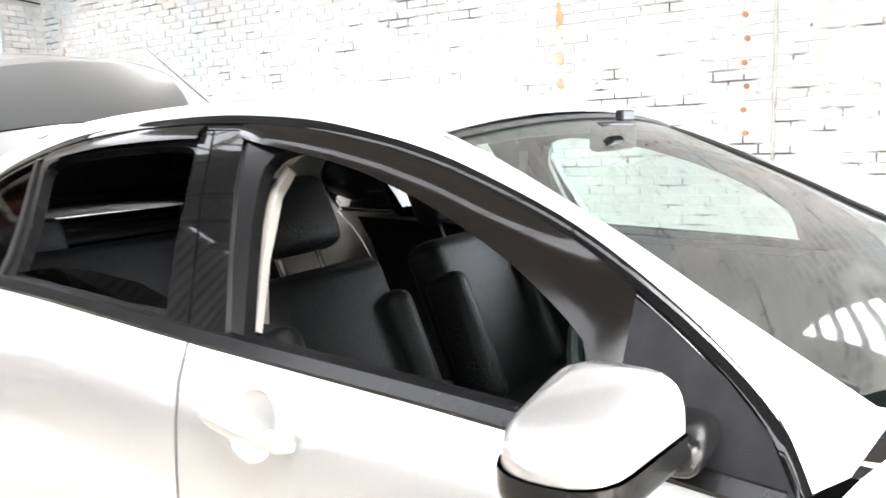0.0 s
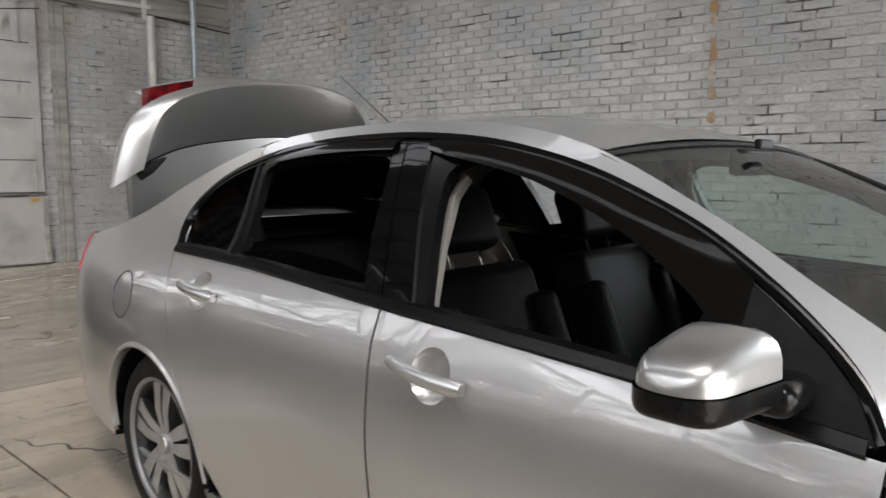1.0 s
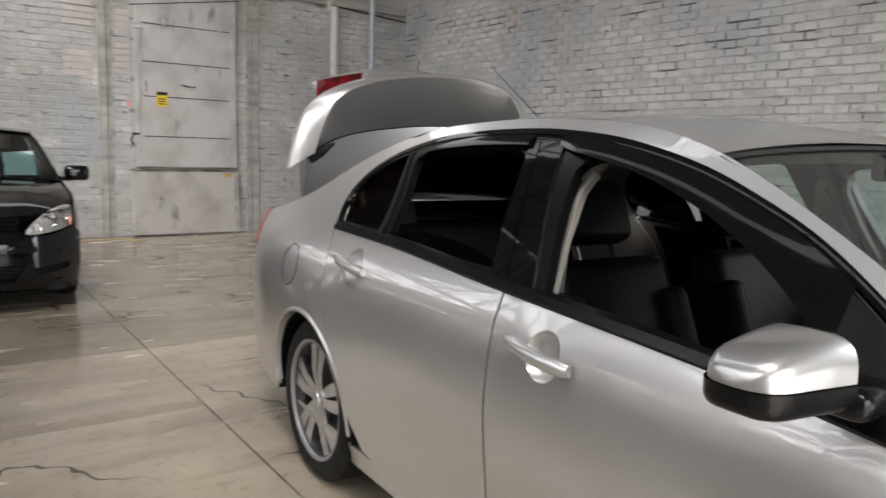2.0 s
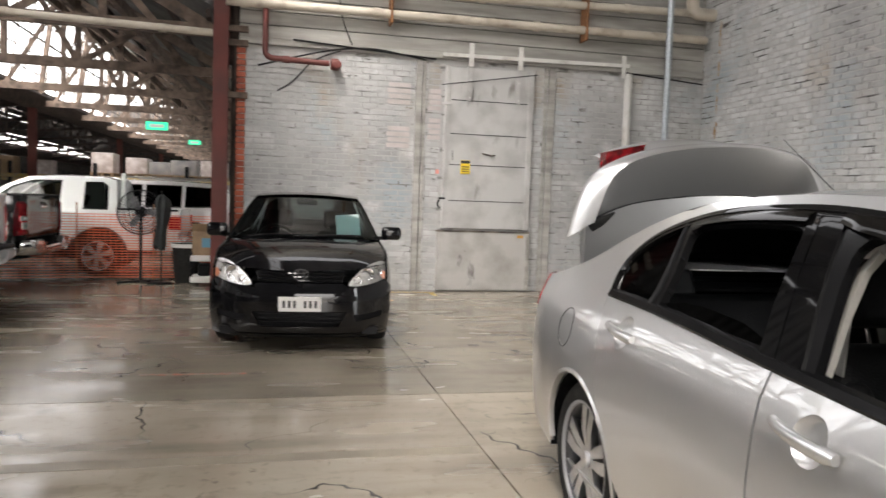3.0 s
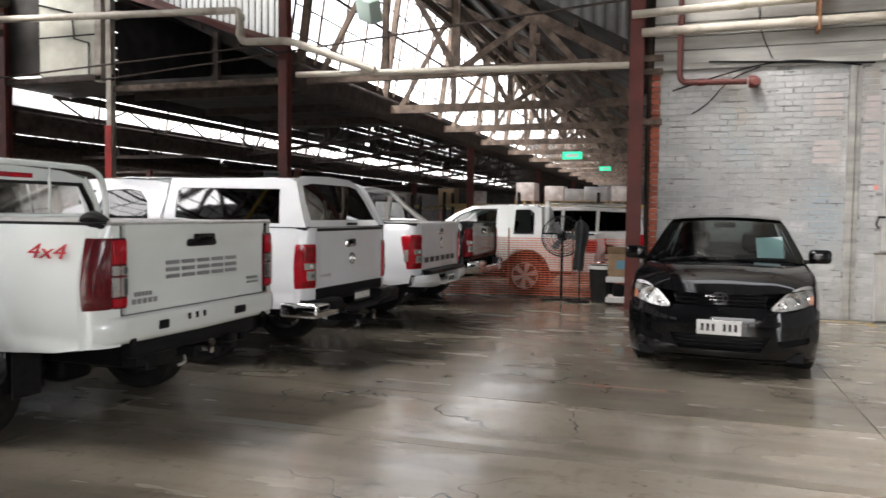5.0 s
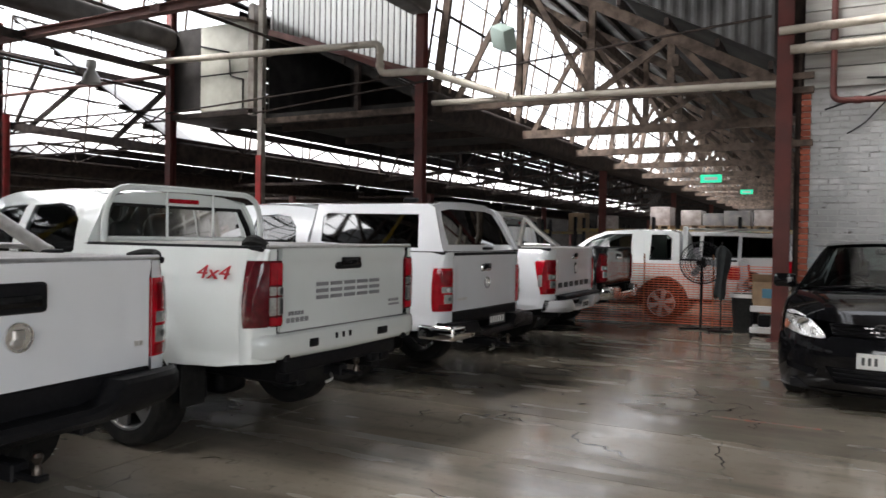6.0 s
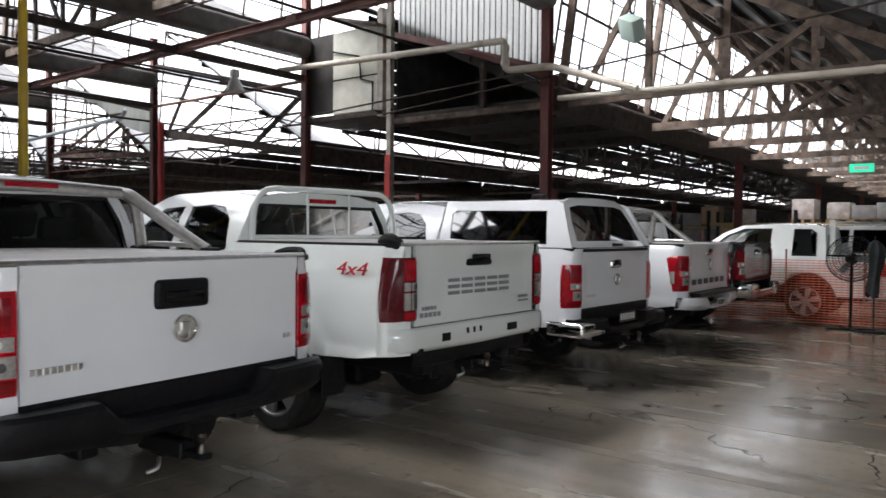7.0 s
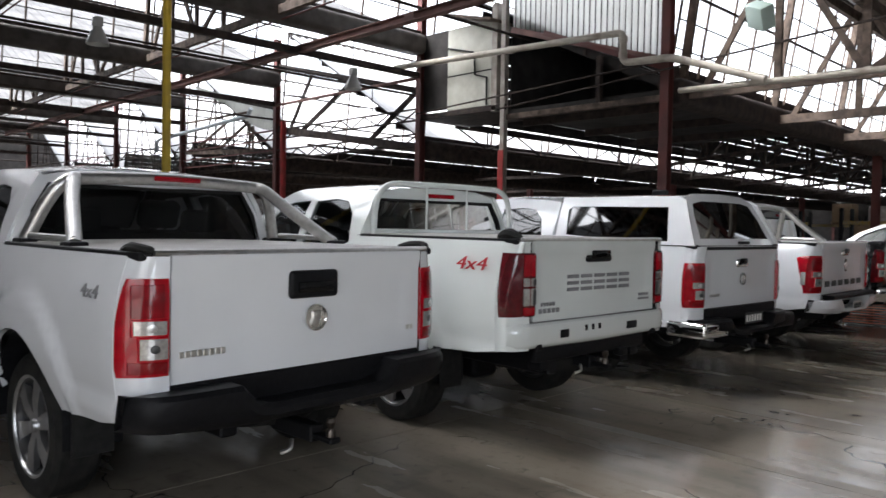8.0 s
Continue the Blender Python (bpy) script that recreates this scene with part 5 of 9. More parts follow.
_sec = curve1([(0.18, 0.89), (0.3, 0.925), (0.5, 0.947), (0.68, 0.952), (0.78, 0.946), (0.86, 0.934), (0.92, 0.919), (0.96, 0.904), (1.0, 0.885), (1.06, 0.850), (1.2, 0.768), (1.35, 0.680), (1.42, 0.635), (1.50, 0.56)])


def car_y(x, z):
    flare = 0.018 * math.exp(-((x + 0.02) / 0.33) ** 2) * math.exp(-((z - 0.62) / 0.22) ** 2) + 0.018 * math.exp(-((x - 2.78) / 0.33) ** 2) * math.exp(-((z - 0.62) / 0.22) ** 2)
    hip = 0.003 * math.exp(-((z - 0.90) / 0.03) ** 2)  # shoulder crease
    scoop = -0.014 * math.exp(-((z - 0.45) / 0.14) ** 2) * min(1, max(0, (x - 0.4) / 0.3)) * min(1, max(0, (2.3 - x) / 0.3))
    return _sec(z) - _plan(x) + flare + hip + scoop


def car_side(s, off=0.0):
    return lambda u, v: Vector((u, s * (car_y(u, v) + off), v))


ARCH_R = arc(-0.02, 0.335, 0.372, 175, 2, 22)
DOOR_EDGE = [(0.345, 0.43), (0.27, 0.59), (0.20, 0.72), (0.145, 0.86), (0.09, 0.98), (0.045, 1.052)]
belt = curve1([(0.0, 1.055), (0.45, 1.045), (1.2, 1.006), (1.9, 0.972), (2.3, 0.938)])
DLO_TOP = [p[:2] for p in smooth_path([(0.064, 1.066, 0), (0.038, 1.112, 0), (0.026, 1.165, 0), (0.040, 1.215, 0), (0.085, 1.264, 0), (0.150, 1.308, 0), (0.235, 1.346, 0), (0.345, 1.380, 0), (0.485, 1.410, 0), (0.65, 1.429, 0), (0.84, 1.438, 0), (1.05, 1.438, 0), (1.29, 1.420, 0), (1.48, 1.388, 0), (1.65, 1.346, 0), (1.805, 1.292, 0), (1.94, 1.236, 0), (2.057, 1.172, 0), (2.16, 1.104, 0), (2.24, 1.035, 0), (2.282, 0.965, 0)], 4)]
ROOF_EDGE = [p[:2] for p in smooth_path([(-0.80, 1.055, 0), (-0.55, 1.105, 0), (-0.316, 1.178, 0), (-0.1, 1.278, 0), (0.128, 1.368, 0), (0.4, 1.440, 0), (0.75, 1.470, 0), (1.1, 1.470, 0), (1.4, 1.446, 0), (1.68, 1.376, 0), (1.98, 1.245, 0), (2.18, 1.142, 0), (2.34, 1.06, 0)], 4)]
for s in (-1, 1):
    sd = car_side(s)
    quarter = [(-1.02, 0.52), (-0.98, 0.32), (-0.40, 0.27)] + ARCH_R[1:-1] + [(0.352, 0.40)] + DOOR_EDGE + [p for p in DLO_TOP if p[0] < 0.305] + [(0.315, 1.374), (0.315, 1.414)] + [p for p in ROOF_EDGE if p[0] < 0.30][::-1] + [(-0.93, 1.045), (-1.0, 1.03), (-0.93, 0.96), (-0.90, 0.90), (-0.96, 0.86), (-1.02, 0.855)]
    part("rear_quarter_panel", sheet(quarter, sd, step=0.05, thick=0.012), M_SILVER, CAR)
    rail = [(0.318, 1.375)] + [p for p in DLO_TOP if p[0] > 0.325] + [(2.32, 0.99), (2.36, 1.06)] + [p for p in ROOF_EDGE if p[0] > 0.33][::-1] + [(0.318, 1.417)]
    part("roof_rail", sheet(rail, sd, step=0.04, thick=0.012), M_SILVER, CAR)
    e = 0.004
    rear_door = [(0.36 + e, 0.40), (0.46, 0.30), (0.60, 0.262)] + [(1.205 - e, 0.255), (1.21 - e, 0.6), (1.205 - e, 0.8), (1.195 - e, 0.93)] + [(x, belt(x)) for x in (1.19 - e, 0.9, 0.6, 0.3, 0.05 + e)] + [(x + e, z) for x, z in DOOR_EDGE[::-1][1:]]
    rd = part("rear_door", sheet(rear_door, sd, [arc(0.34, 0.946, 0.061, 0, 360, 24)[:-1]], step=0.05, thick=0.012), M_SILVER, CAR)
    front_door = [(1.205 + e, 0.255), (2.15, 0.255), (2.23, 0.45), (2.27, 0.7), (2.285, 0.94)] + [(x, belt(x)) for x in (2.28, 1.9, 1.5, 1.19 + e)] + [(1.195 + e, 0.93), (1.205 + e, 0.8), (1.21 + e, 0.6)]
    fd = part("front_door", sheet(front_door, sd, [arc(1.408, 0.889, 0.061, 0, 360, 24)[:-1]], step=0.05, thick=0.012), M_SILVER, CAR)
    fender = [(2.16, 0.255), (2.40, 0.27)] + arc(2.78, 0.335, 0.372, 178, 2, 18) + [(3.30, 0.30), (3.55, 0.50), (3.58, 0.75), (3.3, 0.90), (2.9, 1.0), (2.5, 1.065), (2.40, 1.06), (2.33, 0.99), (2.292, 0.94), (2.277, 0.7), (2.238, 0.45)]
    part("front_fender", sheet(fender, sd, step=0.06, thick=0.012), M_SILVER, CAR)
    part("sill", sheet([(-0.38, 0.262), (0.4, 0.262), (0.6, 0.25), (2.38, 0.25), (2.36, 0.17), (0.3, 0.17)], lambda u, v, s=s: Vector((u, s * (car_y(u, 0.25) - 0.02 - (0.25 - v) * 0.3), v)), step=0.08, thick=0.01), M_SILVER, CAR)
    # window trims
    bw = []
    for x in [0.06 + 2.2 * i / 30 for i in range(31)]:
        bw.append([(x, s * (car_y(x, belt(x) + dz) + off), belt(x) + dz) for dz, off in ((-0.004, 0.004), (0.004, 0.011), (0.024, 0.010), (0.030, -0.01))])
    part("belt_moulding", loft(bw), M_SATINBLACK, CAR)
    tr = []
    for i, (x, z) in enumerate(DLO_TOP):
        a, b = DLO_TOP[max(i - 1, 0)], DLO_TOP[min(i + 1, len(DLO_TOP) - 1)]
        n = Vector((b[1] - a[1], -(b[0] - a[0]))).normalized()  # inward from the edge
        tr.append([(x + n[0] * d, s * (car_y(x + n[0] * d, z + n[1] * d) + o), z + n[1] * d) for d, o in ((-0.004, 0.003), (0.003, 0.008), (0.012, 0.008), (0.017, 0.001), (0.020, 0.004), (0.027, 0.003), (0.033, -0.012))])
    part("window_surround", loft(tr), M_GLOSSBLACK, CAR, sharp=60)
    # door frames round the openings, with rounded corners
    inset = [(x + 0.010 * (0 if 0.3 < x < 2.1 else 1), z - 0.014) for x, z in DLO_TOP]
    open_r = [(0.470, 1.062), (0.452, 1.15), (0.425, 1.235), (0.392, 1.318), (0.394, 1.338), (0.415, 1.349), (0.48, 1.361), (0.64, 1.374), (0.85, 1.379), (0.955, 1.376), (0.985, 1.366), (1.000, 1.345), (1.010, 1.30), (1.050, 1.18), (1.098, 1.05)]
    frame_r = [(0.418, 1.052), (0.424, 1.12), (0.405, 1.20), (0.352, 1.335), (0.345, 1.362)] + [p for p in inset if 0.36 < p[0] < 0.985] + [(0.992, 1.42), (1.06, 1.18), (1.118, 1.024)]
    part("window_frame", sheet(frame_r, car_side(s, -0.004), [open_r], step=0.03, thick=0.03), M_SATINBLACK, rd)
    open_f = [(1.334, 1.020), (1.282, 1.14), (1.248, 1.23), (1.230, 1.30), (1.232, 1.330), (1.248, 1.350), (1.275, 1.362), (1.32, 1.368), (1.44, 1.358), (1.60, 1.318), (1.76, 1.262), (1.88, 1.205), (1.97, 1.15), (2.01, 1.11), (2.032, 0.985)]
    frame_f = [(1.292, 1.012), (1.21, 1.18), (1.145, 1.37), (1.132, 1.42)] + [p for p in inset if 1.14 < p[0] < 2.03] + [(2.06, 1.13), (2.075, 0.975)]
    part("window_frame", sheet(frame_f, car_side(s, -0.004), [open_f], step=0.03, thick=0.03), M_SATINBLACK, fd)
    # B-pillar covers, two glossy strips, and the quarter divider
    for q, dr in (([(1.112, 1.022), (1.184, 1.018), (1.136, 1.126), (1.082, 1.25), (1.031, 1.408), (0.990, 1.408), (1.004, 1.35), (1.050, 1.17)], rd), ([(1.190, 1.018), (1.296, 1.014), (1.210, 1.19), (1.170, 1.29), (1.136, 1.406), (1.038, 1.408), (1.088, 1.25), (1.142, 1.126)], fd)):
        part("pillar_cover", sheet(q, car_side(s, 0.004), step=0.04, thick=0.02), M_GLOSSBLACK, dr)
    part("window_divider", sheet([(0.392, 1.055), (0.414, 1.054), (0.420, 1.12), (0.401, 1.20), (0.348, 1.34), (0.342, 1.372), (0.325, 1.366), (0.380, 1.20), (0.396, 1.12)], car_side(s, 0.003), step=0.03, thick=0.02), M_TRIM, rd)
    part("quarter_glass", sheet([(0.075, 1.07), (0.055, 1.12), (0.046, 1.165), (0.058, 1.21), (0.10, 1.256), (0.165, 1.298), (0.25, 1.336), (0.33, 1.36), (0.385, 1.20), (0.40, 1.12), (0.396, 1.056)], car_side(s, -0.010), step=0.05), M_SIDETINT, CAR)
    # rear windows wound down, their top edges showing
    part("rear_door_glass", sheet([(0.45, 1.05), (1.10, 1.03), (1.08, 1.062), (0.95, 1.088), (0.75, 1.100), (0.6, 1.098), (0.46, 1.078)], car_side(s, -0.02), step=0.06, thick=0.004), M_SIDETINT, rd)
    # smoked weather shields over both windows
    shield_low = curve1([(1.125, 1.394), (1.22, 1.377), (1.33, 1.358), (1.42, 1.341), (1.52, 1.318), (1.60, 1.293), (1.69, 1.262), (1.77, 1.228), (1.84, 1.194), (1.91, 1.152), (1.96, 1.118), (2.0, 1.085)])
    dlo = curve1([p for p in DLO_TOP if p[0] > 0.34])
    sh = []
    for k in range(33):
        t = k / 32
        xl, xu = 1.128 + 0.862 * t, 1.128 + 0.922 * t
        zu, zl = dlo(xu) - 0.012, shield_low(xl)
        sh.append([(xu + (xl - xu) * w, s * (car_y(xu + (xl - xu) * w, zu + (zl - zu) * w) + 0.006 + 0.020 * math.sin(math.pi * 0.5 * min(1, w * 1.7)) * min(1, 8 * t + 0.2, 0.25 + 3.2 * (1 - t))), zu + (zl - zu) * w) for w in (0, 0.12, 0.3, 0.55, 0.8, 0.96, 1.0)])
    for xl, zl, xu, zu in ((2.000, 1.070, 2.050, 1.128), (2.008, 1.045, 2.049, 1.085), (2.013, 1.02, 2.048, 1.045), (2.016, 1.00, 2.047, 1.01)):  # front end turned down behind the mirror
        sh.append([(xu + (xl - xu) * w, s * (car_y(xu + (xl - xu) * w, zu + (zl - zu) * w) + 0.006 + 0.005 * math.sin(math.pi * 0.5 * min(1, w * 1.7))), zu + (zl - zu) * w) for w in (0, 0.12, 0.3, 0.55, 0.8, 0.96, 1.0)])
    part("weather_shield", loft(sh), M_SMOKE, fd, "smoked acrylic weather shield", sharp=70)
    sh = []
    for k in range(21):
        x = 0.40 + 0.60 * k / 20
        zu, zl = dlo(x) - 0.014, dlo(x) - 0.046
        sh.append([(x, s * (car_y(x, zu + (zl - zu) * w) + 0.004 + 0.014 * math.sin(math.pi * 0.5 * min(1, w * 1.6))), zu + (zl - zu) * w) for w in (0, 0.2, 0.5, 0.85, 1.0)])
    part("weather_shield", loft(sh), M_SMOKE, rd, "smoked acrylic weather shield", sharp=70)
    # mirror sail and mirror
    part("mirror_sail", sheet([(2.045, 0.985), (2.270, 0.958), (2.235, 1.02), (2.18, 1.070), (2.08, 1.135), (2.04, 1.155)], car_side(s, 0.006), step=0.05, thick=0.02), M_TRIM, fd)
    mirror = part("door_mirror", box(2.085, 2.185, min(s * 0.87, s * 0.99), max(s * 0.87, s * 0.99), 0.988, 1.042, bevel=0.025, seg=4), M_SATINBLACK, fd, "black door mirror with silver cap")
    caps, base = [], []
    for t in [0.0, 0.03, 0.08, 0.16, 0.3, 0.45, 0.6, 0.72, 0.82, 0.9, 0.95, 0.985, 1.0]:
        end = (1 - max(0.0, (t - 0.72) / 0.28) ** 2.6) ** 0.5 if t < 1 else 0.0
        end = min(end, 0.55 + 0.45 * min(1, t / 0.16))
        y = 0.968 + 0.212 * t
        xr, xf = 2.028 + 0.05 * (1 - end), 2.178 - 0.03 * t - 0.05 * (1 - end)
        zt = 1.127 - 0.034 * max(0.0, (t - 0.3) / 0.7) ** 1.4 - 0.02 * max(0.0, (0.3 - t) / 0.3) ** 2 - 0.03 * (1 - end)
        c, d, h = (xr + xf) / 2, (xf - xr) / 2, zt - 1.056
        caps.append([(c + d * math.copysign(abs(math.cos(w)) ** 0.55, math.cos(w)), s * y, 1.056 + h * abs(math.sin(w)) ** 0.62) for w in [math.pi * i / 14 for i in range(15)]])
        base.append([(c + (d + 0.004) * math.copysign(abs(math.cos(w)) ** 0.45, math.cos(w)), s * (y + 0.003), 1.055 - (0.046 - 0.022 * (1 - end)) * abs(math.sin(w)) ** 0.4) for w in [math.pi * i / 14 for i in range(15)]])
    part("mirror_cap", loft(caps, caps=True), M_SILVER, mirror)
    part("mirror_base", loft(base, caps=True), M_SATINBLACK, mirror)
    part("mirror_glass", box(2.036, 2.042, min(s * 1.0, s * 1.125), max(s * 1.0, s * 1.125), 1.062, 1.098, bevel=0.001), M_CHROME, mirror)
    # handles in their cups
    for hx, hz, door in ((0.215, 0.950, rd), (1.283, 0.893, fd)):
        cy = car_y(hx + 0.13, hz)
        hd = part("door_handle", sheet(arc(hx + 0.125, hz - 0.004, 0.062, 0, 360, 24)[:-1], lambda u, v, s=s, cx=hx + 0.125, cz=hz - 0.004: Vector((u, s * (car_y(u, v) + 0.001 - 0.042 * max(0, 1 - ((u - cx) ** 2 + (v - cz) ** 2) / 0.062 ** 2) ** 0.5), v)), step=0.014), M_SILVER, door)
        rows = []
        for t in [i / 10 for i in range(11)]:
            x = hx + 0.235 * t
            z = hz + 0.012 - 0.022 * t
            o = 0.012 + 0.022 * math.sin(math.pi * t) ** 0.7
            w = 0.015 + 0.004 * t
            if t in (0, 1):
                w *= 0.7
            rows.append([(x, s * (car_y(x, z) + o + a), z + b) for a, b in ((0.012, -w * 0.6), (0.015, 0), (0.012, w * 0.6), (0.004, w), (-0.006, w), (-0.01, 0), (-0.006, -w), (0.004, -w))])
        part("grip", loft(rows, close_u=True, caps=True), M_SILVER, hd)
    # tail lamp wrapping the corner, fuel flap ring on the right
    lamp = sheet([(-0.905, 0.972), (-0.872, 0.90), (-0.950, 0.860), (-1.10, 0.858), (-1.13, 0.95), (-1.09, 1.04), (-0.985, 1.042)], car_side(s, 0.004), step=0.03, thick=0.02)
    part("tail_lamp", lamp, M_LAMPRED, CAR, "red tail lamp")
    wheel(CAR, -0.02, s * 0.915, 0.335, 0.245, 0.22, s, "twin")
    wheel(CAR, 2.78, s * 0.915, 0.335, 0.245, 0.22, s, "twin")
    for ax in (-0.02, 2.78):
        liner = [[(ax + r * math.cos(a), s * y, 0.335 + r * math.sin(a)) for r, y in ((0.38, 0.915), (0.385, 0.80), (0.39, 0.60), (0.2, 0.58))] for a in [math.pi * (i / 16 * 1.1 - 0.05) for i in range(17)]]
        part("wheel_arch_liner", loft(liner), M_TRIM, CAR)
        lip = [[(ax + r * math.cos(a), s * (car_y(ax + r * math.cos(a), 0.335 + r * math.sin(a)) + o), 0.335 + r * math.sin(a)) for r, o in ((0.390, 0.0), (0.380, 0.006), (0.371, 0.004), (0.367, -0.02))] for a in [math.pi * (i / 30 * 1.03 - 0.015) for i in range(31)]]
        part("arch_lip", loft(lip), M_SILVER, CAR)
ring = tube([(-0.23 + 0.085 * math.cos(a), -(car_y(-0.23 + 0.085 * math.cos(a), 0.87 + 0.085 * math.sin(a)) - 0.0012), 0.87 + 0.085 * math.sin(a)) for a in [2 * math.pi * i / 28 for i in range(28)]], 0.003, 5, closed=True)
part("fuel_flap_gap", ring, M_TRIM, CAR)

# roof, windscreen, rear window
roof_edge = curve1([(p[0], p[1]) for p in ROOF_EDGE])


def roof_rows(xs, crown, dz=0.0, n=14):
    rows = []
    for x in xs:
        ze = roof_edge(x)
        h = car_y(x, ze)
        rows.append([(x, h * q, ze + dz + crown * (1 - abs(q) ** 2.2)) for q in [-1 + 2 * i / n for i in range(n + 1)]])
    return rows


part("roof", loft(roof_rows([0.20 + 1.46 * i / 22 for i in range(23)], 0.040)), M_SILVER, CAR)
part("roof_lining", loft(roof_rows([0.22 + 1.42 * i / 10 for i in range(11)], 0.02, -0.04)), M_BEIGE, CAR)
ws = []
for i in range(13):
    t = i / 12
    x = 1.66 + 0.66 * t
    ze = roof_edge(x) if x < 2.3 else 1.085
    h = car_y(x, ze) - 0.004
    ws.append([(x + 0.13 * (1 - q * q) * (0.25 + 0.75 * t), h * q, ze - 0.012 + 0.036 * (1 - abs(q) ** 2.2) * (1 - t) - 0.01 * t - 0.07 * (1 - q * q) * t) for q in [-1 + i2 / 8 for i2 in range(17)]])
part("windscreen", loft(ws), M_SCREEN, CAR, "green-tinted windscreen")
part("screen_edge", tube([Vector(p) + Vector((0, 0, 0.002)) for p in ws[0]], 0.008, 6), M_RUBBER, CAR)
for k in (0, -1):
    part("screen_edge", tube([Vector(r[k]) + Vector((0, 0, 0.003)) for r in ws], 0.009, 6), M_RUBBER, CAR)
rw = []
for i in range(9):
    t = i / 8
    x = 0.20 - 0.86 * t
    ze = roof_edge(x)
    h = car_y(x, ze) - 0.004
    rw.append([(x - 0.12 * (1 - q * q) * t, h * q, ze - 0.01 + 0.035 * (1 - abs(q) ** 2.2) * (1 - 0.4 * t)) for q in [-1 + i2 / 8 for i2 in range(17)]])
part("rear_window", loft(rw), M_DARKTINT, CAR)
# bonnet and nose
bon = []
for i in range(12):
    t = i / 11
    x = 2.42 + 1.16 * t
    ze = 1.062 - 0.06 * t - 0.24 * t ** 3
    h = car_y(x, min(ze, 1.06)) - 0.02
    bon.append([(x + 0.10 * (1 - q * q) * t, h * q, ze + 0.035 * (1 - q * q)) for q in [-1 + i2 / 8 for i2 in range(17)]])
part("bonnet", loft(bon), M_SILVER, CAR)
part("scuttle", loft([[(2.34 + 0.09 * (1 - q * q), 0.86 * q, 1.03 - 0.02 * (1 - q * q)) for q in [-1 + i / 6 for i in range(13)]], [(2.50 + 0.06 * (1 - q * q), 0.84 * q, 1.04) for q in [-1 + i / 6 for i in range(13)]]]), M_TRIM, CAR)
nose = []
for i in range(8):
    t = i / 7
    nose.append([(3.58 + 0.16 * (1 - q * q) - 0.05 * t, 0.77 * q, 0.76 - 0.55 * t) for q in [-1 + i2 / 8 for i2 in range(17)]])
part("front_bumper", loft(nose), M_SILVER, CAR)
# rear bumper
rb = []
for i in range(7):
    z = 0.855 - 0.55 * i / 6
    h = car_y(-1.02, z)
    rb.append([(-1.02 - 0.19 * (1 - abs(q) ** 3.0) + 0.05 * (i / 6) ** 2, h * q, z) for q in [-1 + i2 / 10 for i2 in range(21)]])
part("rear_bumper", loft(rb), M_SILVER, CAR)
# boot: open cavity, lid with spoiler standing up
part("boot_lining", box(-1.05, -0.55, -0.55, 0.55, 0.45, 0.50), M_INTERIOR, CAR)
part("boot_lining", box(-0.62, -0.60, -0.60, 0.60, 0.5, 1.10), M_INTERIOR, CAR)
part("boot_sill", loft([[(-1.10 - 0.08 * (1 - q * q), 0.78 * q, 0.87) for q in [-1 + i / 6 for i in range(13)]], [(-1.02 - 0.08 * (1 - q * q), 0.74 * q, 1.0) for q in [-1 + i / 6 for i in range(13)]], [(-0.97 - 0.08 * (1 - q * q), 0.72 * q, 0.98) for q in [-1 + i / 6 for i in range(13)]]]), M_SILVER, CAR)
LID = part("boot_lid", sheet([(-0.62, 1.10), (0.62, 1.10), (0.64, 1.30), (0.50, 1.50), (-0.50, 1.50), (-0.64, 1.30)], lambda u, v: Vector((-0.835 + 0.10 * (v - 1.10) - 0.02 * (u / 0.6) ** 2, u, v)), step=0.07, thick=0.03), M_SILVER, CAR, "raised silver boot lid with a lip spoiler")
def arch_line(half):
    """A line across the car through points of its left half, mirrored."""
    return smooth_path([(0, -y, z) for y, z in half] + [(0, y, z) for y, z in half[-2::-1]], 4)


outer = arch_line([(0.770, 1.315), (0.728, 1.440), (0.690, 1.538), (0.650, 1.602), (0.600, 1.649), (0.525, 1.690), (0.430, 1.722), (0.290, 1.750), (0.120, 1.764), (0, 1.766)])
inner = arch_line([(0.655, 1.385), (0.630, 1.455), (0.592, 1.547), (0.540, 1.625), (0.490, 1.662), (0.435, 1.688), (0.325, 1.716), (0.215, 1.731), (0.100, 1.738), (0, 1.739)])
under = arch_line([(0.645, 1.380), (0.600, 1.400), (0.540, 1.424), (0.470, 1.448), (0.400, 1.466), (0.320, 1.478), (0.230, 1.486), (0.150, 1.490), (0.070, 1.493), (0, 1.494)])
n_o = len(outer)
LEAN = Matrix.Translation((0, 0, 1.5)) @ pose(0, 0, 0, 4.5, 0, 0) @ Matrix.Translation((0, 0, -1.5))  # the open lid hangs a little askew
rows = []
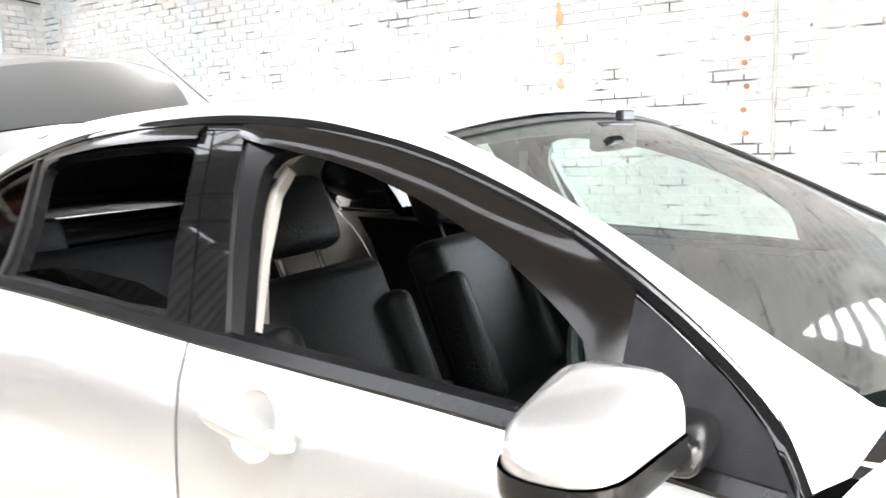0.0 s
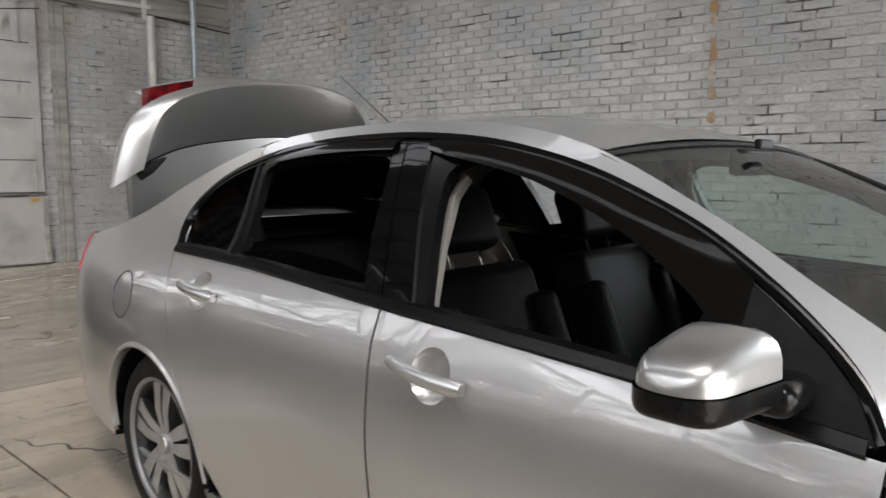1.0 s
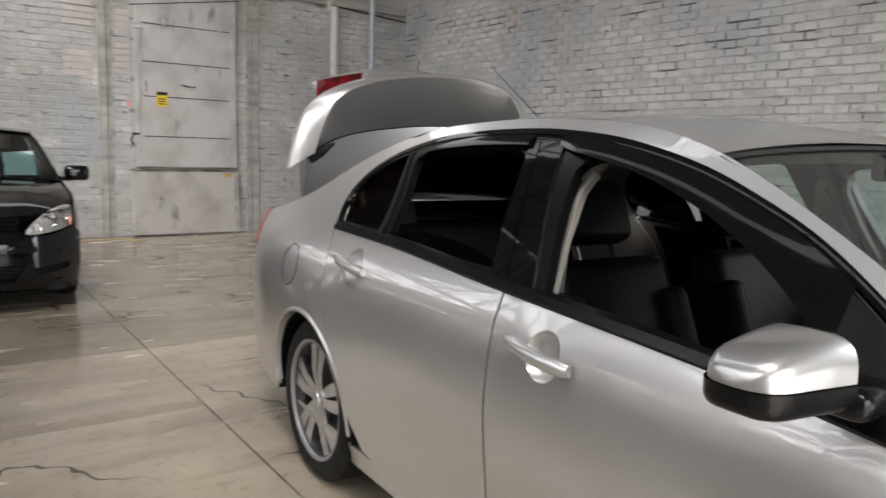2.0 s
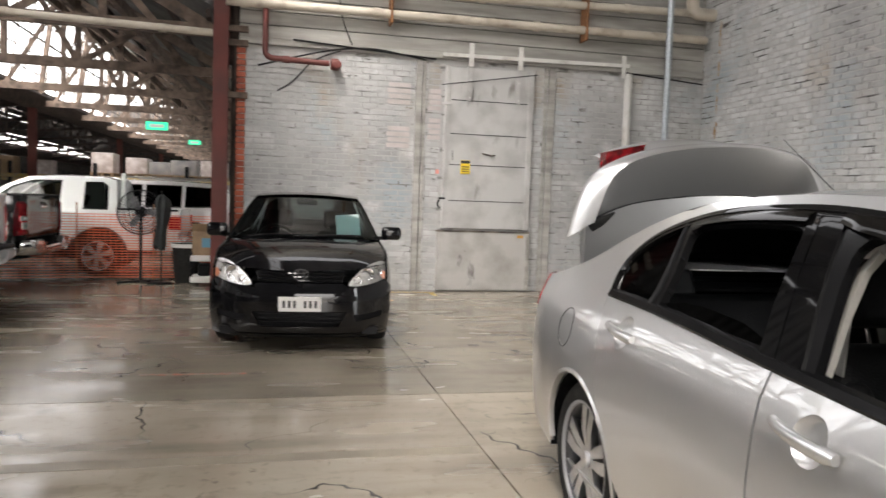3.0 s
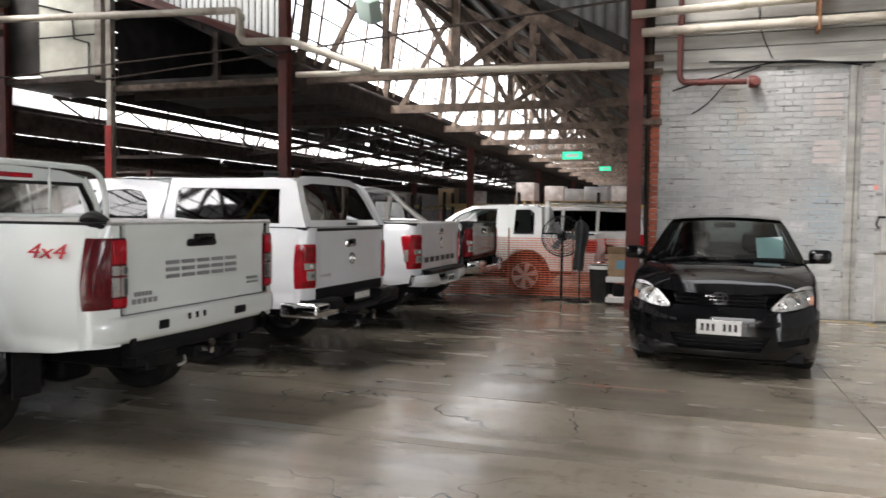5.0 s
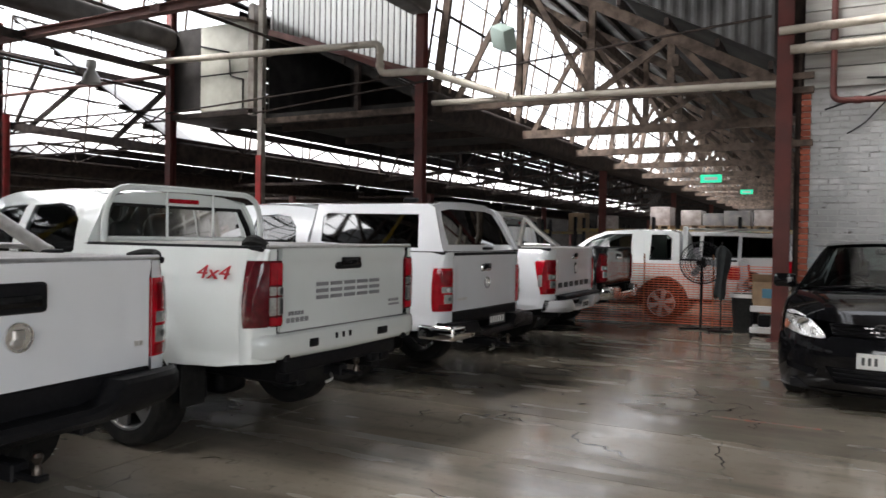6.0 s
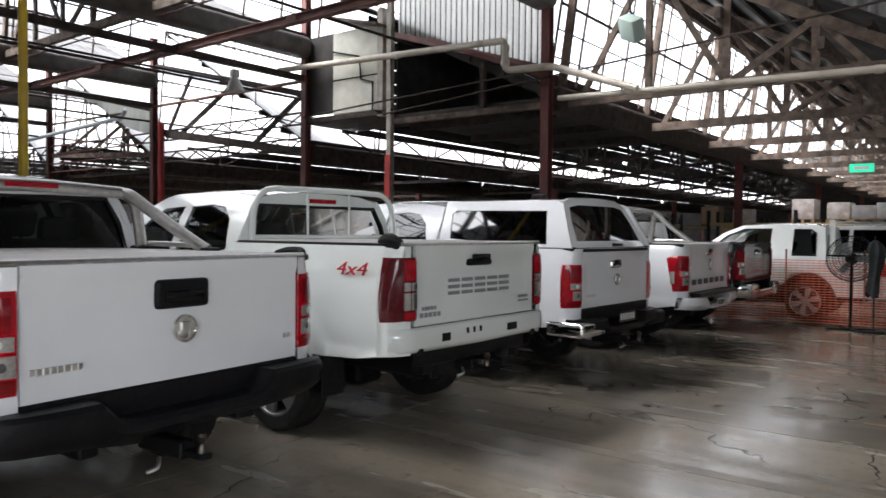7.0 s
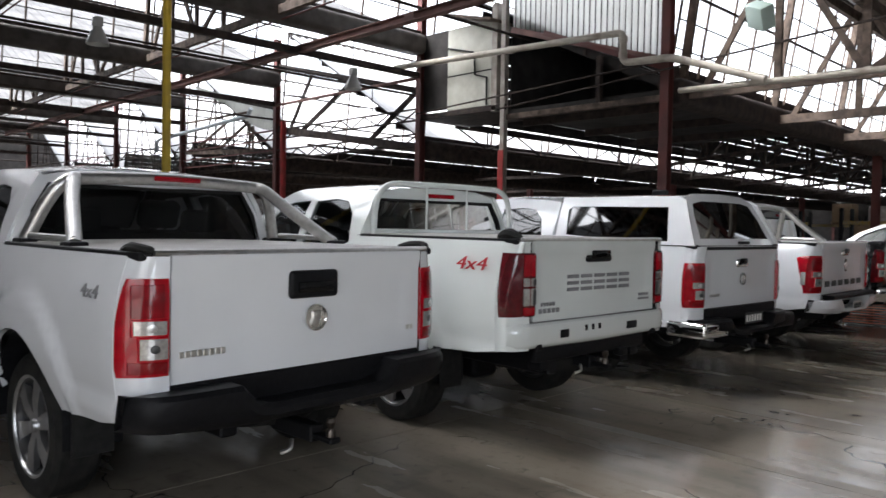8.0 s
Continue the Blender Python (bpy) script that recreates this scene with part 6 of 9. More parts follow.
for i in range(n_o):
    o, c, u = outer[i], inner[i], under[i]
    w = abs(2 * i / (n_o - 1) - 1)
    rows.append([(-0.82, u.y, u.z + 0.006), (-0.795, u.y, u.z - 0.002), (-0.780, u.y, u.z + 0.008), (-0.735, u.y * 0.75 + c.y * 0.25, u.z * 0.75 + c.z * 0.25), (-0.675, u.y * 0.42 + c.y * 0.58, u.z * 0.42 + c.z * 0.58), (-0.612 - 0.04 * w, c.y, c.z - 0.008), (-0.608 - 0.04 * w, c.y, c.z), (-0.625 - 0.035 * w, c.y * 0.8 + o.y * 0.2, c.z * 0.8 + o.z * 0.2 + 0.002), (-0.685 - 0.02 * w, o.y * 0.97 + c.y * 0.03, o.z * 0.95 + c.z * 0.05), (-0.715, o.y, o.z), (-0.76, o.y * 0.995, o.z - 0.004), (-0.83, o.y * 0.97, o.z - 0.02), (-0.84, u.y, u.z + 0.03)])
part("spoiler", moved(loft(rows), LEAN), M_SILVER, LID, sharp=50)
part("spoiler_seam", moved(tube([(-0.800, p.y, p.z - 0.002) for p in under[2:-2]], 0.007, 6), LEAN), M_RUBBER, LID)
back = []
for t in [i / 8 for i in range(9)]:
    back.append([(-0.77 - 0.24 * t - 0.03 * (1 - (y / 0.62) ** 2), y, 1.618 + 0.13 * (1 - (y / 0.66) ** 2) + 0.085 * t - 0.02 * t * t) for y in [-0.50 + 1.00 * i / 16 for i in range(17)]])
part("lid_rear_face", moved(loft(back), LEAN), M_SILVER, LID)
for s in (-1, 1):
    rows = []
    for q in [i / 8 for i in range(9)]:
        y = 0.315 + 0.215 * q
        zt, zb = 1.752 - 0.040 * q - 0.010 * q * q - (0.03 if s > 0 else 0), 1.678 - 0.074 * q - 0.01 * q ** 3
        rows.append([(-0.775 - 0.03 * math.sin(math.pi * w) - 0.03 * w, s * y, zb + (zt - zb) * w) for w in (0, 0.15, 0.35, 0.6, 0.85, 1)] + [(-0.90, s * y, zt), (-0.90, s * y, zb)])
    part("lid_tail_lamp", loft(rows, close_u=True, caps=True), M_LIDLAMP, LID, "red tail lamp on the boot lid", sharp=75)
    part("lid_side", sheet([(-0.84, 1.10), (-0.88, 1.10), (-0.84, 1.50), (-0.80, 1.50)], lambda u, v, s=s: Vector((u, s * 0.622, v)), step=0.08, thick=0.02), M_SILVER, LID)
    part("rubber_stop", moved(tube([(-0.715, s * 0.655, 1.352), (-0.705, s * 0.60, 1.385), (-0.715, s * 0.52, 1.425)], [0.024, 0.026, 0.006], 10), LEAN), M_RUBBER, LID)
    part("hinge_arm", tube(smooth_path([(-0.74, s * 0.52, 0.98), (-0.86, s * 0.52, 1.08), (-0.87, s * 0.52, 1.2)], 4), 0.015, 8), M_TRIM, LID)
part("roof_aerial", tube([(0.30, 0.0, 1.47), (0.27, 0.0, 1.50), (-0.09, 0.0, 1.74)], [0.008, 0.0026, 0.0013], 6), M_TRIM, CAR)
# cabin
part("cabin_floor", box(-0.6, 2.3, -0.80, 0.80, 0.18, 0.24), M_INTERIOR, CAR)
for s in (-1, 1):
    part("door_lining", sheet([(0.35, 0.3), (2.2, 0.3), (2.22, 0.93), (1.2, 0.99), (0.2, 1.03)], lambda u, v, s=s: Vector((u, s * (car_y(u, v) - 0.06), v)), step=0.12), M_INTERIOR, CAR)
    part("pillar_lining", sheet([(1.11, 1.0), (1.24, 1.0), (1.10, 1.40), (0.99, 1.40)], lambda u, v, s=s: Vector((u - 0.0, s * (car_y(u, v) - 0.05), v)), step=0.08, thick=0.015), M_INTERIOR, CAR)
    part("seat_belt", moved(box(-0.016, 0.016, -0.003, 0.003, -0.17, 0.17, bevel=0.002), pose(1.135, s * 0.625, 1.14, 0, 5, 0)), M_BEIGE, CAR)
    part("pillar_trim", sheet([(1.272, 1.02), (1.302, 1.02), (1.258, 1.15), (1.234, 1.27), (1.250, 1.32), (1.232, 1.33), (1.212, 1.28), (1.230, 1.15)], car_side(s, -0.062), step=0.05, thick=0.02), M_BEIGE, CAR)
seat(1.215, -0.37, 0.40, CAR, M_LEATHER, 0.54, 0.60)
seat(1.215, 0.37, 0.40, CAR, M_LEATHER, 0.54, 0.60)
bench = part("rear_seat", box(-0.05, 0.45, -0.66, 0.66, 0.34, 0.52, bevel=0.06, seg=3), M_LEATHER, CAR)
part("rear_backrest", moved(box(-0.08, 0.08, -0.64, 0.64, 0, 0.55, bevel=0.05, seg=3), pose(-0.10, 0, 0.50, 0, -22, 0)), M_LEATHER, bench)
for y in (-0.4, 0.4):
    part("headrest", moved(box(-0.05, 0.05, y - 0.13, y + 0.13, 0.52, 0.68, bevel=0.04, seg=3), pose(-0.10, 0, 0.50, 0, -22, 0)), M_LEATHER, bench)
part("rear_deck", box(-0.90, -0.54, -0.68, 0.68, 1.035, 1.072, bevel=0.008), M_TRIM, CAR)
part("parcel_shelf", box(-0.535, -0.28, -0.62, 0.62, 1.03, 1.05, bevel=0.005), M_INTERIOR, CAR)
part("dashboard", loft([[(1.98, y, 0.62), (1.96, y, 0.88), (2.02, y, 0.955), (2.15, y, 0.985), (2.36, y, 1.0), (2.36, y, 0.5)] for y in (-0.78, -0.4, 0, 0.4, 0.78)]), M_INTERIOR, CAR)
part("centre_console", box(0.9, 1.75, -0.11, 0.11, 0.24, 0.56, bevel=0.03, seg=2), M_INTERIOR, CAR)
wheel_m = pose(1.88, -0.37, 0.85, 0, 65, 0)
st = part("steering_wheel", moved(tube([(0.18 * math.cos(a), 0.18 * math.sin(a), 0) for a in [2 * math.pi * i / 32 for i in range(32)]], 0.016, 8, closed=True), wheel_m), M_LEATHER, CAR)
part("steering_boss", moved(box(-0.08, 0.08, -0.07, 0.07, -0.03, 0.02, bevel=0.02, seg=2), wheel_m), M_INTERIOR, st)
for a in (0, 120, 240):
    part("steering_spoke", moved(box(0.05, 0.18, -0.018, 0.018, -0.012, 0.008, bevel=0.004), wheel_m @ pose(0, 0, 0, 0, 0, a)), M_STEEL, st)
part("interior_mirror", moved(box(-0.02, 0.02, -0.12, 0.12, -0.035, 0.035, bevel=0.015, seg=2), pose(1.72, 0, 1.36)), M_TRIM, CAR)
part("toll_tag", box(1.76, 1.78, -0.10, -0.02, 1.395, 1.42, bevel=0.004), M_TRIM, CAR)


# ---- utes ----
M_LININGGREY = material("grey_headlining", (0.16, 0.155, 0.15), 0.9, 0, (0.13, 0.125, 0.12), 40, 3)
M_TONNEAU = material("grey_vinyl", (0.42, 0.41, 0.40), 0.55, 0, (0.34, 0.33, 0.32), 4, 6, bump=0.2, bump_scale=120)
_usec = curve1([(0.45, 0.825), (0.56, 0.875), (0.70, 0.911), (0.85, 0.928), (1.0, 0.926), (1.12, 0.911), (1.22, 0.886), (1.30, 0.860), (1.45, 0.805), (1.60, 0.735), (1.72, 0.665), (1.80, 0.60)])


def ute_y(x, z):
    f = sum(0.028 * math.exp(-((x - a) / 0.42) ** 2) * math.exp(-((z - 0.78) / 0.20) ** 2) for a in (1.18, 4.28))
    for a in (1.18, 4.28):
        r = math.hypot(x - a, z - 0.42)
        k = min(1.0, max(0.0, (0.69 - r) / 0.07))
        f += 0.024 * k * k * (3 - 2 * k)
    if x < 0.62:
        k = min(1.0, max(0.0, (0.69 - z) / 0.035))
        f += 0.020 * k * k * (3 - 2 * k) * min(1, (0.62 - x) / 0.08)
    return _usec(z) + f - 0.012 * max(0, 1 - x / 0.25) ** 2 - 0.10 * max(0, (x - 4.2) / 1.0) ** 2


def letters(name, body, size, m, mat, parent, extrude=0.003, shear=0.0):
    cu = bpy.data.curves.new(name, "FONT")
    cu.body, cu.size, cu.extrude, cu.shear, cu.align_x, cu.align_y = body, size, extrude, shear, "CENTER", "CENTER"
    ob = new(name, cu)
    bpy.context.view_layer.update()
    me = bpy.data.meshes.new_from_object(ob)
    bpy.data.objects.remove(ob)
    me.materials.append(mat)
    o = new(name, me)
    o.parent = parent
    o.matrix_basis = m
    return o


REAR = Matrix(((0, 0, -1, 0), (-1, 0, 0, 0), (0, 1, 0, 0), (0, 0, 0, 1)))  # x right, y up on a face that looks to -x
LEFT = Matrix(((-1, 0, 0, 0), (0, 0, 1, 0), (0, 1, 0, 0), (0, 0, 0, 1)))  # the same on a face that looks to +y


def bars(parent, name, x, y0, y1, z0, z1, n, mat, gap=0.25):
    """Plain upright blocks in place of lettering on a tailgate, from y0 (left) to y1."""
    w = (y1 - y0) / n
    for i in range(n):
        a, b = y0 + w * i, y0 + w * (i + 1 - gap)
        part(name, box(x - 0.005, x, min(a, b), max(a, b), z0, z1, bevel=0.0015), mat, parent)


def swept(y):
    """How far the tail curves forward towards its corners."""
    return 2.4 * max(0.0, abs(y) - 0.735) ** 2


def corner_strip(s, z0, z1, off, y_in=0.74, wrap=0.125, n=8):
    """The rounded rear corner of the tub between two heights."""
    rows = []
    for j in range(7):
        z = z0 + (z1 - z0) * j / 6
        h = ute_y(0.1, z)
        prof = [(0.0, y_in), (0.0, y_in + 0.05), (0.002, h - 0.07), (0.007, h - 0.042), (0.018, h - 0.018), (0.036, h - 0.004), (wrap, h)]
        rows.append([(min(wrap, x + swept(y)) - off * (1 - k / 6), s * (y + off * k / 6), z) for k, (x, y) in enumerate(prof)])
    return loft(rows)


def tail_lamp(u, s, lamp, tall, side=0.035, lens=None):
    """Upright lamp on the tub corner: red shell with lens blocks, or a dark shell that wraps further round the side."""
    z0, z1 = lamp
    h = z1 - z0
    y_in = 0.690 if tall else 0.738
    rows = []
    for j in range(13):
        t = j / 12
        z = z0 + h * t
        yo = ute_y(0.1, z)
        wrap = 0.02 + 0.10 * t if tall else side * (0.55 + 0.45 * t) if side > 0.1 else side
        r = 0.010 * min(1, 8 * min(t, 1 - t) + 0.25)
        prof = [(0.012, y_in), (-r, y_in + 0.008), (-r - 0.004, y_in + 0.06), (-r - 0.002, yo - 0.06), (-r * 0.6 + 0.004, yo - 0.022), (0.018, yo + r * 0.7), (max(wrap, 0.022), yo + r * 0.5), (max(wrap, 0.022) + 0.004, yo - 0.006)]
        rows.append([(x, s * y, z) for x, y in prof])
    lm = part("tail_lamp", loft(rows, caps=False), M_LAMPDARKRED if tall else lens or M_LAMPRED, u, "dark red wraparound tail lamp" if tall else "red tail lamp with clear lenses")

    def block(name, y0, y1, f0, f1, mat, bevel=0.008, out=0.017):
        return part(name, box(-out, -0.004, min(s * y0, s * y1), max(s * y0, s * y1), z0 + h * f0, z0 + h * f1, bevel=bevel, seg=2), mat, lm)
    if tall:
        block("red_lens", 0.70, 0.80, 0.63, 0.97, M_LAMPRED)
        block("red_lens", 0.70, 0.80, 0.02, 0.15, M_LAMPRED)
        for f0, f1, mt in ((0.47, 0.61, M_LAMPCLEAR), (0.17, 0.45, M_LAMPCLEAR)):
            ln = block("lens", 0.70, 0.80, f0, f1, mt, 0.006)
            block("lens_frame", 0.70, 0.725, f0 + 0.02, f1 - 0.02, M_ALLOYDARK, 0.002, 0.019)
        block("lens_divider", 0.695, 0.805, 0.452, 0.468, M_LAMPDARKRED, 0.002, 0.019)
    else:
        def face(y, z):
            """The shell's rear face at this distance from the middle."""
            yo, t = ute_y(0.1, z), (z - z0) / h
            r = 0.010 * min(1, 8 * min(t, 1 - t) + 0.25)
            return curve1([(y_in, 0.012), (y_in + 0.008, -r), (y_in + 0.06, -r - 0.004), (yo - 0.06, -r - 0.002), (yo - 0.022, -r * 0.6 + 0.004), (yo, 0.018)])(y)

        def inlay(name, y0, y1, f0, f1, mat, off):
            """A lens that follows the shell, standing off it by a few millimetres, with turned-in edges."""
            rows = []
            for f, sink in ((f0, 1), (f0 + 0.006, 0), ((2 * f0 + f1) / 3, 0), ((f0 + 2 * f1) / 3, 0), (f1 - 0.006, 0), (f1, 1)):
                z = z0 + h * f
                ys = [y0, y0 + 0.003] + [y0 + (y1 - y0) * k / 6 for k in range(1, 6)] + [y1 - 0.003, y1]
                rows.append([(face(y, z) - (-0.003 if sink or k in (0, 8) else off), s * y, z) for k, y in enumerate(ys)])
            return part(name, loft(rows), mat, lm, sharp=40)
        inlay("red_lens", 0.765, 0.885, 0.60, 0.94, M_LAMPDEEPRED, 0.003)
        inlay("red_lens", 0.752, 0.895, 0.03, 0.155, M_LAMPDEEPRED, 0.003)
        for y0, y1, f0, f1 in ((0.757, 0.880, 0.425, 0.575), (0.752, 0.860, 0.175, 0.395)):
            inlay("lens_frame", y0 - 0.006, y1 + 0.006, f0 - 0.014, f1 + 0.014, M_LAMPRED, 0.004)
            inlay("lens", y0, y1, f0, f1, M_LAMPCLEAR, 0.007)
            ym, zm = (y0 + y1) / 2, z0 + h * (f0 + f1) / 2
            part("bulb", disc((face(ym, zm) - 0.009, s * ym, zm), 0.018, "x", 0.005, 16, bevel=0.002), M_STEEL if f0 > 0.3 else M_ALLOYDARK, lm)
        if side > 0.1:
            yo = ute_y(0.1, z0 + h * 0.4)
            part("side_lens", box(0.03, side * 0.72, min(s * (yo - 0.01), s * (yo + 0.012)), max(s * (yo - 0.01), s * (yo + 0.012)), z0 + h * 0.22, z0 + h * 0.56, bevel=0.006, seg=2), M_LAMPCLEAR, lm)
    return lm


def ute(label, paint, m, tub_top=1.29, lamp=(0.795, 1.20), bumper="black", top="cover", canopy=False, dark=False, group="", lamp_side=0.035, pane=None, lens=None, gate_bottom=0.75, low=0.60):
    u = thing("ute", label, "ute", m, group=group)
    glass_m = pane or (M_DARKTINT if canopy else M_GLASS)
    for s in (-1, 1):
        sd = lambda a, b, s=s: Vector((a, s * ute_y(a, b), b))
        tub = [(0.123, low), (0.30, low - 0.03), (0.70, low - 0.05)] + arc(1.18, 0.42, 0.465, 165, 10, 20) + [(1.70, 0.50), (1.71, tub_top - 0.02), (1.70, tub_top), (0.123, tub_top)]
        part("tub_side", sheet(tub, sd, step=0.042, thick=0.03), paint, u)
        part("tub_corner", corner_strip(s, low, tub_top, 0.0), paint, u)
        part("tub_rail", box(0.03, 1.70, s * (ute_y(0.5, tub_top) - 0.075), s * (ute_y(0.5, tub_top) - 0.002), tub_top - 0.02, tub_top + 0.018, bevel=0.012, seg=2), M_TRIM if not dark else M_TRIM, u)
        lm = tail_lamp(u, s, lamp, tub_top > 1.32, lamp_side, lens)
        for ob in [lm] + list(lm.children_recursive):  # the lamp follows the swept corner
            for v in ob.data.vertices:
                v.co.x += swept(v.co.y) * min(1, max(0, (0.125 - v.co.x) / 0.125))
        # cab
        zb = curve1([(1.6, 1.27), (2.4, 1.235), (3.3, 1.17)])
        low_r = [(1.725, 0.50), (2.52, 0.50), (2.54, 0.9), (2.53, zb(2.53)), (2.1, zb(2.1)), (1.725, zb(1.725))]
        dr = part("rear_door", sheet(low_r, sd, step=0.12, thick=0.02), paint, u)
        low_f = [(2.53, 0.50), (3.42, 0.50), (3.50, 0.8), (3.48, 1.15), (3.3, zb(3.3)), (2.9, zb(2.9)), (2.54, zb(2.54)), (2.55, 0.9)]
        df = part("front_door", sheet(low_f, sd, step=0.12, thick=0.02), paint, u)
        wing = [(3.43, 0.50), (3.80, 0.50)] + arc(4.28, 0.42, 0.46, 172, 8, 14) + [(5.05, 0.55), (5.1, 0.95), (4.6, 1.12), (3.9, 1.17), (3.49, 1.16), (3.51, 0.8)]
        part("front_wing", sheet(wing, sd, step=0.12, thick=0.02), paint, u)
        top_edge = [p[:2] for p in smooth_path([(1.66, 1.70, 0), (2.0, 1.735, 0), (2.5, 1.745, 0), (2.9, 1.715, 0), (3.3, 1.50, 0), (3.75, 1.20, 0)], 4)]
        frame_o = [(1.66, 1.28), (1.8, zb(1.8) + 0.004), (2.4, zb(2.4) + 0.004), (3.3, zb(3.3) + 0.004), (3.5, 1.165)] + top_edge[::-1] + [(1.64, 1.55)]
        win_r = [(1.78, 1.30), (1.80, 1.285), (2.45, 1.262), (2.45, 1.63), (2.15, 1.645), (1.97, 1.62), (1.85, 1.52)]
        win_f = [(2.55, 1.258), (3.40, 1.195), (3.18, 1.40), (2.98, 1.55), (2.84, 1.62), (2.55, 1.635)]
        part("cab_side", sheet(frame_o, sd, [win_r, win_f], step=0.07, thick=0.035), paint, u)
        part("cab_lining", sheet(frame_o, lambda a, b, s=s: Vector((a + 0.02, s * (ute_y(a, b) - 0.045), b - 0.01)), [win_r, win_f], step=0.1), M_INTERIOR, u)
        part("door_lining", sheet([(1.74, 0.52), (3.4, 0.52), (3.45, 1.15), (1.74, 1.25)], lambda a, b, s=s: Vector((a, s * (ute_y(a, b) - 0.05), b)), step=0.2), M_INTERIOR, u)
        for w, d in ((win_r, dr), (win_f, df)):
            part("window", sheet(w, lambda a, b, s=s: Vector((a, s * (ute_y(a, b) - 0.012), b)), step=0.10), glass_m, d)
        for hx, d in ((1.86, dr), (2.66, df)):
            part("door_handle", box(hx, hx + 0.2, s * (ute_y(hx, 1.12) + 0.012), s * (ute_y(hx, 1.12) + 0.04), 1.105, 1.14, bevel=0.012, seg=2), paint, d)
        mr = part("door_mirror", box(3.18, 3.32, s * 1.00, s * 1.18, 1.16, 1.36, bevel=0.03, seg=2), paint, df)
        part("mirror_arm", box(3.2, 3.3, s * 0.86, s * 1.01, 1.17, 1.22, bevel=0.01), M_TRIM, mr)
        for ax in (1.18, 4.28):
            wheel(u, ax, s * 0.895, 0.375, 0.258, 0.24, s, "six")
            lin = [[(ax + r * math.cos(a), s * y, 0.42 + r * math.sin(a)) for r, y in ((0.47, 0.90), (0.48, 0.62), (0.25, 0.60))] for a in [math.pi * (i / 12 * 1.1 - 0.05) for i in range(13)]]
            part("wheel_arch_liner", loft(lin), M_TRIM, u)
        part("mud_flap", box(0.66, 0.672, min(s * 0.68, s * 0.88), max(s * 0.68, s * 0.88), 0.32, 0.60, bevel=0.004), M_RUBBER, u)
        part("side_step", tube([(1.75, s * 0.90, 0.42), (3.7, s * 0.90, 0.42)], 0.035, 8), M_TRIM, u)
    # tailgate, pressed with a raised top lip and a shallow field
    def gate(a, b):
        x = 0.004 + 0.006 * math.sin(3.0 * a) ** 2
        if b > tub_top - 0.045:
            x -= 0.012
        field = min(1, max(0, (0.66 - abs(a)) / 0.05)) * min(1, max(0, (b - gate_bottom - 0.06) / 0.05)) * min(1, max(0, (tub_top - 0.09 - b) / 0.04))
        return Vector((x + 0.010 * field, a, b))
    yg = 0.732 if tub_top < 1.32 else 0.695
    g = part("tailgate", sheet([(-yg, gate_bottom), (yg, gate_bottom), (yg, tub_top + 0.004), (-yg, tub_top + 0.004)], gate, step=0.045, thick=0.06, inward=(1, 0, 0)), paint, u)
    part("tailgate_gap", box(0.03, 0.045, -yg - 0.008, yg + 0.008, gate_bottom - 0.02, tub_top - 0.004), M_RUBBER, u)
    # tub inside
    part("tub_floor", box(0.07, 1.69, -0.78, 0.78, 0.80, 0.83), M_TRIM, u)
    for s in (-1, 1):
        part("tub_liner", box(0.07, 1.69, s * 0.80, s * 0.84, 0.83, tub_top - 0.02), M_TRIM, u)
    part("tub_liner", box(1.66, 1.70, -0.84, 0.84, 0.83, tub_top - 0.01), M_TRIM, u)
    if top == "cover":
        cov = []
        for i in range(9):
            x = 0.02 + 1.62 * i / 8
            cov.append([(x, y, tub_top + 0.018 + 0.012 * (1 - (y / 0.84) ** 2) - (0.012 if i == 0 else 0)) for y in [-0.84 + 1.68 * k / 12 for k in range(13)]])
        part("tub_cover", loft(cov), M_TONNEAU, u, "grey vinyl cover over the tub")
        part("cover_rail", tube([(0.02, -0.80, tub_top + 0.014), (0.02, 0.80, tub_top + 0.014)], 0.014, 8), M_STEEL, u)
    # cab shell: roof, back wall with window, windscreen, bonnet
    edge = curve1([(1.66, 1.70), (2.0, 1.735), (2.5, 1.745), (2.9, 1.715), (3.3, 1.50), (3.75, 1.20)])

    def across(x, ze, crown, n=10, bow=0.0):
        h = ute_y(x, ze)
        return [(x + bow * (1 - q * q), h * q, ze + crown * (1 - abs(q) ** 2.3)) for q in [-1 + 2 * i / n for i in range(n + 1)]]
    part("roof", loft([across(1.66 + 1.26 * i / 12, edge(1.66 + 1.26 * i / 12), 0.05) for i in range(13)]), paint, u)
    part("roof_lining", loft([across(1.70 + 1.2 * i / 6, edge(1.70 + 1.2 * i / 6) - 0.05, 0.04) for i in range(7)]), M_LININGGREY, u)
    part("windscreen", loft([across(2.92 + 0.80 * i / 6, edge(2.92 + 0.80 * i / 6), 0.05 * (1 - i / 6), bow=0.08 * i / 6) for i in range(7)]), pane or M_GLASS, u)
    part("bonnet", loft([across(3.72 + 1.35 * i / 6, 1.17 - 0.10 * (i / 6) ** 2, 0.05, bow=0.10) for i in range(7)]), paint, u)
    part("front_bumper", loft([[(5.08 + 0.14 * (1 - q * q), 0.86 * q, z) for q in [-1 + i / 5 for i in range(11)]] for z in (1.08, 0.9, 0.6, 0.42)]), paint, u)
    bw = [(-0.86, 1.20), (0.86, 1.20), (0.80, 1.45), (0.69, 1.68), (0.45, 1.735), (0, 1.75), (-0.45, 1.735), (-0.69, 1.68), (-0.80, 1.45)]
    back_x = lambda a, b: Vector((1.60 + 0.12 * (b - 1.2) + 0.02 * (a / 0.8) ** 2, a, b))
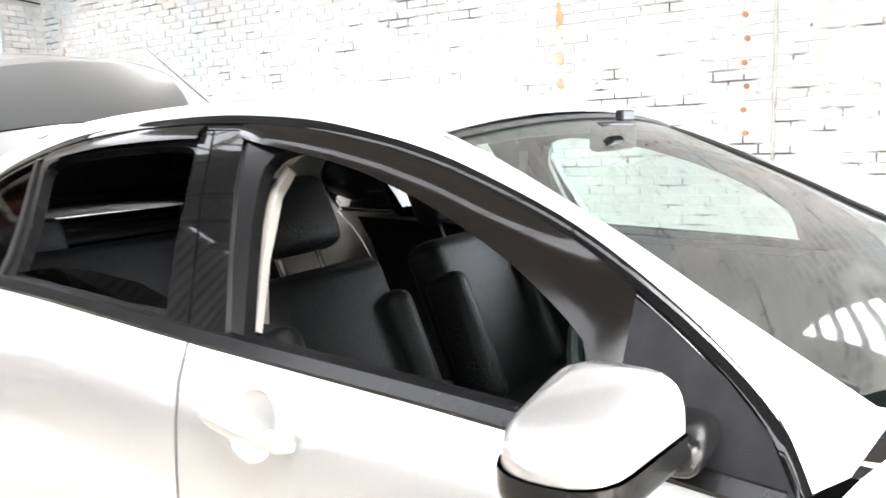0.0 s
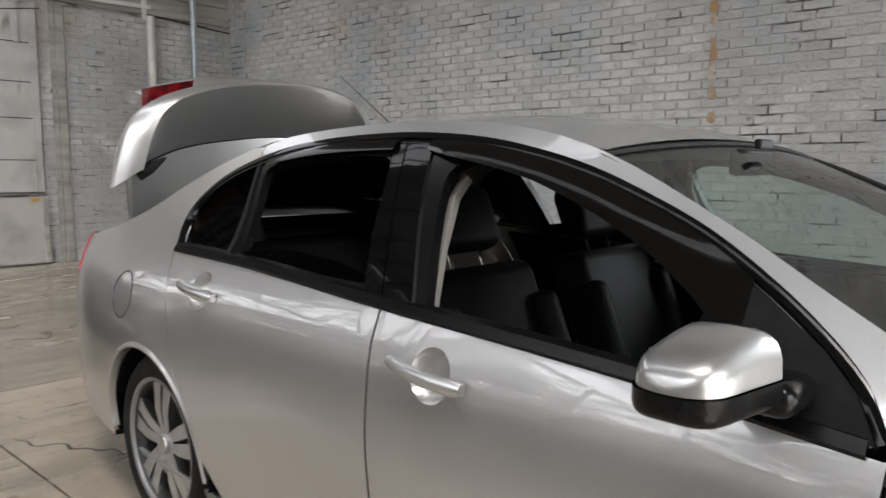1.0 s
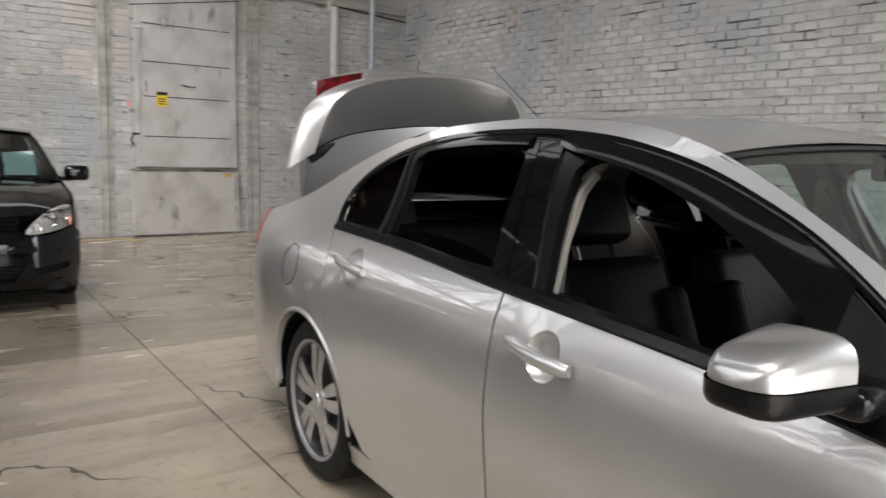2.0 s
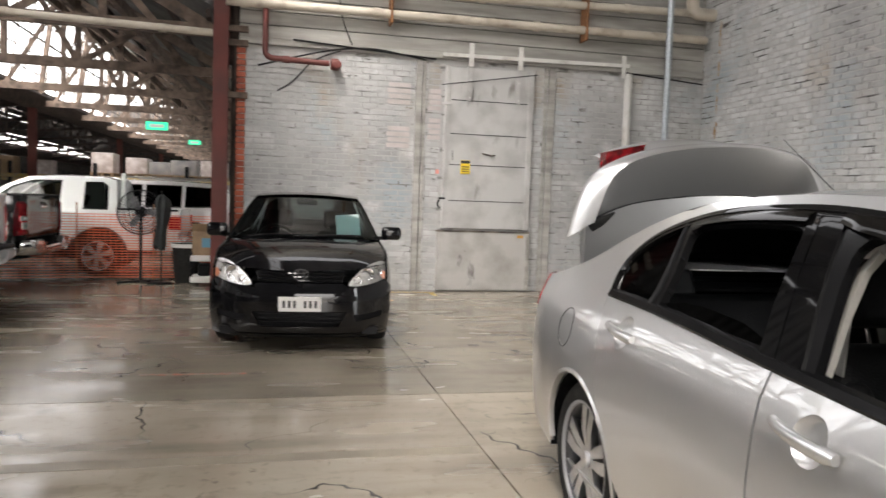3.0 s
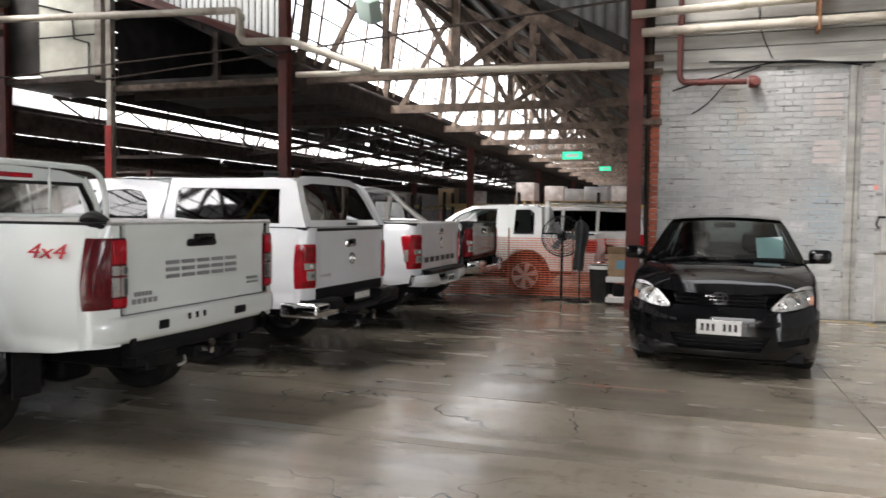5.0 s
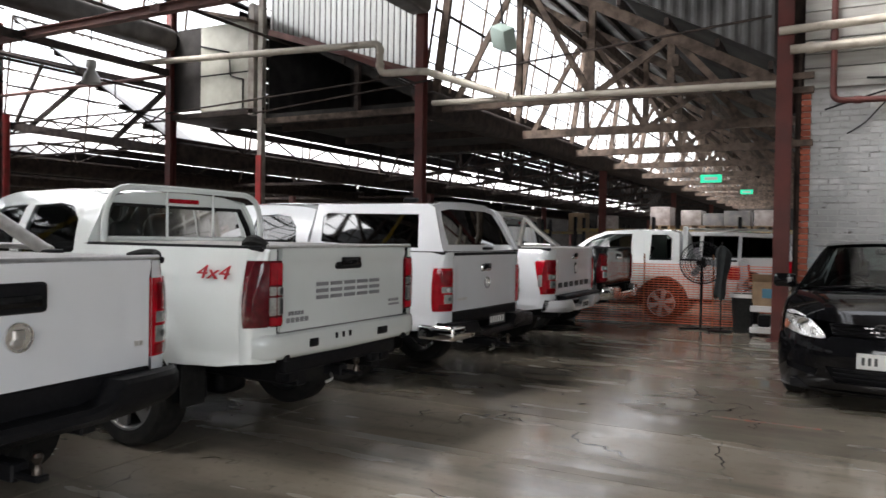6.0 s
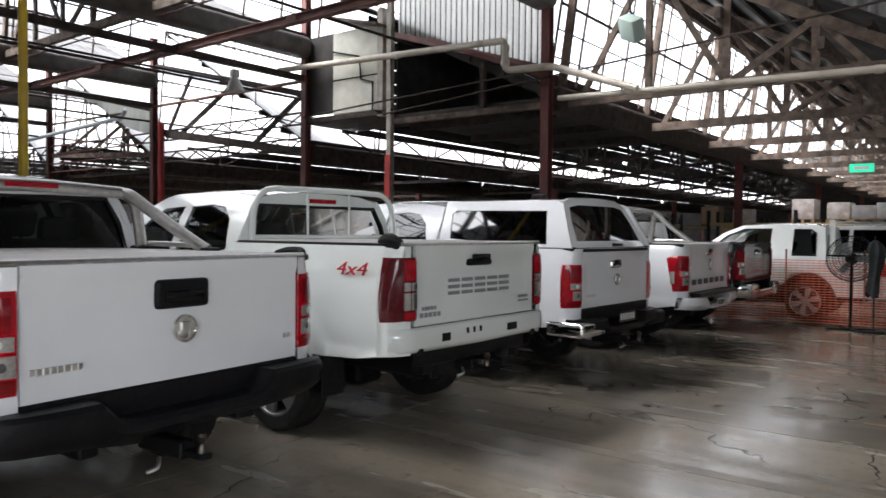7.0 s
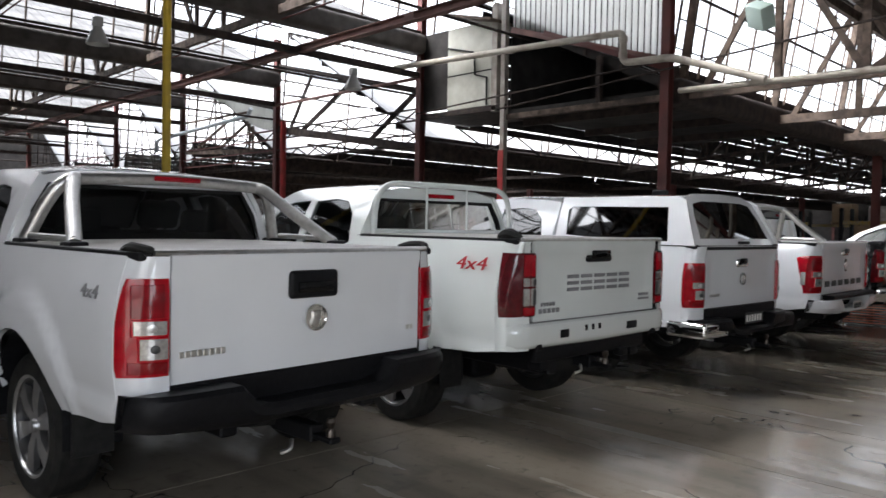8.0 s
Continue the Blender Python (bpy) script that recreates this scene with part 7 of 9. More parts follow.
    hole = [(-0.76, 1.30), (0.76, 1.30), (0.715, 1.48), (0.63, 1.635), (-0.63, 1.635), (-0.715, 1.48)]
    part("cab_back", sheet(bw, back_x, [hole], step=0.09, thick=0.02, inward=(1, 0, 0)), paint, u)
    part("back_lining", sheet(bw, lambda a, b: back_x(a, b * 0.995) + Vector((0.045, 0, 0)), [hole], step=0.12), M_INTERIOR, u)
    part("rear_window", sheet(hole, lambda a, b: back_x(a, b) + Vector((0.012, 0, 0)), step=0.15), pane or (M_REARTINT if tub_top < 1.32 else M_GLASS), u)
    part("window_seal", tube([back_x(*p) + Vector((-0.002, 0, 0)) for p in hole], 0.014, 6, closed=True), M_RUBBER, u)
    part("brake_lamp", box(1.645, 1.665, -0.16, 0.16, 1.665, 1.70, bevel=0.006), M_LAMPRED, u)
    part("cab_lower", box(1.70, 3.6, -0.82, 0.82, 0.42, 0.55), M_TRIM, u)
    for y in (-0.38, 0.38):
        seat(2.62, y, 0.72, u, M_INTERIOR, 0.5, 0.58)
    rs = part("rear_seat", box(1.85, 2.3, -0.66, 0.66, 0.74, 0.90, bevel=0.05, seg=2), M_INTERIOR, u)
    part("rear_backrest", moved(box(-0.06, 0.06, -0.66, 0.66, 0, 0.52, bevel=0.05, seg=2), pose(1.90, 0, 0.86, 0, -8, 0)), M_INTERIOR, rs)
    for y in (-0.40, 0.40):
        part("headrest", moved(box(-0.05, 0.05, y - 0.13, y + 0.13, 0.50, 0.66, bevel=0.04, seg=2), pose(1.90, 0, 0.86, 0, -8, 0)), M_INTERIOR, rs)
    part("dashboard", box(3.25, 3.65, -0.80, 0.80, 0.80, 1.14, bevel=0.05, seg=2), M_INTERIOR, u)
    # underside: chassis, axle, spare wheel
    for y in (-0.42, 0.42):
        part("chassis_rail", box(0.06, 4.9, y - 0.045, y + 0.045, 0.46, 0.60, bevel=0.01), M_TRIM, u)
    ax = part("rear_axle", tube([(1.18, -0.75, 0.38), (1.18, 0.75, 0.38)], 0.05, 10), M_TRIM, u)
    part("differential", moved(box(-0.16, 0.16, -0.15, 0.15, -0.15, 0.15, bevel=0.06, seg=3), pose(1.18, 0.05, 0.38)), M_TRIM, ax)
    sp = lathe([(0.20, -0.1), (0.34, -0.10), (0.37, -0.05), (0.37, 0.05), (0.34, 0.10), (0.20, 0.1)], pose(0.55, 0, 0.52), 28)
    part("spare_wheel", sp, M_TYRE, u)
    part("exhaust", tube(smooth_path([(1.6, -0.55, 0.45), (0.8, -0.6, 0.42), (0.4, -0.62, 0.40)], 4), 0.032, 8), M_STEEL, u)
    return u, g


def towbar(u, x=-0.06, y=-0.05, up=0.0):
    """Square receiver with a tongue and ball, and a shackle beside it."""
    tb = part("towbar", box(x - 0.02, 0.25, y - 0.04, y + 0.04, 0.37 + up, 0.45 + up, bevel=0.008), M_TRIM, u)
    part("tow_tongue", moved(box(-0.14, 0.04, -0.03, 0.03, -0.014, 0.014, bevel=0.006), pose(x - 0.02, y, 0.40 + up)), M_TRIM, tb)
    part("tow_ball", lathe([(0.0, 0.095), (0.017, 0.092), (0.025, 0.075), (0.017, 0.055), (0.013, 0.045), (0.022, 0.03), (0.022, 0.0), (0.0, 0.0)], pose(x - 0.12, y, 0.41 + up), 16), M_BRASSBALL, tb)
    part("shackle", tube(smooth_path([(x - 0.02, y + 0.15, 0.41 + up), (x - 0.05, y + 0.18, 0.38 + up), (x - 0.02, y + 0.21, 0.36 + up)], 5), 0.010, 8), M_STEEL, tb)
    return tb


def sports_bar(u, z0, x_rear, x_hoop, mat, r=0.038, zt=1.72, yb=0.80):
    b = part("sports_bar", tube(smooth_path([(x_hoop + 0.12, -yb, z0), (x_hoop + 0.06, -yb + 0.065, (z0 + zt) / 2), (x_hoop + 0.012, -yb + 0.125, zt - 0.06), (x_hoop, -yb + 0.19, zt - 0.008), (x_hoop, -yb + 0.30, zt + 0.006), (x_hoop, 0, zt + 0.022), (x_hoop, yb - 0.30, zt + 0.006), (x_hoop, yb - 0.19, zt - 0.008), (x_hoop + 0.012, yb - 0.125, zt - 0.06), (x_hoop + 0.06, yb - 0.065, (z0 + zt) / 2), (x_hoop + 0.12, yb, z0)], 5), r, 12), mat, u, "polished steel sports bar")
    for s in (-1, 1):
        part("brace", tube(smooth_path([(x_hoop - 0.005, s * (yb - 0.22), zt), (x_hoop - 0.06, s * (yb - 0.185), zt - 0.022), (x_hoop * 0.62 + x_rear * 0.38, s * (yb - 0.12), zt * 0.62 + z0 * 0.38), (x_rear * 0.85 + x_hoop * 0.15, s * (yb - 0.03), z0 * 0.86 + zt * 0.14), (x_rear, s * yb, z0)], 5), r, 12), mat, b)
        part("lower_rail", tube([(x_rear, s * yb, z0 + 0.03), (x_hoop + 0.04, s * yb, z0 + 0.035)], 0.017, 8), mat, b)
        for xx in (x_rear, x_hoop + 0.12):
            part("foot", box(xx - 0.07, xx + 0.07, s * yb - 0.045, s * yb + 0.045, z0 - 0.012, z0 + 0.02, bevel=0.012, seg=2), M_TRIM, b)
    return b


def step_bumper(u, mat_end, mat_mid, y=0.93, z0=0.45, z1=0.73):
    """A step bumper with a lower middle tread, in three pieces."""
    rows = []
    for q in [-1, -0.99, -0.965] + [-1 + 2 * i / 24 for i in range(1, 24)] + [0.965, 0.99, 1]:
        yy, e = q * y, abs(q)
        out = -0.135 + 0.05 * max(0, (e - 0.55) / 0.45) ** 2 + (0.13 * max(0, (e - 0.86) / 0.14) ** 2.2)
        drop = 0.10 * (1 - min(1, max(0, (e - 0.40) / 0.09)))
        lift = 0.035 * max(0, (e - 0.45) / 0.55)
        rows.append([(0.06, yy, z1 - 0.015 - drop), (0.0, yy, z1 - drop), (out + 0.02, yy, z1 - drop), (out, yy, z1 - 0.02 - drop), (out - 0.004, yy, z1 - 0.09 - drop * 0.6), (out + 0.02, yy, z0 + 0.03 + lift), (out + 0.06, yy, z0 + lift), (0.05, yy, z0 + 0.02 + lift)])
    cut = 9
    if mat_end is mat_mid:
        return part("rear_bumper", loft(rows, close_u=True, caps=True), mat_mid, u, "black plastic step bumper")
    b = part("rear_bumper", loft(rows[cut:-cut], close_u=True, caps=True), mat_mid, u, "step bumper with bright ends")
    part("bumper_end", loft(rows[:cut + 1], close_u=True, caps=True), mat_end, b)
    part("bumper_end", loft(rows[-cut - 1:], close_u=True, caps=True), mat_end, b)
    return b


def gate_handle(g, y0, y1, z0, z1, mat):
    h = part("tailgate_handle", box(-0.012, 0.03, y0, y1, z0, z1, bevel=0.022, seg=3), mat, g)
    part("pull", box(-0.024, -0.008, y0 + 0.04, y1 - 0.04, z0 + 0.028, z0 + 0.082, bevel=0.008, seg=2), M_GLOSSBLACK, h)
    return h


def round_badge(g, y, z, r, squash=1.0):
    b = part("badge", moved(lathe([(0, 0.006), (r * 0.8, 0.006), (r * 0.86, 0.012), (r * 0.95, 0.012), (r, 0.004), (r, 0)], Matrix.Translation((0, y, z)) @ pose(0, 0, 0, 0, -90, 0) @ Matrix.Diagonal((1, squash, 1, 1)), 28), Matrix()), M_CHROME, g)
    part("badge_relief", moved(box(-0.016, -0.004, y - r * 0.35, y + r * 0.4, z - r * 0.2, z + r * 0.5, bevel=0.004), Matrix()), M_STEEL, b)
    part("badge_relief", moved(disc((-0.012, y + r * 0.15, z - r * 0.35), r * 0.35, "x", 0.01, 14, bevel=0.003), Matrix()), M_STEEL, b)


# white ute with sports bar, nearest in the row
u1, g1 = ute("white dual-cab ute with steel sports bar and black bumper", M_WHITE, pose(-3.197, 1.608, 0, 0, 0, -176.6), group="row of parked utes")
step_bumper(u1, M_TRIM, M_TRIM, 0.925, 0.54, 0.73)
part("valance", box(0.0, 0.05, -0.74, 0.74, 0.60, 0.748, bevel=0.01), M_TRIM, u1)
gate_handle(g1, -0.150, 0.142, 1.075, 1.212, M_TRIM)
round_badge(g1, -0.012, 0.978, 0.068)
bars(g1, "lettering", 0.010, 0.695, 0.47, 0.858, 0.886, 8, M_STEEL)
bars(g1, "lettering", 0.010, -0.64, -0.70, 0.86, 0.885, 2, M_STEEL)
towbar(u1, -0.06, 0.03, 0.02)
sports_bar(u1, 1.31, 0.84, 1.40, M_STEEL, r=0.038, zt=1.665)
part("brake_lamp", box(1.345, 1.36, -0.15, 0.15, 1.672, 1.70, bevel=0.006), M_LAMPRED, u1)
for s in (-1, 1):
    hb = part("tub_cap", tube(smooth_path([(0.25, s * 0.82, 1.305), (0.17, s * 0.83, 1.325), (0.08, s * 0.84, 1.325), (0.02, s * 0.80, 1.31)], 4), [0.02] * 12 + [0.012], 8), M_RUBBER, u1)
    if s > 0:
        letters("lettering", "4x4", 0.085, Matrix.Translation((0.35, ute_y(0.35, 1.08) + 0.012, 1.13)) @ LEFT @ Matrix.Diagonal((1.4, 1, 1, 1)), M_GREYINK, u1, shear=0.3)

# white ute with a window guard and a tall tailgate
u2, g2 = ute("creamy white dual-cab ute with a white rear window guard", M_CREAM, pose(-3.092, 3.897, 0, 0, 0, -181.3), tub_top=1.345, lamp=(0.875, 1.275), bumper="white", group="row of parked utes", gate_bottom=0.835, low=0.66)
skirt = []
for q in [-1 + 2 * i / 28 for i in range(29)]:
    e = abs(q)
    y = 0.885 * q
    o = swept(y) + 0.03 * max(0, (e - 0.9) / 0.1) ** 2
    skirt.append([(0.05, y, 0.832), (-0.006 + o, y, 0.828), (-0.020 + o, y, 0.815), (-0.026 + o, y, 0.76), (-0.024 + o, y, 0.70), (-0.010 + o, y, 0.672 + 0.010 * e), (0.02 + o, y, 0.654 + 0.010 * e), (0.10, y, 0.655)])
sk = part("rear_skirt", loft(skirt), M_CREAM, u2)
for a, b in ((0.46, 0.36), (-0.30, -0.44)):
    part("skirt_opening", box(-0.029, -0.004, min(a, b), max(a, b), 0.715, 0.775, bevel=0.0115, seg=3), M_TRIM, sk)
for k in range(3):
    part("skirt_slot", box(-0.029, -0.004, 0.16 - k * 0.075, 0.19 - k * 0.075, 0.745, 0.785, bevel=0.004), M_TRIM, sk)
for s in (-1, 1):
    part("skirt_clip", box(-0.028, 0.0, s * 0.66 - 0.02, s * 0.66 + 0.02, 0.655, 0.695, bevel=0.004), M_TRIM, sk)
part("underrun_bar", box(0.03, 0.11, -0.62, 0.62, 0.56, 0.665, bevel=0.02, seg=2), M_TRIM, u2)
for s in (-1, 1):
    part("hanger", box(0.04, 0.16, s * 0.52 - 0.05, s * 0.52 + 0.05, 0.50, 0.60, bevel=0.015, seg=2), M_TRIM, u2)
part("trailer_socket", box(-0.01, 0.06, -0.36, -0.26, 0.52, 0.58, bevel=0.015, seg=2), M_TRIM, u2)
towbar(u2, 0.06, 0.0, 0.09)
gate_handle(g2, -0.135, 0.155, 1.205, 1.255, M_TRIM)
for za, zb in ((1.015, 1.039), (1.0575, 1.0815), (1.101, 1.125)):
    bars(g2, "lettering", 0.012, 0.352, -0.394, za, zb, 5, M_GREYINK, 0.16)
bars(g2, "lettering", 0.012, 0.62, 0.47, 0.93, 0.955, 5, M_GREYINK)
bars(g2, "lettering", 0.012, 0.64, 0.42, 0.885, 0.915, 5, M_GREYINK)
bars(g2, "lettering", 0.012, -0.50, -0.64, 0.945, 0.965, 4, M_GREYINK)
bars(g2, "lettering", 0.012, -0.50, -0.64, 0.915, 0.930, 1, M_GREYINK, 0.0)
letters("lettering", "4x4", 0.12, Matrix.Translation((0.36, ute_y(0.36, 1.13) + 0.008, 1.195)) @ LEFT @ Matrix.Diagonal((1.55, 1, 1, 1)), M_REDINK, u2, shear=0.3)
gd = part("window_guard", tube(smooth_path([(1.56, -0.78, 1.33), (1.56, -0.76, 1.60), (1.56, -0.66, 1.74), (1.56, -0.4, 1.765), (1.56, 0.4, 1.765), (1.56, 0.66, 1.74), (1.56, 0.76, 1.60), (1.56, 0.78, 1.33)], 5), 0.024, 10), M_CREAM, u2, "white tube window guard")
part("guard_rail", tube([(1.56, -0.78, 1.38), (1.56, 0.78, 1.38)], 0.024, 8), M_CREAM, gd)
for y in (-0.22, 0.24):
    part("guard_bar", tube([(1.555, y, 1.38), (1.555, y, 1.76)], 0.010, 8), M_CREAM, gd)
part("tub_cap", tube(smooth_path([(0.24, 0.78, 1.365), (0.17, 0.79, 1.385), (0.10, 0.79, 1.385), (0.03, 0.78, 1.36)], 4), [0.012, 0.02, 0.028, 0.034, 0.038, 0.04, 0.04, 0.038, 0.034, 0.03, 0.024, 0.018, 0.012], 8), M_RUBBER, u2)

# white ute with a canopy
u3, g3 = ute("white dual-cab ute with a matching fibreglass canopy", M_WHITE, pose(-3.165, 6.330, 0, 0, 0, -182.8) @ Matrix.Diagonal((1, 0.92, 1, 1)), top="none", canopy=True, lamp=(0.76, 1.15), lamp_side=0.09, group="row of parked utes")
can = part("canopy", loft([[(x, ute_y(0.6, 1.30) * q * 0.815, 1.745 + 0.03 * (1 - q * q) - 0.012 * (1 - x)) for q in [-1 + i / 6 for i in range(13)]] for x in (0.28, 0.5, 0.9, 1.3, 1.58)]), M_WHITE, u3, "white canopy with dark windows")
for s in (-1, 1):
    fy = lambda a, b, s=s: Vector((a, s * (0.875 - 0.165 * max(0, (b - 1.30) / 0.45) ** 1.15), b))
    o = [(0.03, 1.30), (1.60, 1.30), (1.60, 1.745), (0.28, 1.738), (0.20, 1.70)]
    h = [(0.30, 1.33), (0.36, 1.64), (1.45, 1.655), (1.50, 1.62), (1.46, 1.37), (0.95, 1.335)]
    part("canopy_side", sheet(o, fy, [h], step=0.08, thick=0.03), M_WHITE, can)
    part("canopy_window", sheet(h, lambda a, b, fy=fy, s=s: fy(a, b) - Vector((0, s * 0.006, 0)), step=0.2), M_PRIVACY, can)
    part("roof_bar_foot", box(0.45, 0.60, s * 0.60, s * 0.66, 1.755, 1.80, bevel=0.01), M_TRIM, can)
ho = [(-0.865, 1.30), (0.865, 1.30), (0.80, 1.50), (0.70, 1.70), (0.5, 1.765), (0, 1.78), (-0.5, 1.765), (-0.70, 1.70), (-0.80, 1.50)]
hh = [(-0.70, 1.36), (0.70, 1.36), (0.645, 1.55), (0.575, 1.675), (0.4, 1.70), (-0.4, 1.70), (-0.575, 1.675), (-0.645, 1.55)]
bx = lambda a, b: Vector((0.012 + 0.58 * max(0.0, b - 1.30) ** 1.15 + 0.05 * (a / 0.8) ** 2, a, b))
part("canopy_hatch", sheet(ho, bx, [hh], step=0.08, thick=0.03, inward=(1, 0, 0)), M_WHITE, can)
part("hatch_glass", sheet(hh, lambda a, b: bx(a, b) + Vector((0.004, 0, 0)), step=0.2), M_PRIVACY, can)
part("hatch_seal", box(-0.012, 0.02, -0.72, 0.72, 1.262, 1.290, bevel=0.006), M_RUBBER, can)
part("hatch_handle", box(-0.03, 0.02, -0.08, 0.08, 1.312, 1.338, bevel=0.008, seg=2), M_TRIM, can)
part("hatch_lamp", box(0.255, 0.275, -0.13, 0.13, 1.735, 1.755, bevel=0.006), M_LAMPRED, can)
part("cargo", box(0.3, 1.4, -0.7, 0.7, 0.84, 1.30, bevel=0.02), M_INTERIOR, u3)
step_bumper(u3, M_TRIM, M_TRIM, 0.90, 0.50, 0.66)
for s, mt in ((-1, M_TRIM), (1, M_CHROME)):
    part("bumper_end", box(-0.125, 0.26, min(s * 0.48, s * 0.94), max(s * 0.48, s * 0.94), 0.505, 0.640, bevel=0.03, seg=3), mt, u3, "chrome bumper end" if s > 0 else "black bumper end")
part("valance", box(0.0, 0.05, -0.74, 0.74, 0.62, 0.748, bevel=0.01), M_TRIM, u3)
pl = part("number_plate", box(-0.155, -0.148, -0.12, 0.25, 0.60, 0.70, bevel=0.002), M_INK, u3)
for k in range(6):
    part("plate_bar", box(-0.158, -0.155, 0.20 - k * 0.055, 0.235 - k * 0.055, 0.62, 0.68), M_PLATE, pl)
gate_handle(g3, -0.10, 0.12, 1.10, 1.175, M_CHROME)
round_badge(g3, 0.0, 0.99, 0.06)
bars(g3, "lettering", 0.010, 0.62, 0.42, 0.845, 0.87, 8, M_STEEL)
towbar(u3, -0.12, 0.0)

# white ute with steel bar and dark tailgate lettering
u4, g4 = ute("white dual-cab ute with white sports bar and white bumper", M_WHITE, pose(-3.076, 8.849, 0, 0, 0, -180.2), tub_top=1.30, lamp=(0.77, 1.18), lamp_side=0.21, pane=M_UTEGLASS, group="row of parked utes")
step_bumper(u4, M_WHITE, M_WHITE, 0.92, 0.53, 0.70)
part("step_pad", box(-0.125, 0.0, -0.70, 0.70, 0.70, 0.745, bevel=0.01), M_TRIM, u4)
gate_handle(g4, -0.10, 0.10, 1.17, 1.23, M_CHROME)
round_badge(g4, 0.0, 1.06, 0.075, 0.55)
bars(g4, "lettering", 0.010, 0.60, -0.66, 0.83, 0.895, 6, M_INK, 0.35)
sports_bar(u4, 1.31, 0.50, 0.98, M_STEEL, r=0.036, zt=1.72)
pl = part("number_plate", box(-0.150, -0.143, -0.14, 0.14, 0.56, 0.66, bevel=0.002), M_PLATE, u4)
for k in range(6):
    part("plate_bar", box(-0.153, -0.150, 0.10 - k * 0.04, 0.125 - k * 0.04, 0.58, 0.64), M_INK, pl)

# dark grey ute past it
u5, g5 = ute("dark grey dual-cab ute with a bright chrome bumper", M_DARKUTE, pose(-3.15, 11.35, 0, 0, 0, -180), top="none", dark=True, lamp=(0.78, 1.22), pane=M_UTEGLASS, lens=M_LAMPDARKRED, group="row of parked utes")
step_bumper(u5, M_CHROME, M_CHROME, 0.93, 0.50, 0.72)
gate_handle(g5, -0.10, 0.10, 1.12, 1.18, M_CHROME)

# ---- vehicles behind the barrier, seen from the side ----
def side_on(name, label, category, m, paint, half, belt_z, side, panes, skin, screen, axles, radius, arch, pane, rail=None):
    """A car body from its side outline: two sides with window holes, one skin carried over the tail, roof and bonnet, a windscreen, wheels."""
    v = thing(name, label, category, m)
    wide = lambda z: half - 0.42 * max(0, z - belt_z) - 0.06 * max(0, 0.75 - z)
    for s in (-1, 1):
        to = lambda a, b, s=s: Vector((a, s * wide(b), b))
        sd = part("body_side", sheet(side, to, panes, step=0.07, thick=0.03), paint, v)
        for w in panes:
            part("window", sheet(w, lambda a, b, s=s: Vector((a, s * (wide(b) - 0.014), b)), step=0.15), pane, v)
            rim = [Vector((a, s * (wide(b) + 0.002), b)) for a, b in w]
            part("window_seal", tube(rim, 0.010, 6, closed=True), M_RUBBER, v)
        for ax in axles:
            wheel(v, ax, s * (half - 0.02), radius, radius * 0.70, 0.21, s, "six")
            part("wheel_arch_liner", loft([[(ax + r * math.cos(a), s * y, radius + r * math.sin(a)) for r, y in ((arch + 0.01, half - 0.03), (arch + 0.02, half - 0.30), (0.15, half - 0.32))] for a in [math.pi * (i / 12 * 1.1 - 0.05) for i in range(13)]]), M_TRIM, v)
        if rail:
            part("roof_rail", tube([(rail[0], s * (half - 0.22), rail[2]), (rail[1], s * (half - 0.22), rail[2] + 0.01)], 0.022, 8), M_STEEL, v)
    row = lambda x, z, c: [(x, wide(z) * q, z + c * (1 - q * q)) for q in [-1 + i / 6 for i in range(13)]]
    for nm, pts in skin:
        part(nm, loft([row(x, z, 0.03 if z > belt_z else 0.0) for x, z in pts]), paint, v)
    part("windscreen", loft([row(x, z, 0.03) for x, z in screen]), pane, v)
    part("cabin_floor", box(0.4, 3.4, -half + 0.08, half - 0.08, 0.36, 0.50), M_TRIM, v)
    for y in (-0.35, 0.35):
        seat(panes[-1][0][0] + 0.12, y, 0.52, v, M_INTERIOR, 0.46, 0.5)
    return v


def arched(x0, x1, z, wheels, r, zc):
    """A sill line from x0 to x1 with arches cut over the wheels."""
    out = [(x0, z)]
    for a in wheels:
        out += arc(a, zc, r, 170, 10, 14)
    return out + [(x1, z)]


u6 = side_on("ute", "cream-white extra-cab ute behind an orange barrier mesh", "ute", pose(-1.55, 13.68, 0, 0, 0, -180), M_CREAM, 0.82, 1.04,
             arched(0.02, 4.15, 0.44, (1.25, 3.85), 0.46, 0.36) + [(4.2, 0.90), (3.2, 1.02), (2.62, 1.44), (2.3, 1.58), (1.8, 1.61), (1.15, 1.60), (1.0, 1.56), (0.95, 1.09), (0.0, 1.09)],
             [[(1.10, 1.09), (1.46, 1.085), (1.46, 1.52), (1.20, 1.52), (1.12, 1.46)], [(1.82, 1.08), (2.98, 1.05), (2.52, 1.42), (2.26, 1.52), (1.82, 1.53)]],
             [("tailgate", [(0.0, 0.46), (-0.02, 0.75), (0.0, 1.09)]), ("cab_back", [(0.93, 0.6), (0.95, 1.09), (1.0, 1.56), (1.15, 1.60)]), ("roof", [(1.15, 1.60), (1.8, 1.61), (2.3, 1.58)]), ("bonnet", [(3.2, 1.02), (3.7, 1.0), (4.2, 0.90), (4.22, 0.45)])],
             [(2.3, 1.58), (2.62, 1.44), (3.2, 1.02)], (1.25, 3.85), 0.335, 0.44, M_GLASS)
u6["group"] = "vehicles behind the barrier"
part("tray_floor", box(0.02, 0.93, -0.74, 0.74, 0.62, 0.66), M_TRIM, u6)
part("tub_rail", box(0.02, 0.94, 0.76, 0.83, 1.085, 1.115, bevel=0.01), M_TRIM, u6)
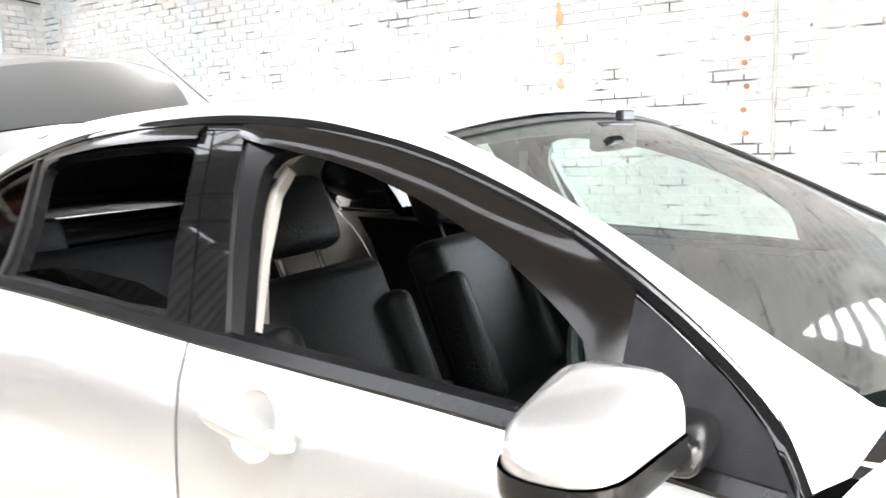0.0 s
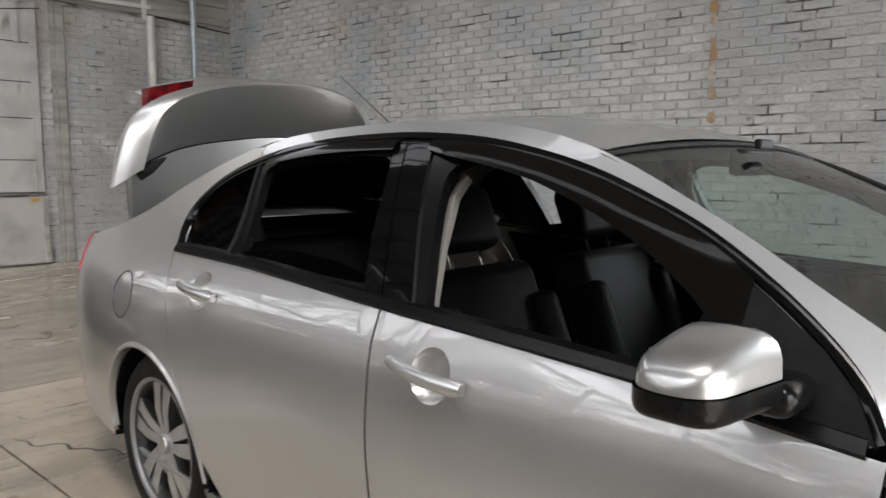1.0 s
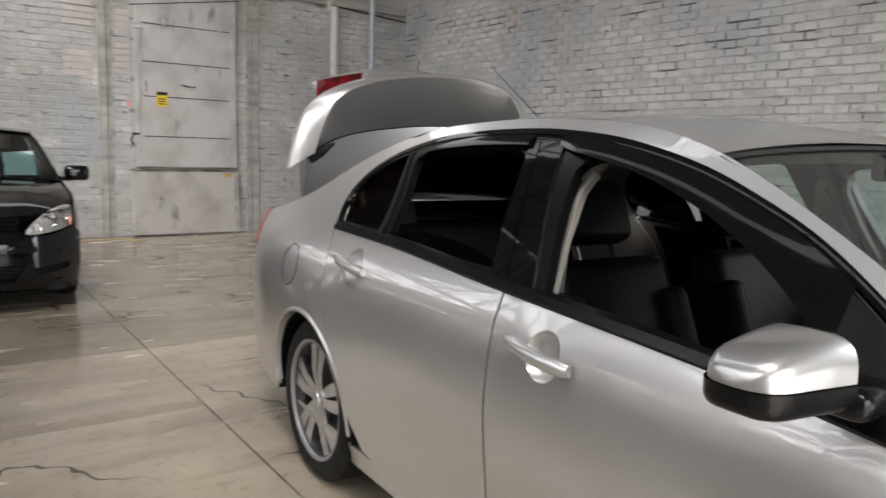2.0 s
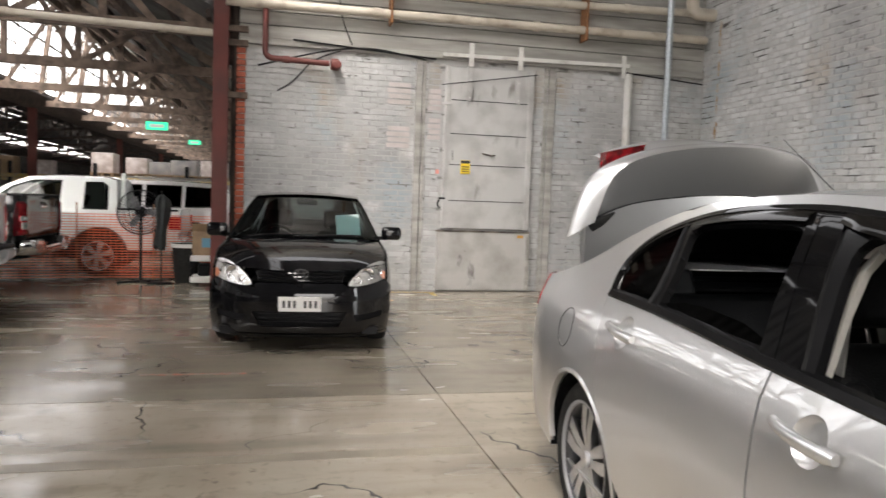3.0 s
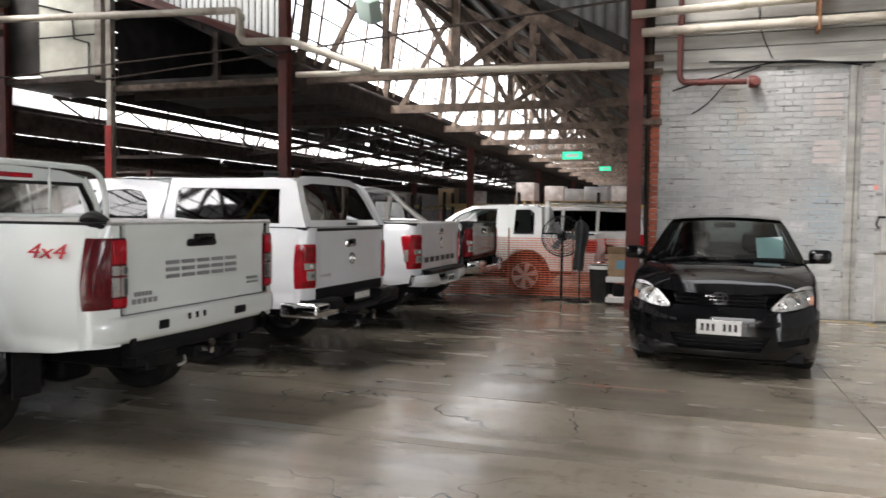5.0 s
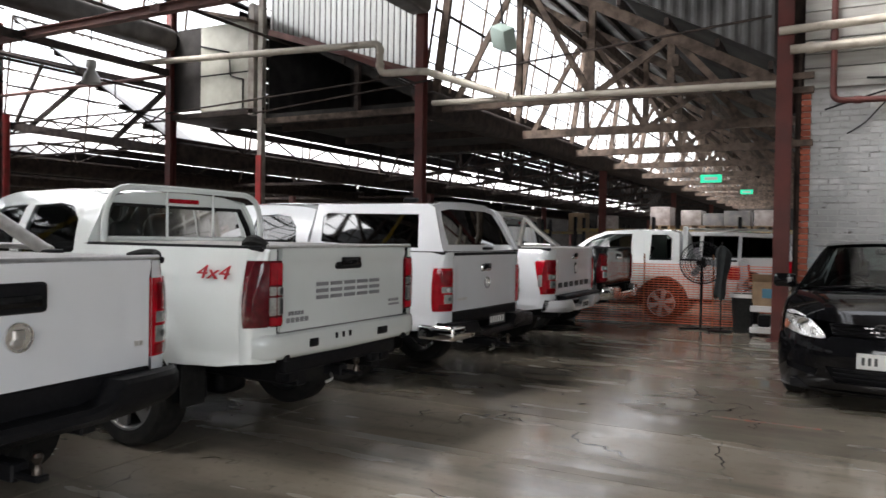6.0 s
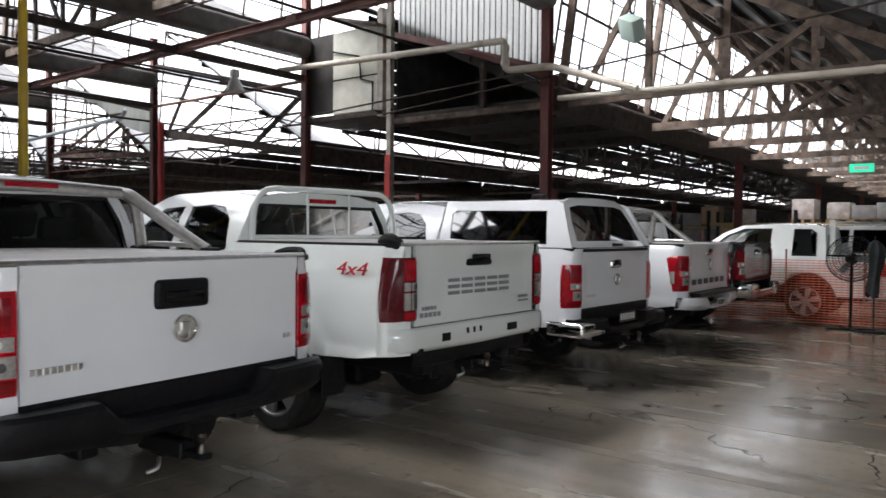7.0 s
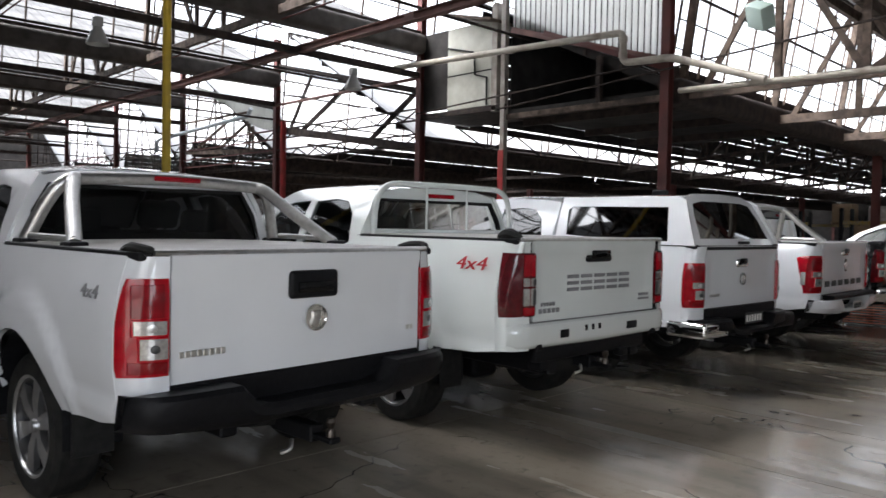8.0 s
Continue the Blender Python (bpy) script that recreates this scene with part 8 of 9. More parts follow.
part("headboard_post", box(0.84, 0.92, 0.62, 0.70, 1.08, 1.68, bevel=0.01), M_CREAM, u6)
for s in (-1, 1):
    part("tail_lamp", box(-0.03, 0.17, s * 0.79, s * 0.835, 0.78, 1.00, bevel=0.02, seg=2), M_LAMPRED, u6, "red tail lamp")
part("rear_bumper", box(-0.14, 0.02, -0.78, 0.78, 0.46, 0.60, bevel=0.03, seg=2), M_CHROME, u6)
u7 = side_on("wagon", "pale four-wheel-drive wagon parked behind a ute", "car", pose(-0.85, 16.7, 0, 0, 0, -180), M_SILVER, 0.86, 1.08,
             arched(0.05, 4.3, 0.46, (0.85, 3.6), 0.46, 0.38) + [(4.35, 0.95), (3.2, 1.06), (2.55, 1.52), (2.2, 1.60), (1.2, 1.62), (0.3, 1.58), (0.12, 1.40), (0.0, 1.05), (0.0, 0.6)],
             [[(0.28, 1.12), (0.96, 1.10), (0.96, 1.52), (0.40, 1.50), (0.32, 1.42)], [(1.04, 1.10), (1.72, 1.09), (1.72, 1.53), (1.04, 1.53)], [(1.80, 1.09), (2.9, 1.08), (2.42, 1.46), (2.2, 1.53), (1.80, 1.53)]],
             [("tailgate", [(0.0, 0.5), (0.0, 1.05), (0.12, 1.40), (0.3, 1.58)]), ("roof", [(0.3, 1.58), (1.2, 1.62), (2.2, 1.60)]), ("bonnet", [(3.2, 1.06), (3.8, 1.03), (4.35, 0.95), (4.37, 0.5)])],
             [(2.2, 1.60), (2.55, 1.52), (3.2, 1.06)], (0.85, 3.6), 0.36, 0.44, M_UTEGLASS, rail=(0.5, 2.1, 1.67))
u7["group"] = "vehicles behind the barrier"
for s in (-1, 1):
    part("tail_lamp", box(-0.02, 0.10, s * 0.82, s * 0.87, 0.80, 1.05, bevel=0.02, seg=2), M_LAMPRED, u7, "red tail lamp")


# ---- small black hatchback, nose towards the aisle ----
HB = thing("black_hatchback", "black five-door hatchback with a paper behind its windscreen", "car", pose(0.225, 6.675, 0, 0, 0, -93.8))
hb_sec = curve1([(0.16, 0.77), (0.28, 0.815), (0.45, 0.838), (0.65, 0.842), (0.82, 0.825), (0.92, 0.795), (1.0, 0.755), (1.2, 0.665), (1.36, 0.585), (1.46, 0.50)])
hb_nose = lambda q: -0.10 * q * q - 0.30 * abs(q) ** 5   # how the front curves back towards its corners


def hb_y(x, z):
    f = sum(0.016 * math.exp(-((x - a) / 0.30) ** 2) * math.exp(-((z - 0.58) / 0.2) ** 2) for a in (-0.85, -3.42))
    return hb_sec(z) + f - 0.05 * max(0, (x + 0.75) / 0.4) ** 2 - 0.10 * max(0, (-3.5 - x) / 0.6) ** 2


def hb_face(u, v):
    """The nose: u across, v up."""
    q = max(-1.0, min(1.0, u / 0.835))
    back = curve1([(0.15, -0.10), (0.24, -0.02), (0.34, 0.0), (0.5, 0.0), (0.58, -0.015), (0.68, -0.05), (0.78, -0.12), (0.86, -0.22)])(v)
    return Vector((hb_nose(q) + back, u, v))


def face_part(name, poly, mat, off=0.0, thick=0.02, label="", parent=None, step=0.05, holes=()):
    return part(name, sheet(poly, lambda u, v: hb_face(u, v) + Vector((off, 0, 0)), holes, step=step, thick=thick, inward=(-1, 0, 0)), mat, parent or HB, label)


mir = lambda P: [(-x, z) for x, z in P][::-1]
lampR = [p[:2] for p in smooth_path([(0.425, 0.625, 0), (0.60, 0.628, 0), (0.755, 0.672, 0), (0.775, 0.74, 0), (0.765, 0.815, 0), (0.66, 0.812, 0), (0.53, 0.745, 0)], 4, True)]
grille = [(-0.36, 0.645), (0.36, 0.645), (0.40, 0.735), (0.36, 0.745), (-0.36, 0.745), (-0.40, 0.735)]
intake = [(-0.34, 0.255), (0.34, 0.255), (0.42, 0.39), (-0.42, 0.39)]
slotR = [(0.50, 0.30), (0.74, 0.335), (0.74, 0.385), (0.47, 0.36)]
face_part("front_bumper", [(-0.80, 0.17), (0.80, 0.17), (0.83, 0.35), (0.833, 0.60), (0.79, 0.64), (0.755, 0.655), (0.60, 0.608), (0.42, 0.605), (0.38, 0.64), (-0.38, 0.64), (-0.42, 0.605), (-0.60, 0.608), (-0.755, 0.655), (-0.79, 0.64), (-0.833, 0.60), (-0.83, 0.35)], M_BLACKCAR, holes=[intake, slotR, mir(slotR)], step=0.045, thick=0.03)
face_part("lower_intake", intake, M_TRIM, off=-0.05)
for z in (0.295, 0.33, 0.365):
    face_part("intake_slat", [(-0.36, z - 0.006), (0.36, z - 0.006), (0.36, z + 0.006), (-0.36, z + 0.006)], M_TRIM, off=-0.02, step=0.1)
for P in (slotR, mir(slotR)):
    face_part("fog_recess", P, M_TRIM, off=-0.035)
face_part("lip", [(-0.80, 0.150), (0.80, 0.150), (0.81, 0.178), (-0.81, 0.178)], M_GLOSSBLACK, off=0.012, step=0.08)
face_part("grille", grille, M_TRIM, off=-0.03)
for z in (0.665, 0.695, 0.725):
    face_part("grille_bar", [(-0.37, z - 0.006), (0.37, z - 0.006), (0.38, z + 0.007), (-0.38, z + 0.007)], M_GLOSSBLACK, off=-0.008, step=0.1)
bd = part("badge", moved(tube([(0, 0.068 * math.cos(a), 0.047 * math.sin(a)) for a in [2 * math.pi * i / 28 for i in range(28)]], 0.006, 8, closed=True), Matrix.Translation((-0.055, 0, 0.715))), M_ALLOYDARK, HB)
part("badge_bar", moved(tube([(0, 0.028 * math.cos(a), 0.044 * math.sin(a)) for a in [2 * math.pi * i / 20 for i in range(20)]], 0.0045, 6, closed=True), Matrix.Translation((-0.053, 0, 0.715))), M_ALLOYDARK, bd)
part("badge_bar", moved(tube([(0, 0.054 * math.cos(a), 0.018 * math.sin(a)) for a in [2 * math.pi * i / 20 for i in range(20)]], 0.004, 6, closed=True), Matrix.Translation((-0.053, 0, 0.745))), M_ALLOYDARK, bd)
for s, P in ((1, lampR), (-1, mir(lampR))):
    hl = face_part("headlamp", P, M_HEADLAMP, off=-0.012, thick=0.05, label="clear headlamp", step=0.04)
    for (y, z, r) in ((0.60, 0.72, 0.058), (0.70, 0.745, 0.040), (0.51, 0.675, 0.036)):
        p = hb_face(s * y, z)
        part("reflector", moved(lathe([(r, 0.012), (r * 0.9, 0.010), (r * 0.45, -0.012), (0.0, -0.015)], Matrix(), 20), Matrix.Translation(p + Vector((0.0, 0, 0))) @ pose(0, 0, 0, 0, 90, 0)), M_CHROME, hl)
    p = hb_face(s * 0.745, 0.70)
    part("indicator", moved(box(-0.01, 0.012, -0.022, 0.022, -0.035, 0.045, bevel=0.008), Matrix.Translation(p)), M_LAMPAMBER, hl)
    cover = sheet(P, lambda u, v: hb_face(u, v) + Vector((0.010, 0, 0)), step=0.06)
    part("lens", cover, M_CLEARLENS, hl)
pl = part("number_plate", box(0.002, 0.012, -0.186, 0.186, 0.395, 0.525, bevel=0.003), M_PLATE, HB)
for k in range(7):
    if k != 3:
        part("plate_bar", box(0.012, 0.014, -0.150 + k * 0.046, -0.126 + k * 0.046, 0.428, 0.492), M_INK, pl)
# bonnet, screen, roof, tail
def hb_row(x, z, crown, half, bow=0.0, n=14):
    return [(x + bow * (1 - q * q), half * q, z + crown * (1 - abs(q) ** 2.2)) for q in [-1 + 2 * i / n for i in range(n + 1)]]


bon = []
for i in range(11):
    t = i / 10
    front = [hb_face(0.80 * q, 0.745 + 0.05 * abs(q) ** 2) for q in [-1 + 2 * k / 14 for k in range(15)]]
    rear = [Vector((-1.02 + 0.14 * (1 - q * q), 0.745 * q, 0.965 + 0.035 * (1 - q * q))) for q in [-1 + 2 * k / 14 for k in range(15)]]
    lift = 0.055 * math.sin(math.pi * t ** 0.8)
    bon.append([a.lerp(b, t) + Vector((0, 0, lift * (1 - 0.55 * (abs(q) ** 2)) + 0.012 * math.exp(-((abs(q) - 0.62) / 0.10) ** 2) * math.sin(math.pi * t))) for a, b, q in zip(front, rear, [-1 + 2 * k / 14 for k in range(15)])])
part("bonnet", loft(bon), M_BLACKCAR, HB)
scr = [hb_row(-1.04 - 0.80 * t, 0.985 + 0.415 * t, 0.03, 0.745 - 0.185 * t, bow=0.16 - 0.08 * t) for t in [i / 8 for i in range(9)]]
part("windscreen", loft(scr), M_HATCHSCREEN, HB)
part("roof", loft([hb_row(-1.80 - 1.75 * t, 1.40 + 0.035 * math.sin(math.pi * min(1, t * 1.3)) - 0.05 * t * t, 0.032, 0.565, bow=0.08 * (1 - t)) for t in [i / 10 for i in range(11)]]), M_BLACKCAR, HB)
hb_tail = lambda t: hb_row(-3.55 - 0.45 * t, 1.35 - 0.55 * t, 0.03, 0.565 + 0.20 * t, bow=-0.08)
part("tailgate", loft([hb_tail(0.52 + 0.48 * i / 4) for i in range(5)]), M_BLACKCAR, HB)
part("rear_window", loft([hb_tail(0.52 * i / 4) for i in range(5)]), M_GLASS, HB)
part("rear_bumper", loft([hb_row(-4.02 + 0.04 * t, 0.82 - 0.6 * t, 0, 0.78, bow=-0.10) for t in [i / 4 for i in range(5)]]), M_BLACKCAR, HB)
for s in (-1, 1):
    sd = lambda u, v, s=s: Vector((u, s * hb_y(u, v), v))
    wing = [(-0.36, 0.66), (-0.33, 0.60), (-0.34, 0.30), (-0.42, 0.20), (-0.53, 0.20)] + arc(-0.85, 0.30, 0.335, -12, 192, 18) + [(-1.28, 0.20), (-1.30, 0.92), (-1.05, 0.955), (-0.7, 0.90), (-0.40, 0.815)]
    part("front_wing", sheet(wing, sd, step=0.06, thick=0.015), M_BLACKCAR, HB)
    part("front_door", sheet([(-1.305, 0.20), (-2.25, 0.20), (-2.25, 0.94), (-1.305, 0.92)], sd, step=0.12, thick=0.015), M_BLACKCAR, HB)
    part("rear_door", sheet([(-2.26, 0.20), (-2.95, 0.20), (-3.05, 0.6), (-3.15, 0.96), (-2.26, 0.94)], sd, step=0.12, thick=0.015), M_BLACKCAR, HB)
    quart = [(-3.0, 0.20)] + arc(-3.42, 0.30, 0.335, -10, 190, 14) + [(-3.98, 0.25), (-4.0, 0.85), (-3.9, 1.0), (-3.16, 0.965), (-3.06, 0.6)]
    part("rear_quarter", sheet(quart, sd, step=0.1, thick=0.015), M_BLACKCAR, HB)
    o = [(-1.05, 0.945), (-1.30, 0.925), (-2.25, 0.945), (-3.16, 0.97), (-3.88, 1.01), (-3.70, 1.25), (-3.52, 1.36), (-2.6, 1.435), (-1.95, 1.415), (-1.75, 1.36), (-1.40, 1.17)]
    w1 = [(-1.36, 0.965), (-2.20, 0.975), (-2.20, 1.36), (-1.96, 1.35), (-1.70, 1.22)]
    w2 = [(-2.30, 0.975), (-3.15, 1.0), (-3.40, 1.25), (-3.1, 1.33), (-2.30, 1.365)]
    part("cab_side", sheet(o, sd, [w1, w2], step=0.07, thick=0.02), M_BLACKCAR, HB)
    for w in (w1, w2):
        part("side_window", sheet(w, lambda u, v, s=s: Vector((u, s * (hb_y(u, v) - 0.01), v)), step=0.12), M_DARKTINT, HB)
    m = part("door_mirror", moved(box(-0.05, 0.06, -0.105, 0.105, -0.065, 0.075, bevel=0.04, seg=3), Matrix.Translation((-1.36, s * 0.905, 1.04))), M_BLACKCAR, HB)
    part("mirror_arm", moved(box(-0.03, 0.03, -0.08, 0.08, -0.03, 0.01, bevel=0.01), Matrix.Translation((-1.37, s * 0.79, 1.0))), M_TRIM, m)
    part("mirror_glass", box(-1.413, -1.41, s * 0.83, s * 0.98, 0.99, 1.10), M_CHROME, m)
    for x in (-0.85, -3.42):
        wheel(HB, x, s * 0.825, 0.30, 0.19, 0.19, s, "six")
        part("wheel_arch_liner", loft([[(x + r * math.cos(a), s * y, 0.30 + r * math.sin(a)) for r, y in ((0.34, 0.82), (0.345, 0.55), (0.15, 0.52))] for a in [math.pi * (i / 12 * 1.1 - 0.05) for i in range(13)]]), M_TRIM, HB)
part("underbody", box(-3.9, -0.15, -0.70, 0.70, 0.17, 0.24), M_TRIM, HB)
part("engine_block", box(-1.0, -0.35, -0.5, 0.5, 0.24, 0.62, bevel=0.03), M_TRIM, HB)
for y in (-0.33, 0.33):
    seat(-2.25, y, 0.40, HB, M_INTERIOR, 0.5, 0.56)
part("rear_seat", box(-3.3, -2.75, -0.6, 0.6, 0.40, 0.95, bevel=0.08, seg=2), M_INTERIOR, HB)
part("cabin_floor", box(-3.8, -1.1, -0.72, 0.72, 0.24, 0.30), M_INTERIOR, HB)
part("dashboard", box(-1.62, -1.06, -0.70, 0.70, 0.70, 0.96, bevel=0.05, seg=2), M_INTERIOR, HB)
sw = part("steering_wheel", moved(tube([(0.18 * math.cos(a), 0.18 * math.sin(a), 0) for a in [2 * math.pi * i / 28 for i in range(28)]], 0.016, 8, closed=True), pose(-1.72, -0.33, 0.93, 0, -65, 0)), M_LEATHER, HB)
part("steering_boss", moved(box(-0.16, 0.16, -0.05, 0.05, -0.02, 0.02, bevel=0.015), pose(-1.72, -0.33, 0.93, 0, -65, 0)), M_INTERIOR, sw)
part("interior_mirror", moved(box(-0.02, 0.02, -0.11, 0.11, -0.03, 0.03, bevel=0.012), pose(-1.72, 0, 1.35)), M_TRIM, HB)
part("paper_notice", moved(box(-0.002, 0.002, -0.125, 0.125, -0.125, 0.125), pose(-1.36, 0.44, 1.12, 0, -30, 0) @ pose(0, 0, 0, 5, 0, 0)), M_PAPER, HB, "pale green paper notice inside the windscreen")
for s in (-1, 1):
    wp = part("wiper", tube(smooth_path([(-0.92, s * 0.25 - 0.30, 1.005), (-0.90, s * 0.25, 1.03), (-0.95, s * 0.25 + 0.32, 1.03)], 4), 0.009, 6), M_TRIM, HB)


# ---- barrier, fan, bin and shelves by the far aisle ----
FENCE = [(-4.1, 12.15), (-3.0, 12.42), (-1.9, 12.55), (-0.95, 12.60)]
fence = thing("barrier_mesh", "orange plastic barrier mesh strung in front of utes", "barrier", pose(0, 0, 0))
path = smooth_path([(x, y, 0) for x, y in FENCE], 14)
net = bmesh.new()
vs, fs = [], []
top_z = lambda i: 1.10 + 0.03 * math.sin(i * 0.7)


def strip(a, b, w):
    """A thin ribbon from a to b, w wide across z or along the path."""
    a, b = Vector(a), Vector(b)
    up = Vector((0, 0, w / 2)) if abs((b - a).z) < abs((b - a).x) + abs((b - a).y) else Vector((w / 2, 0, 0))
    n = Vector((0, 0.002, 0))
    s = len(vs)
    for q in (a - up - n, a + up - n, b + up - n, b - up - n, a - up + n, a + up + n, b + up + n, b - up + n):
        vs.append(q)
    for f in ((0, 1, 2, 3), (7, 6, 5, 4), (0, 4, 5, 1), (3, 2, 6, 7), (1, 5, 6, 2), (0, 3, 7, 4)):
        fs.append([s + k for k in f])


for i in range(len(path) - 1):
    for k in range(25):
        z = 0.04 + k * 0.041
        strip(path[i] + Vector((0, 0.01 * math.sin(i + k * 0.3), z)), path[i + 1] + Vector((0, 0.01 * math.sin(i + 1 + k * 0.3), z)), 0.012)
total = [path[0]]
for i in range(len(path) - 1):
    L = (path[i + 1] - path[i]).length
    for j in range(max(1, int(L / 0.06))):
        p = path[i].lerp(path[i + 1], j / max(1, int(L / 0.06)))
        strip(p + Vector((0, 0, 0.03)), p + Vector((0, 0, 1.03)), 0.005)
me = bpy.data.meshes.new("mesh_net")
me.from_pydata([tuple(v) for v in vs], [], fs)
me.materials.append(M_MESH)
nt_ob = tagged(new("mesh_net", me), kind="stuff")
nt_ob.parent = fence
for x, y in FENCE:
    part("stake", tube([(x, y + 0.02, 0), (x, y + 0.02, 1.2)], 0.014, 6), M_RUST, fence)

fan = thing("pedestal_fan", "large black pedestal fan with a round wire cage", "fan", pose(-2.02, 12.15, 0, 0, 0, 10))
part("stand", tube([(0, 0, 0.02), (0, 0, 1.05)], 0.022, 10), M_TRIM, fan)
for a in (0, 90, 180, 270):
    part("foot", moved(box(0, 0.36, -0.025, 0.025, 0.0, 0.03, bevel=0.006), pose(0, 0, 0, 0, 0, a + 20)), M_TRIM, fan)
part("motor", disc((0, 0.10, 1.08), 0.09, "y", 0.22, 20, bevel=0.03), M_TRIM, fan)
cage = part("cage", tube([(0.34 * math.cos(a), -0.04, 1.08 + 0.34 * math.sin(a)) for a in [2 * math.pi * i / 40 for i in range(40)]], 0.008, 6, closed=True), M_TRIM, fan)
for r, y in ((0.07, -0.103), (0.12, -0.10), (0.17, -0.094), (0.22, -0.085), (0.26, -0.076), (0.30, -0.065), (0.325, -0.05), (0.34, 0.03), (0.30, 0.05), (0.25, 0.06), (0.18, 0.065)):
    part("cage_ring", tube([(r * math.cos(a), y, 1.08 + r * math.sin(a)) for a in [2 * math.pi * i / 32 for i in range(32)]], 0.0035, 5, closed=True), M_TRIM, cage)
for i in range(48):
    a = 2 * math.pi * i / 48
    part("cage_wire", tube([(0.04 * math.cos(a), -0.105, 1.08 + 0.04 * math.sin(a)), (0.2 * math.cos(a), -0.095, 1.08 + 0.2 * math.sin(a)), (0.34 * math.cos(a), -0.04, 1.08 + 0.34 * math.sin(a)), (0.30 * math.cos(a), 0.05, 1.08 + 0.30 * math.sin(a))], 0.003, 4), M_TRIM, cage)
for i in range(3):
    a = 2 * math.pi * i / 3
    part("blade", moved(sheet([(0.05, -0.025), (0.24, -0.07), (0.26, 0.0), (0.20, 0.05), (0.05, 0.03)], lambda u, v: Vector((u, 0.25 * v, v)), step=0.06, thick=0.006), Matrix.Translation((0, -0.02, 1.08)) @ pose(0, 0, 0, 0, math.degrees(a), 0)), M_GREYINK, fan)

coat = thing("hanging_coat", "dark coat hung on a thin stand", "coat", pose(-1.70, 12.0, 0))
rows = []
for j in range(14):
    t = j / 13
    w = 0.025 + 0.075 * min(1, t / 0.12) ** 0.7 - 0.02 * t + 0.012 * math.sin(7 * t)
    rows.append([(w * math.cos(a) * (1 + 0.22 * math.sin(3 * a + 4 * t)) + 0.015 * math.sin(5 * t), 0.6 * w * math.sin(a) * (1 + 0.35 * math.sin(5 * a + 2 * t)), 1.36 - (0.80 + 0.05 * math.sin(3 * a)) * t) for a in [2 * math.pi * i / 32 for i in range(32)]])
part("cloth", loft(rows, close_u=True, caps=True), M_COAT, coat)
part("stand", tube([(0, 0, 0), (0, 0, 1.42)], 0.012, 8), M_TRIM, coat)
part("base", disc((0, 0, 0.012), 0.16, "z", 0.024, 24, bevel=0.005), M_TRIM, coat)

rb = thing("rubbish_bin", "black open plastic rubbish bin", "bin", pose(-1.36, 12.25, 0))
part("tub", lathe([(0.0, 0.02), (0.17, 0.02), (0.17, 0.0), (0.18, 0.0), (0.215, 0.55), (0.235, 0.56), (0.235, 0.60), (0.20, 0.60), (0.17, 0.06), (0.0, 0.06)], Matrix(), 28), M_RUBBER, rb)
part("liner", lathe([(0.20, 0.52), (0.24, 0.61), (0.243, 0.55)], Matrix(), 28), M_PLATE, rb)
sh = thing("shelf_trolley", "white two-shelf trolley beside the red post", "trolley", pose(-1.02, 11.85, 0))
for z in (0.06, 0.38):
    part("shelf", box(-0.22, 0.22, -0.22, 0.22, z, z + 0.09, bevel=0.008), M_PLATE, sh)
for x in (-0.2, 0.2):
    for y in (-0.2, 0.2):
        part("upright", tube([(x, y, 0), (x, y, 0.52)], 0.014, 8), M_TRIM, sh)
tagged(part("black_jug", moved(box(-0.09, 0.09, -0.10, 0.10, 0, 0.18, bevel=0.03, seg=2), pose(-1.05, 11.80, 0.15)), M_TRIM), "dark jug on the lower trolley shelf", "jug")
cb = thing("cardboard_box", "open cardboard box with blue label on the trolley", "box", pose(-1.02, 11.85, 0.47))
part("carton", box(-0.2, 0.2, -0.17, 0.17, 0, 0.36, bevel=0.004), M_CARD, cb)
part("flap", moved(box(-0.2, 0.2, -0.003, 0.003, 0, 0.14), pose(0, -0.17, 0.36, 35, 0, 0)), M_CARD, cb)
part("label_patch", box(-0.06, 0.10, -0.173, -0.170, 0.12, 0.26), M_BLUELABEL, cb)

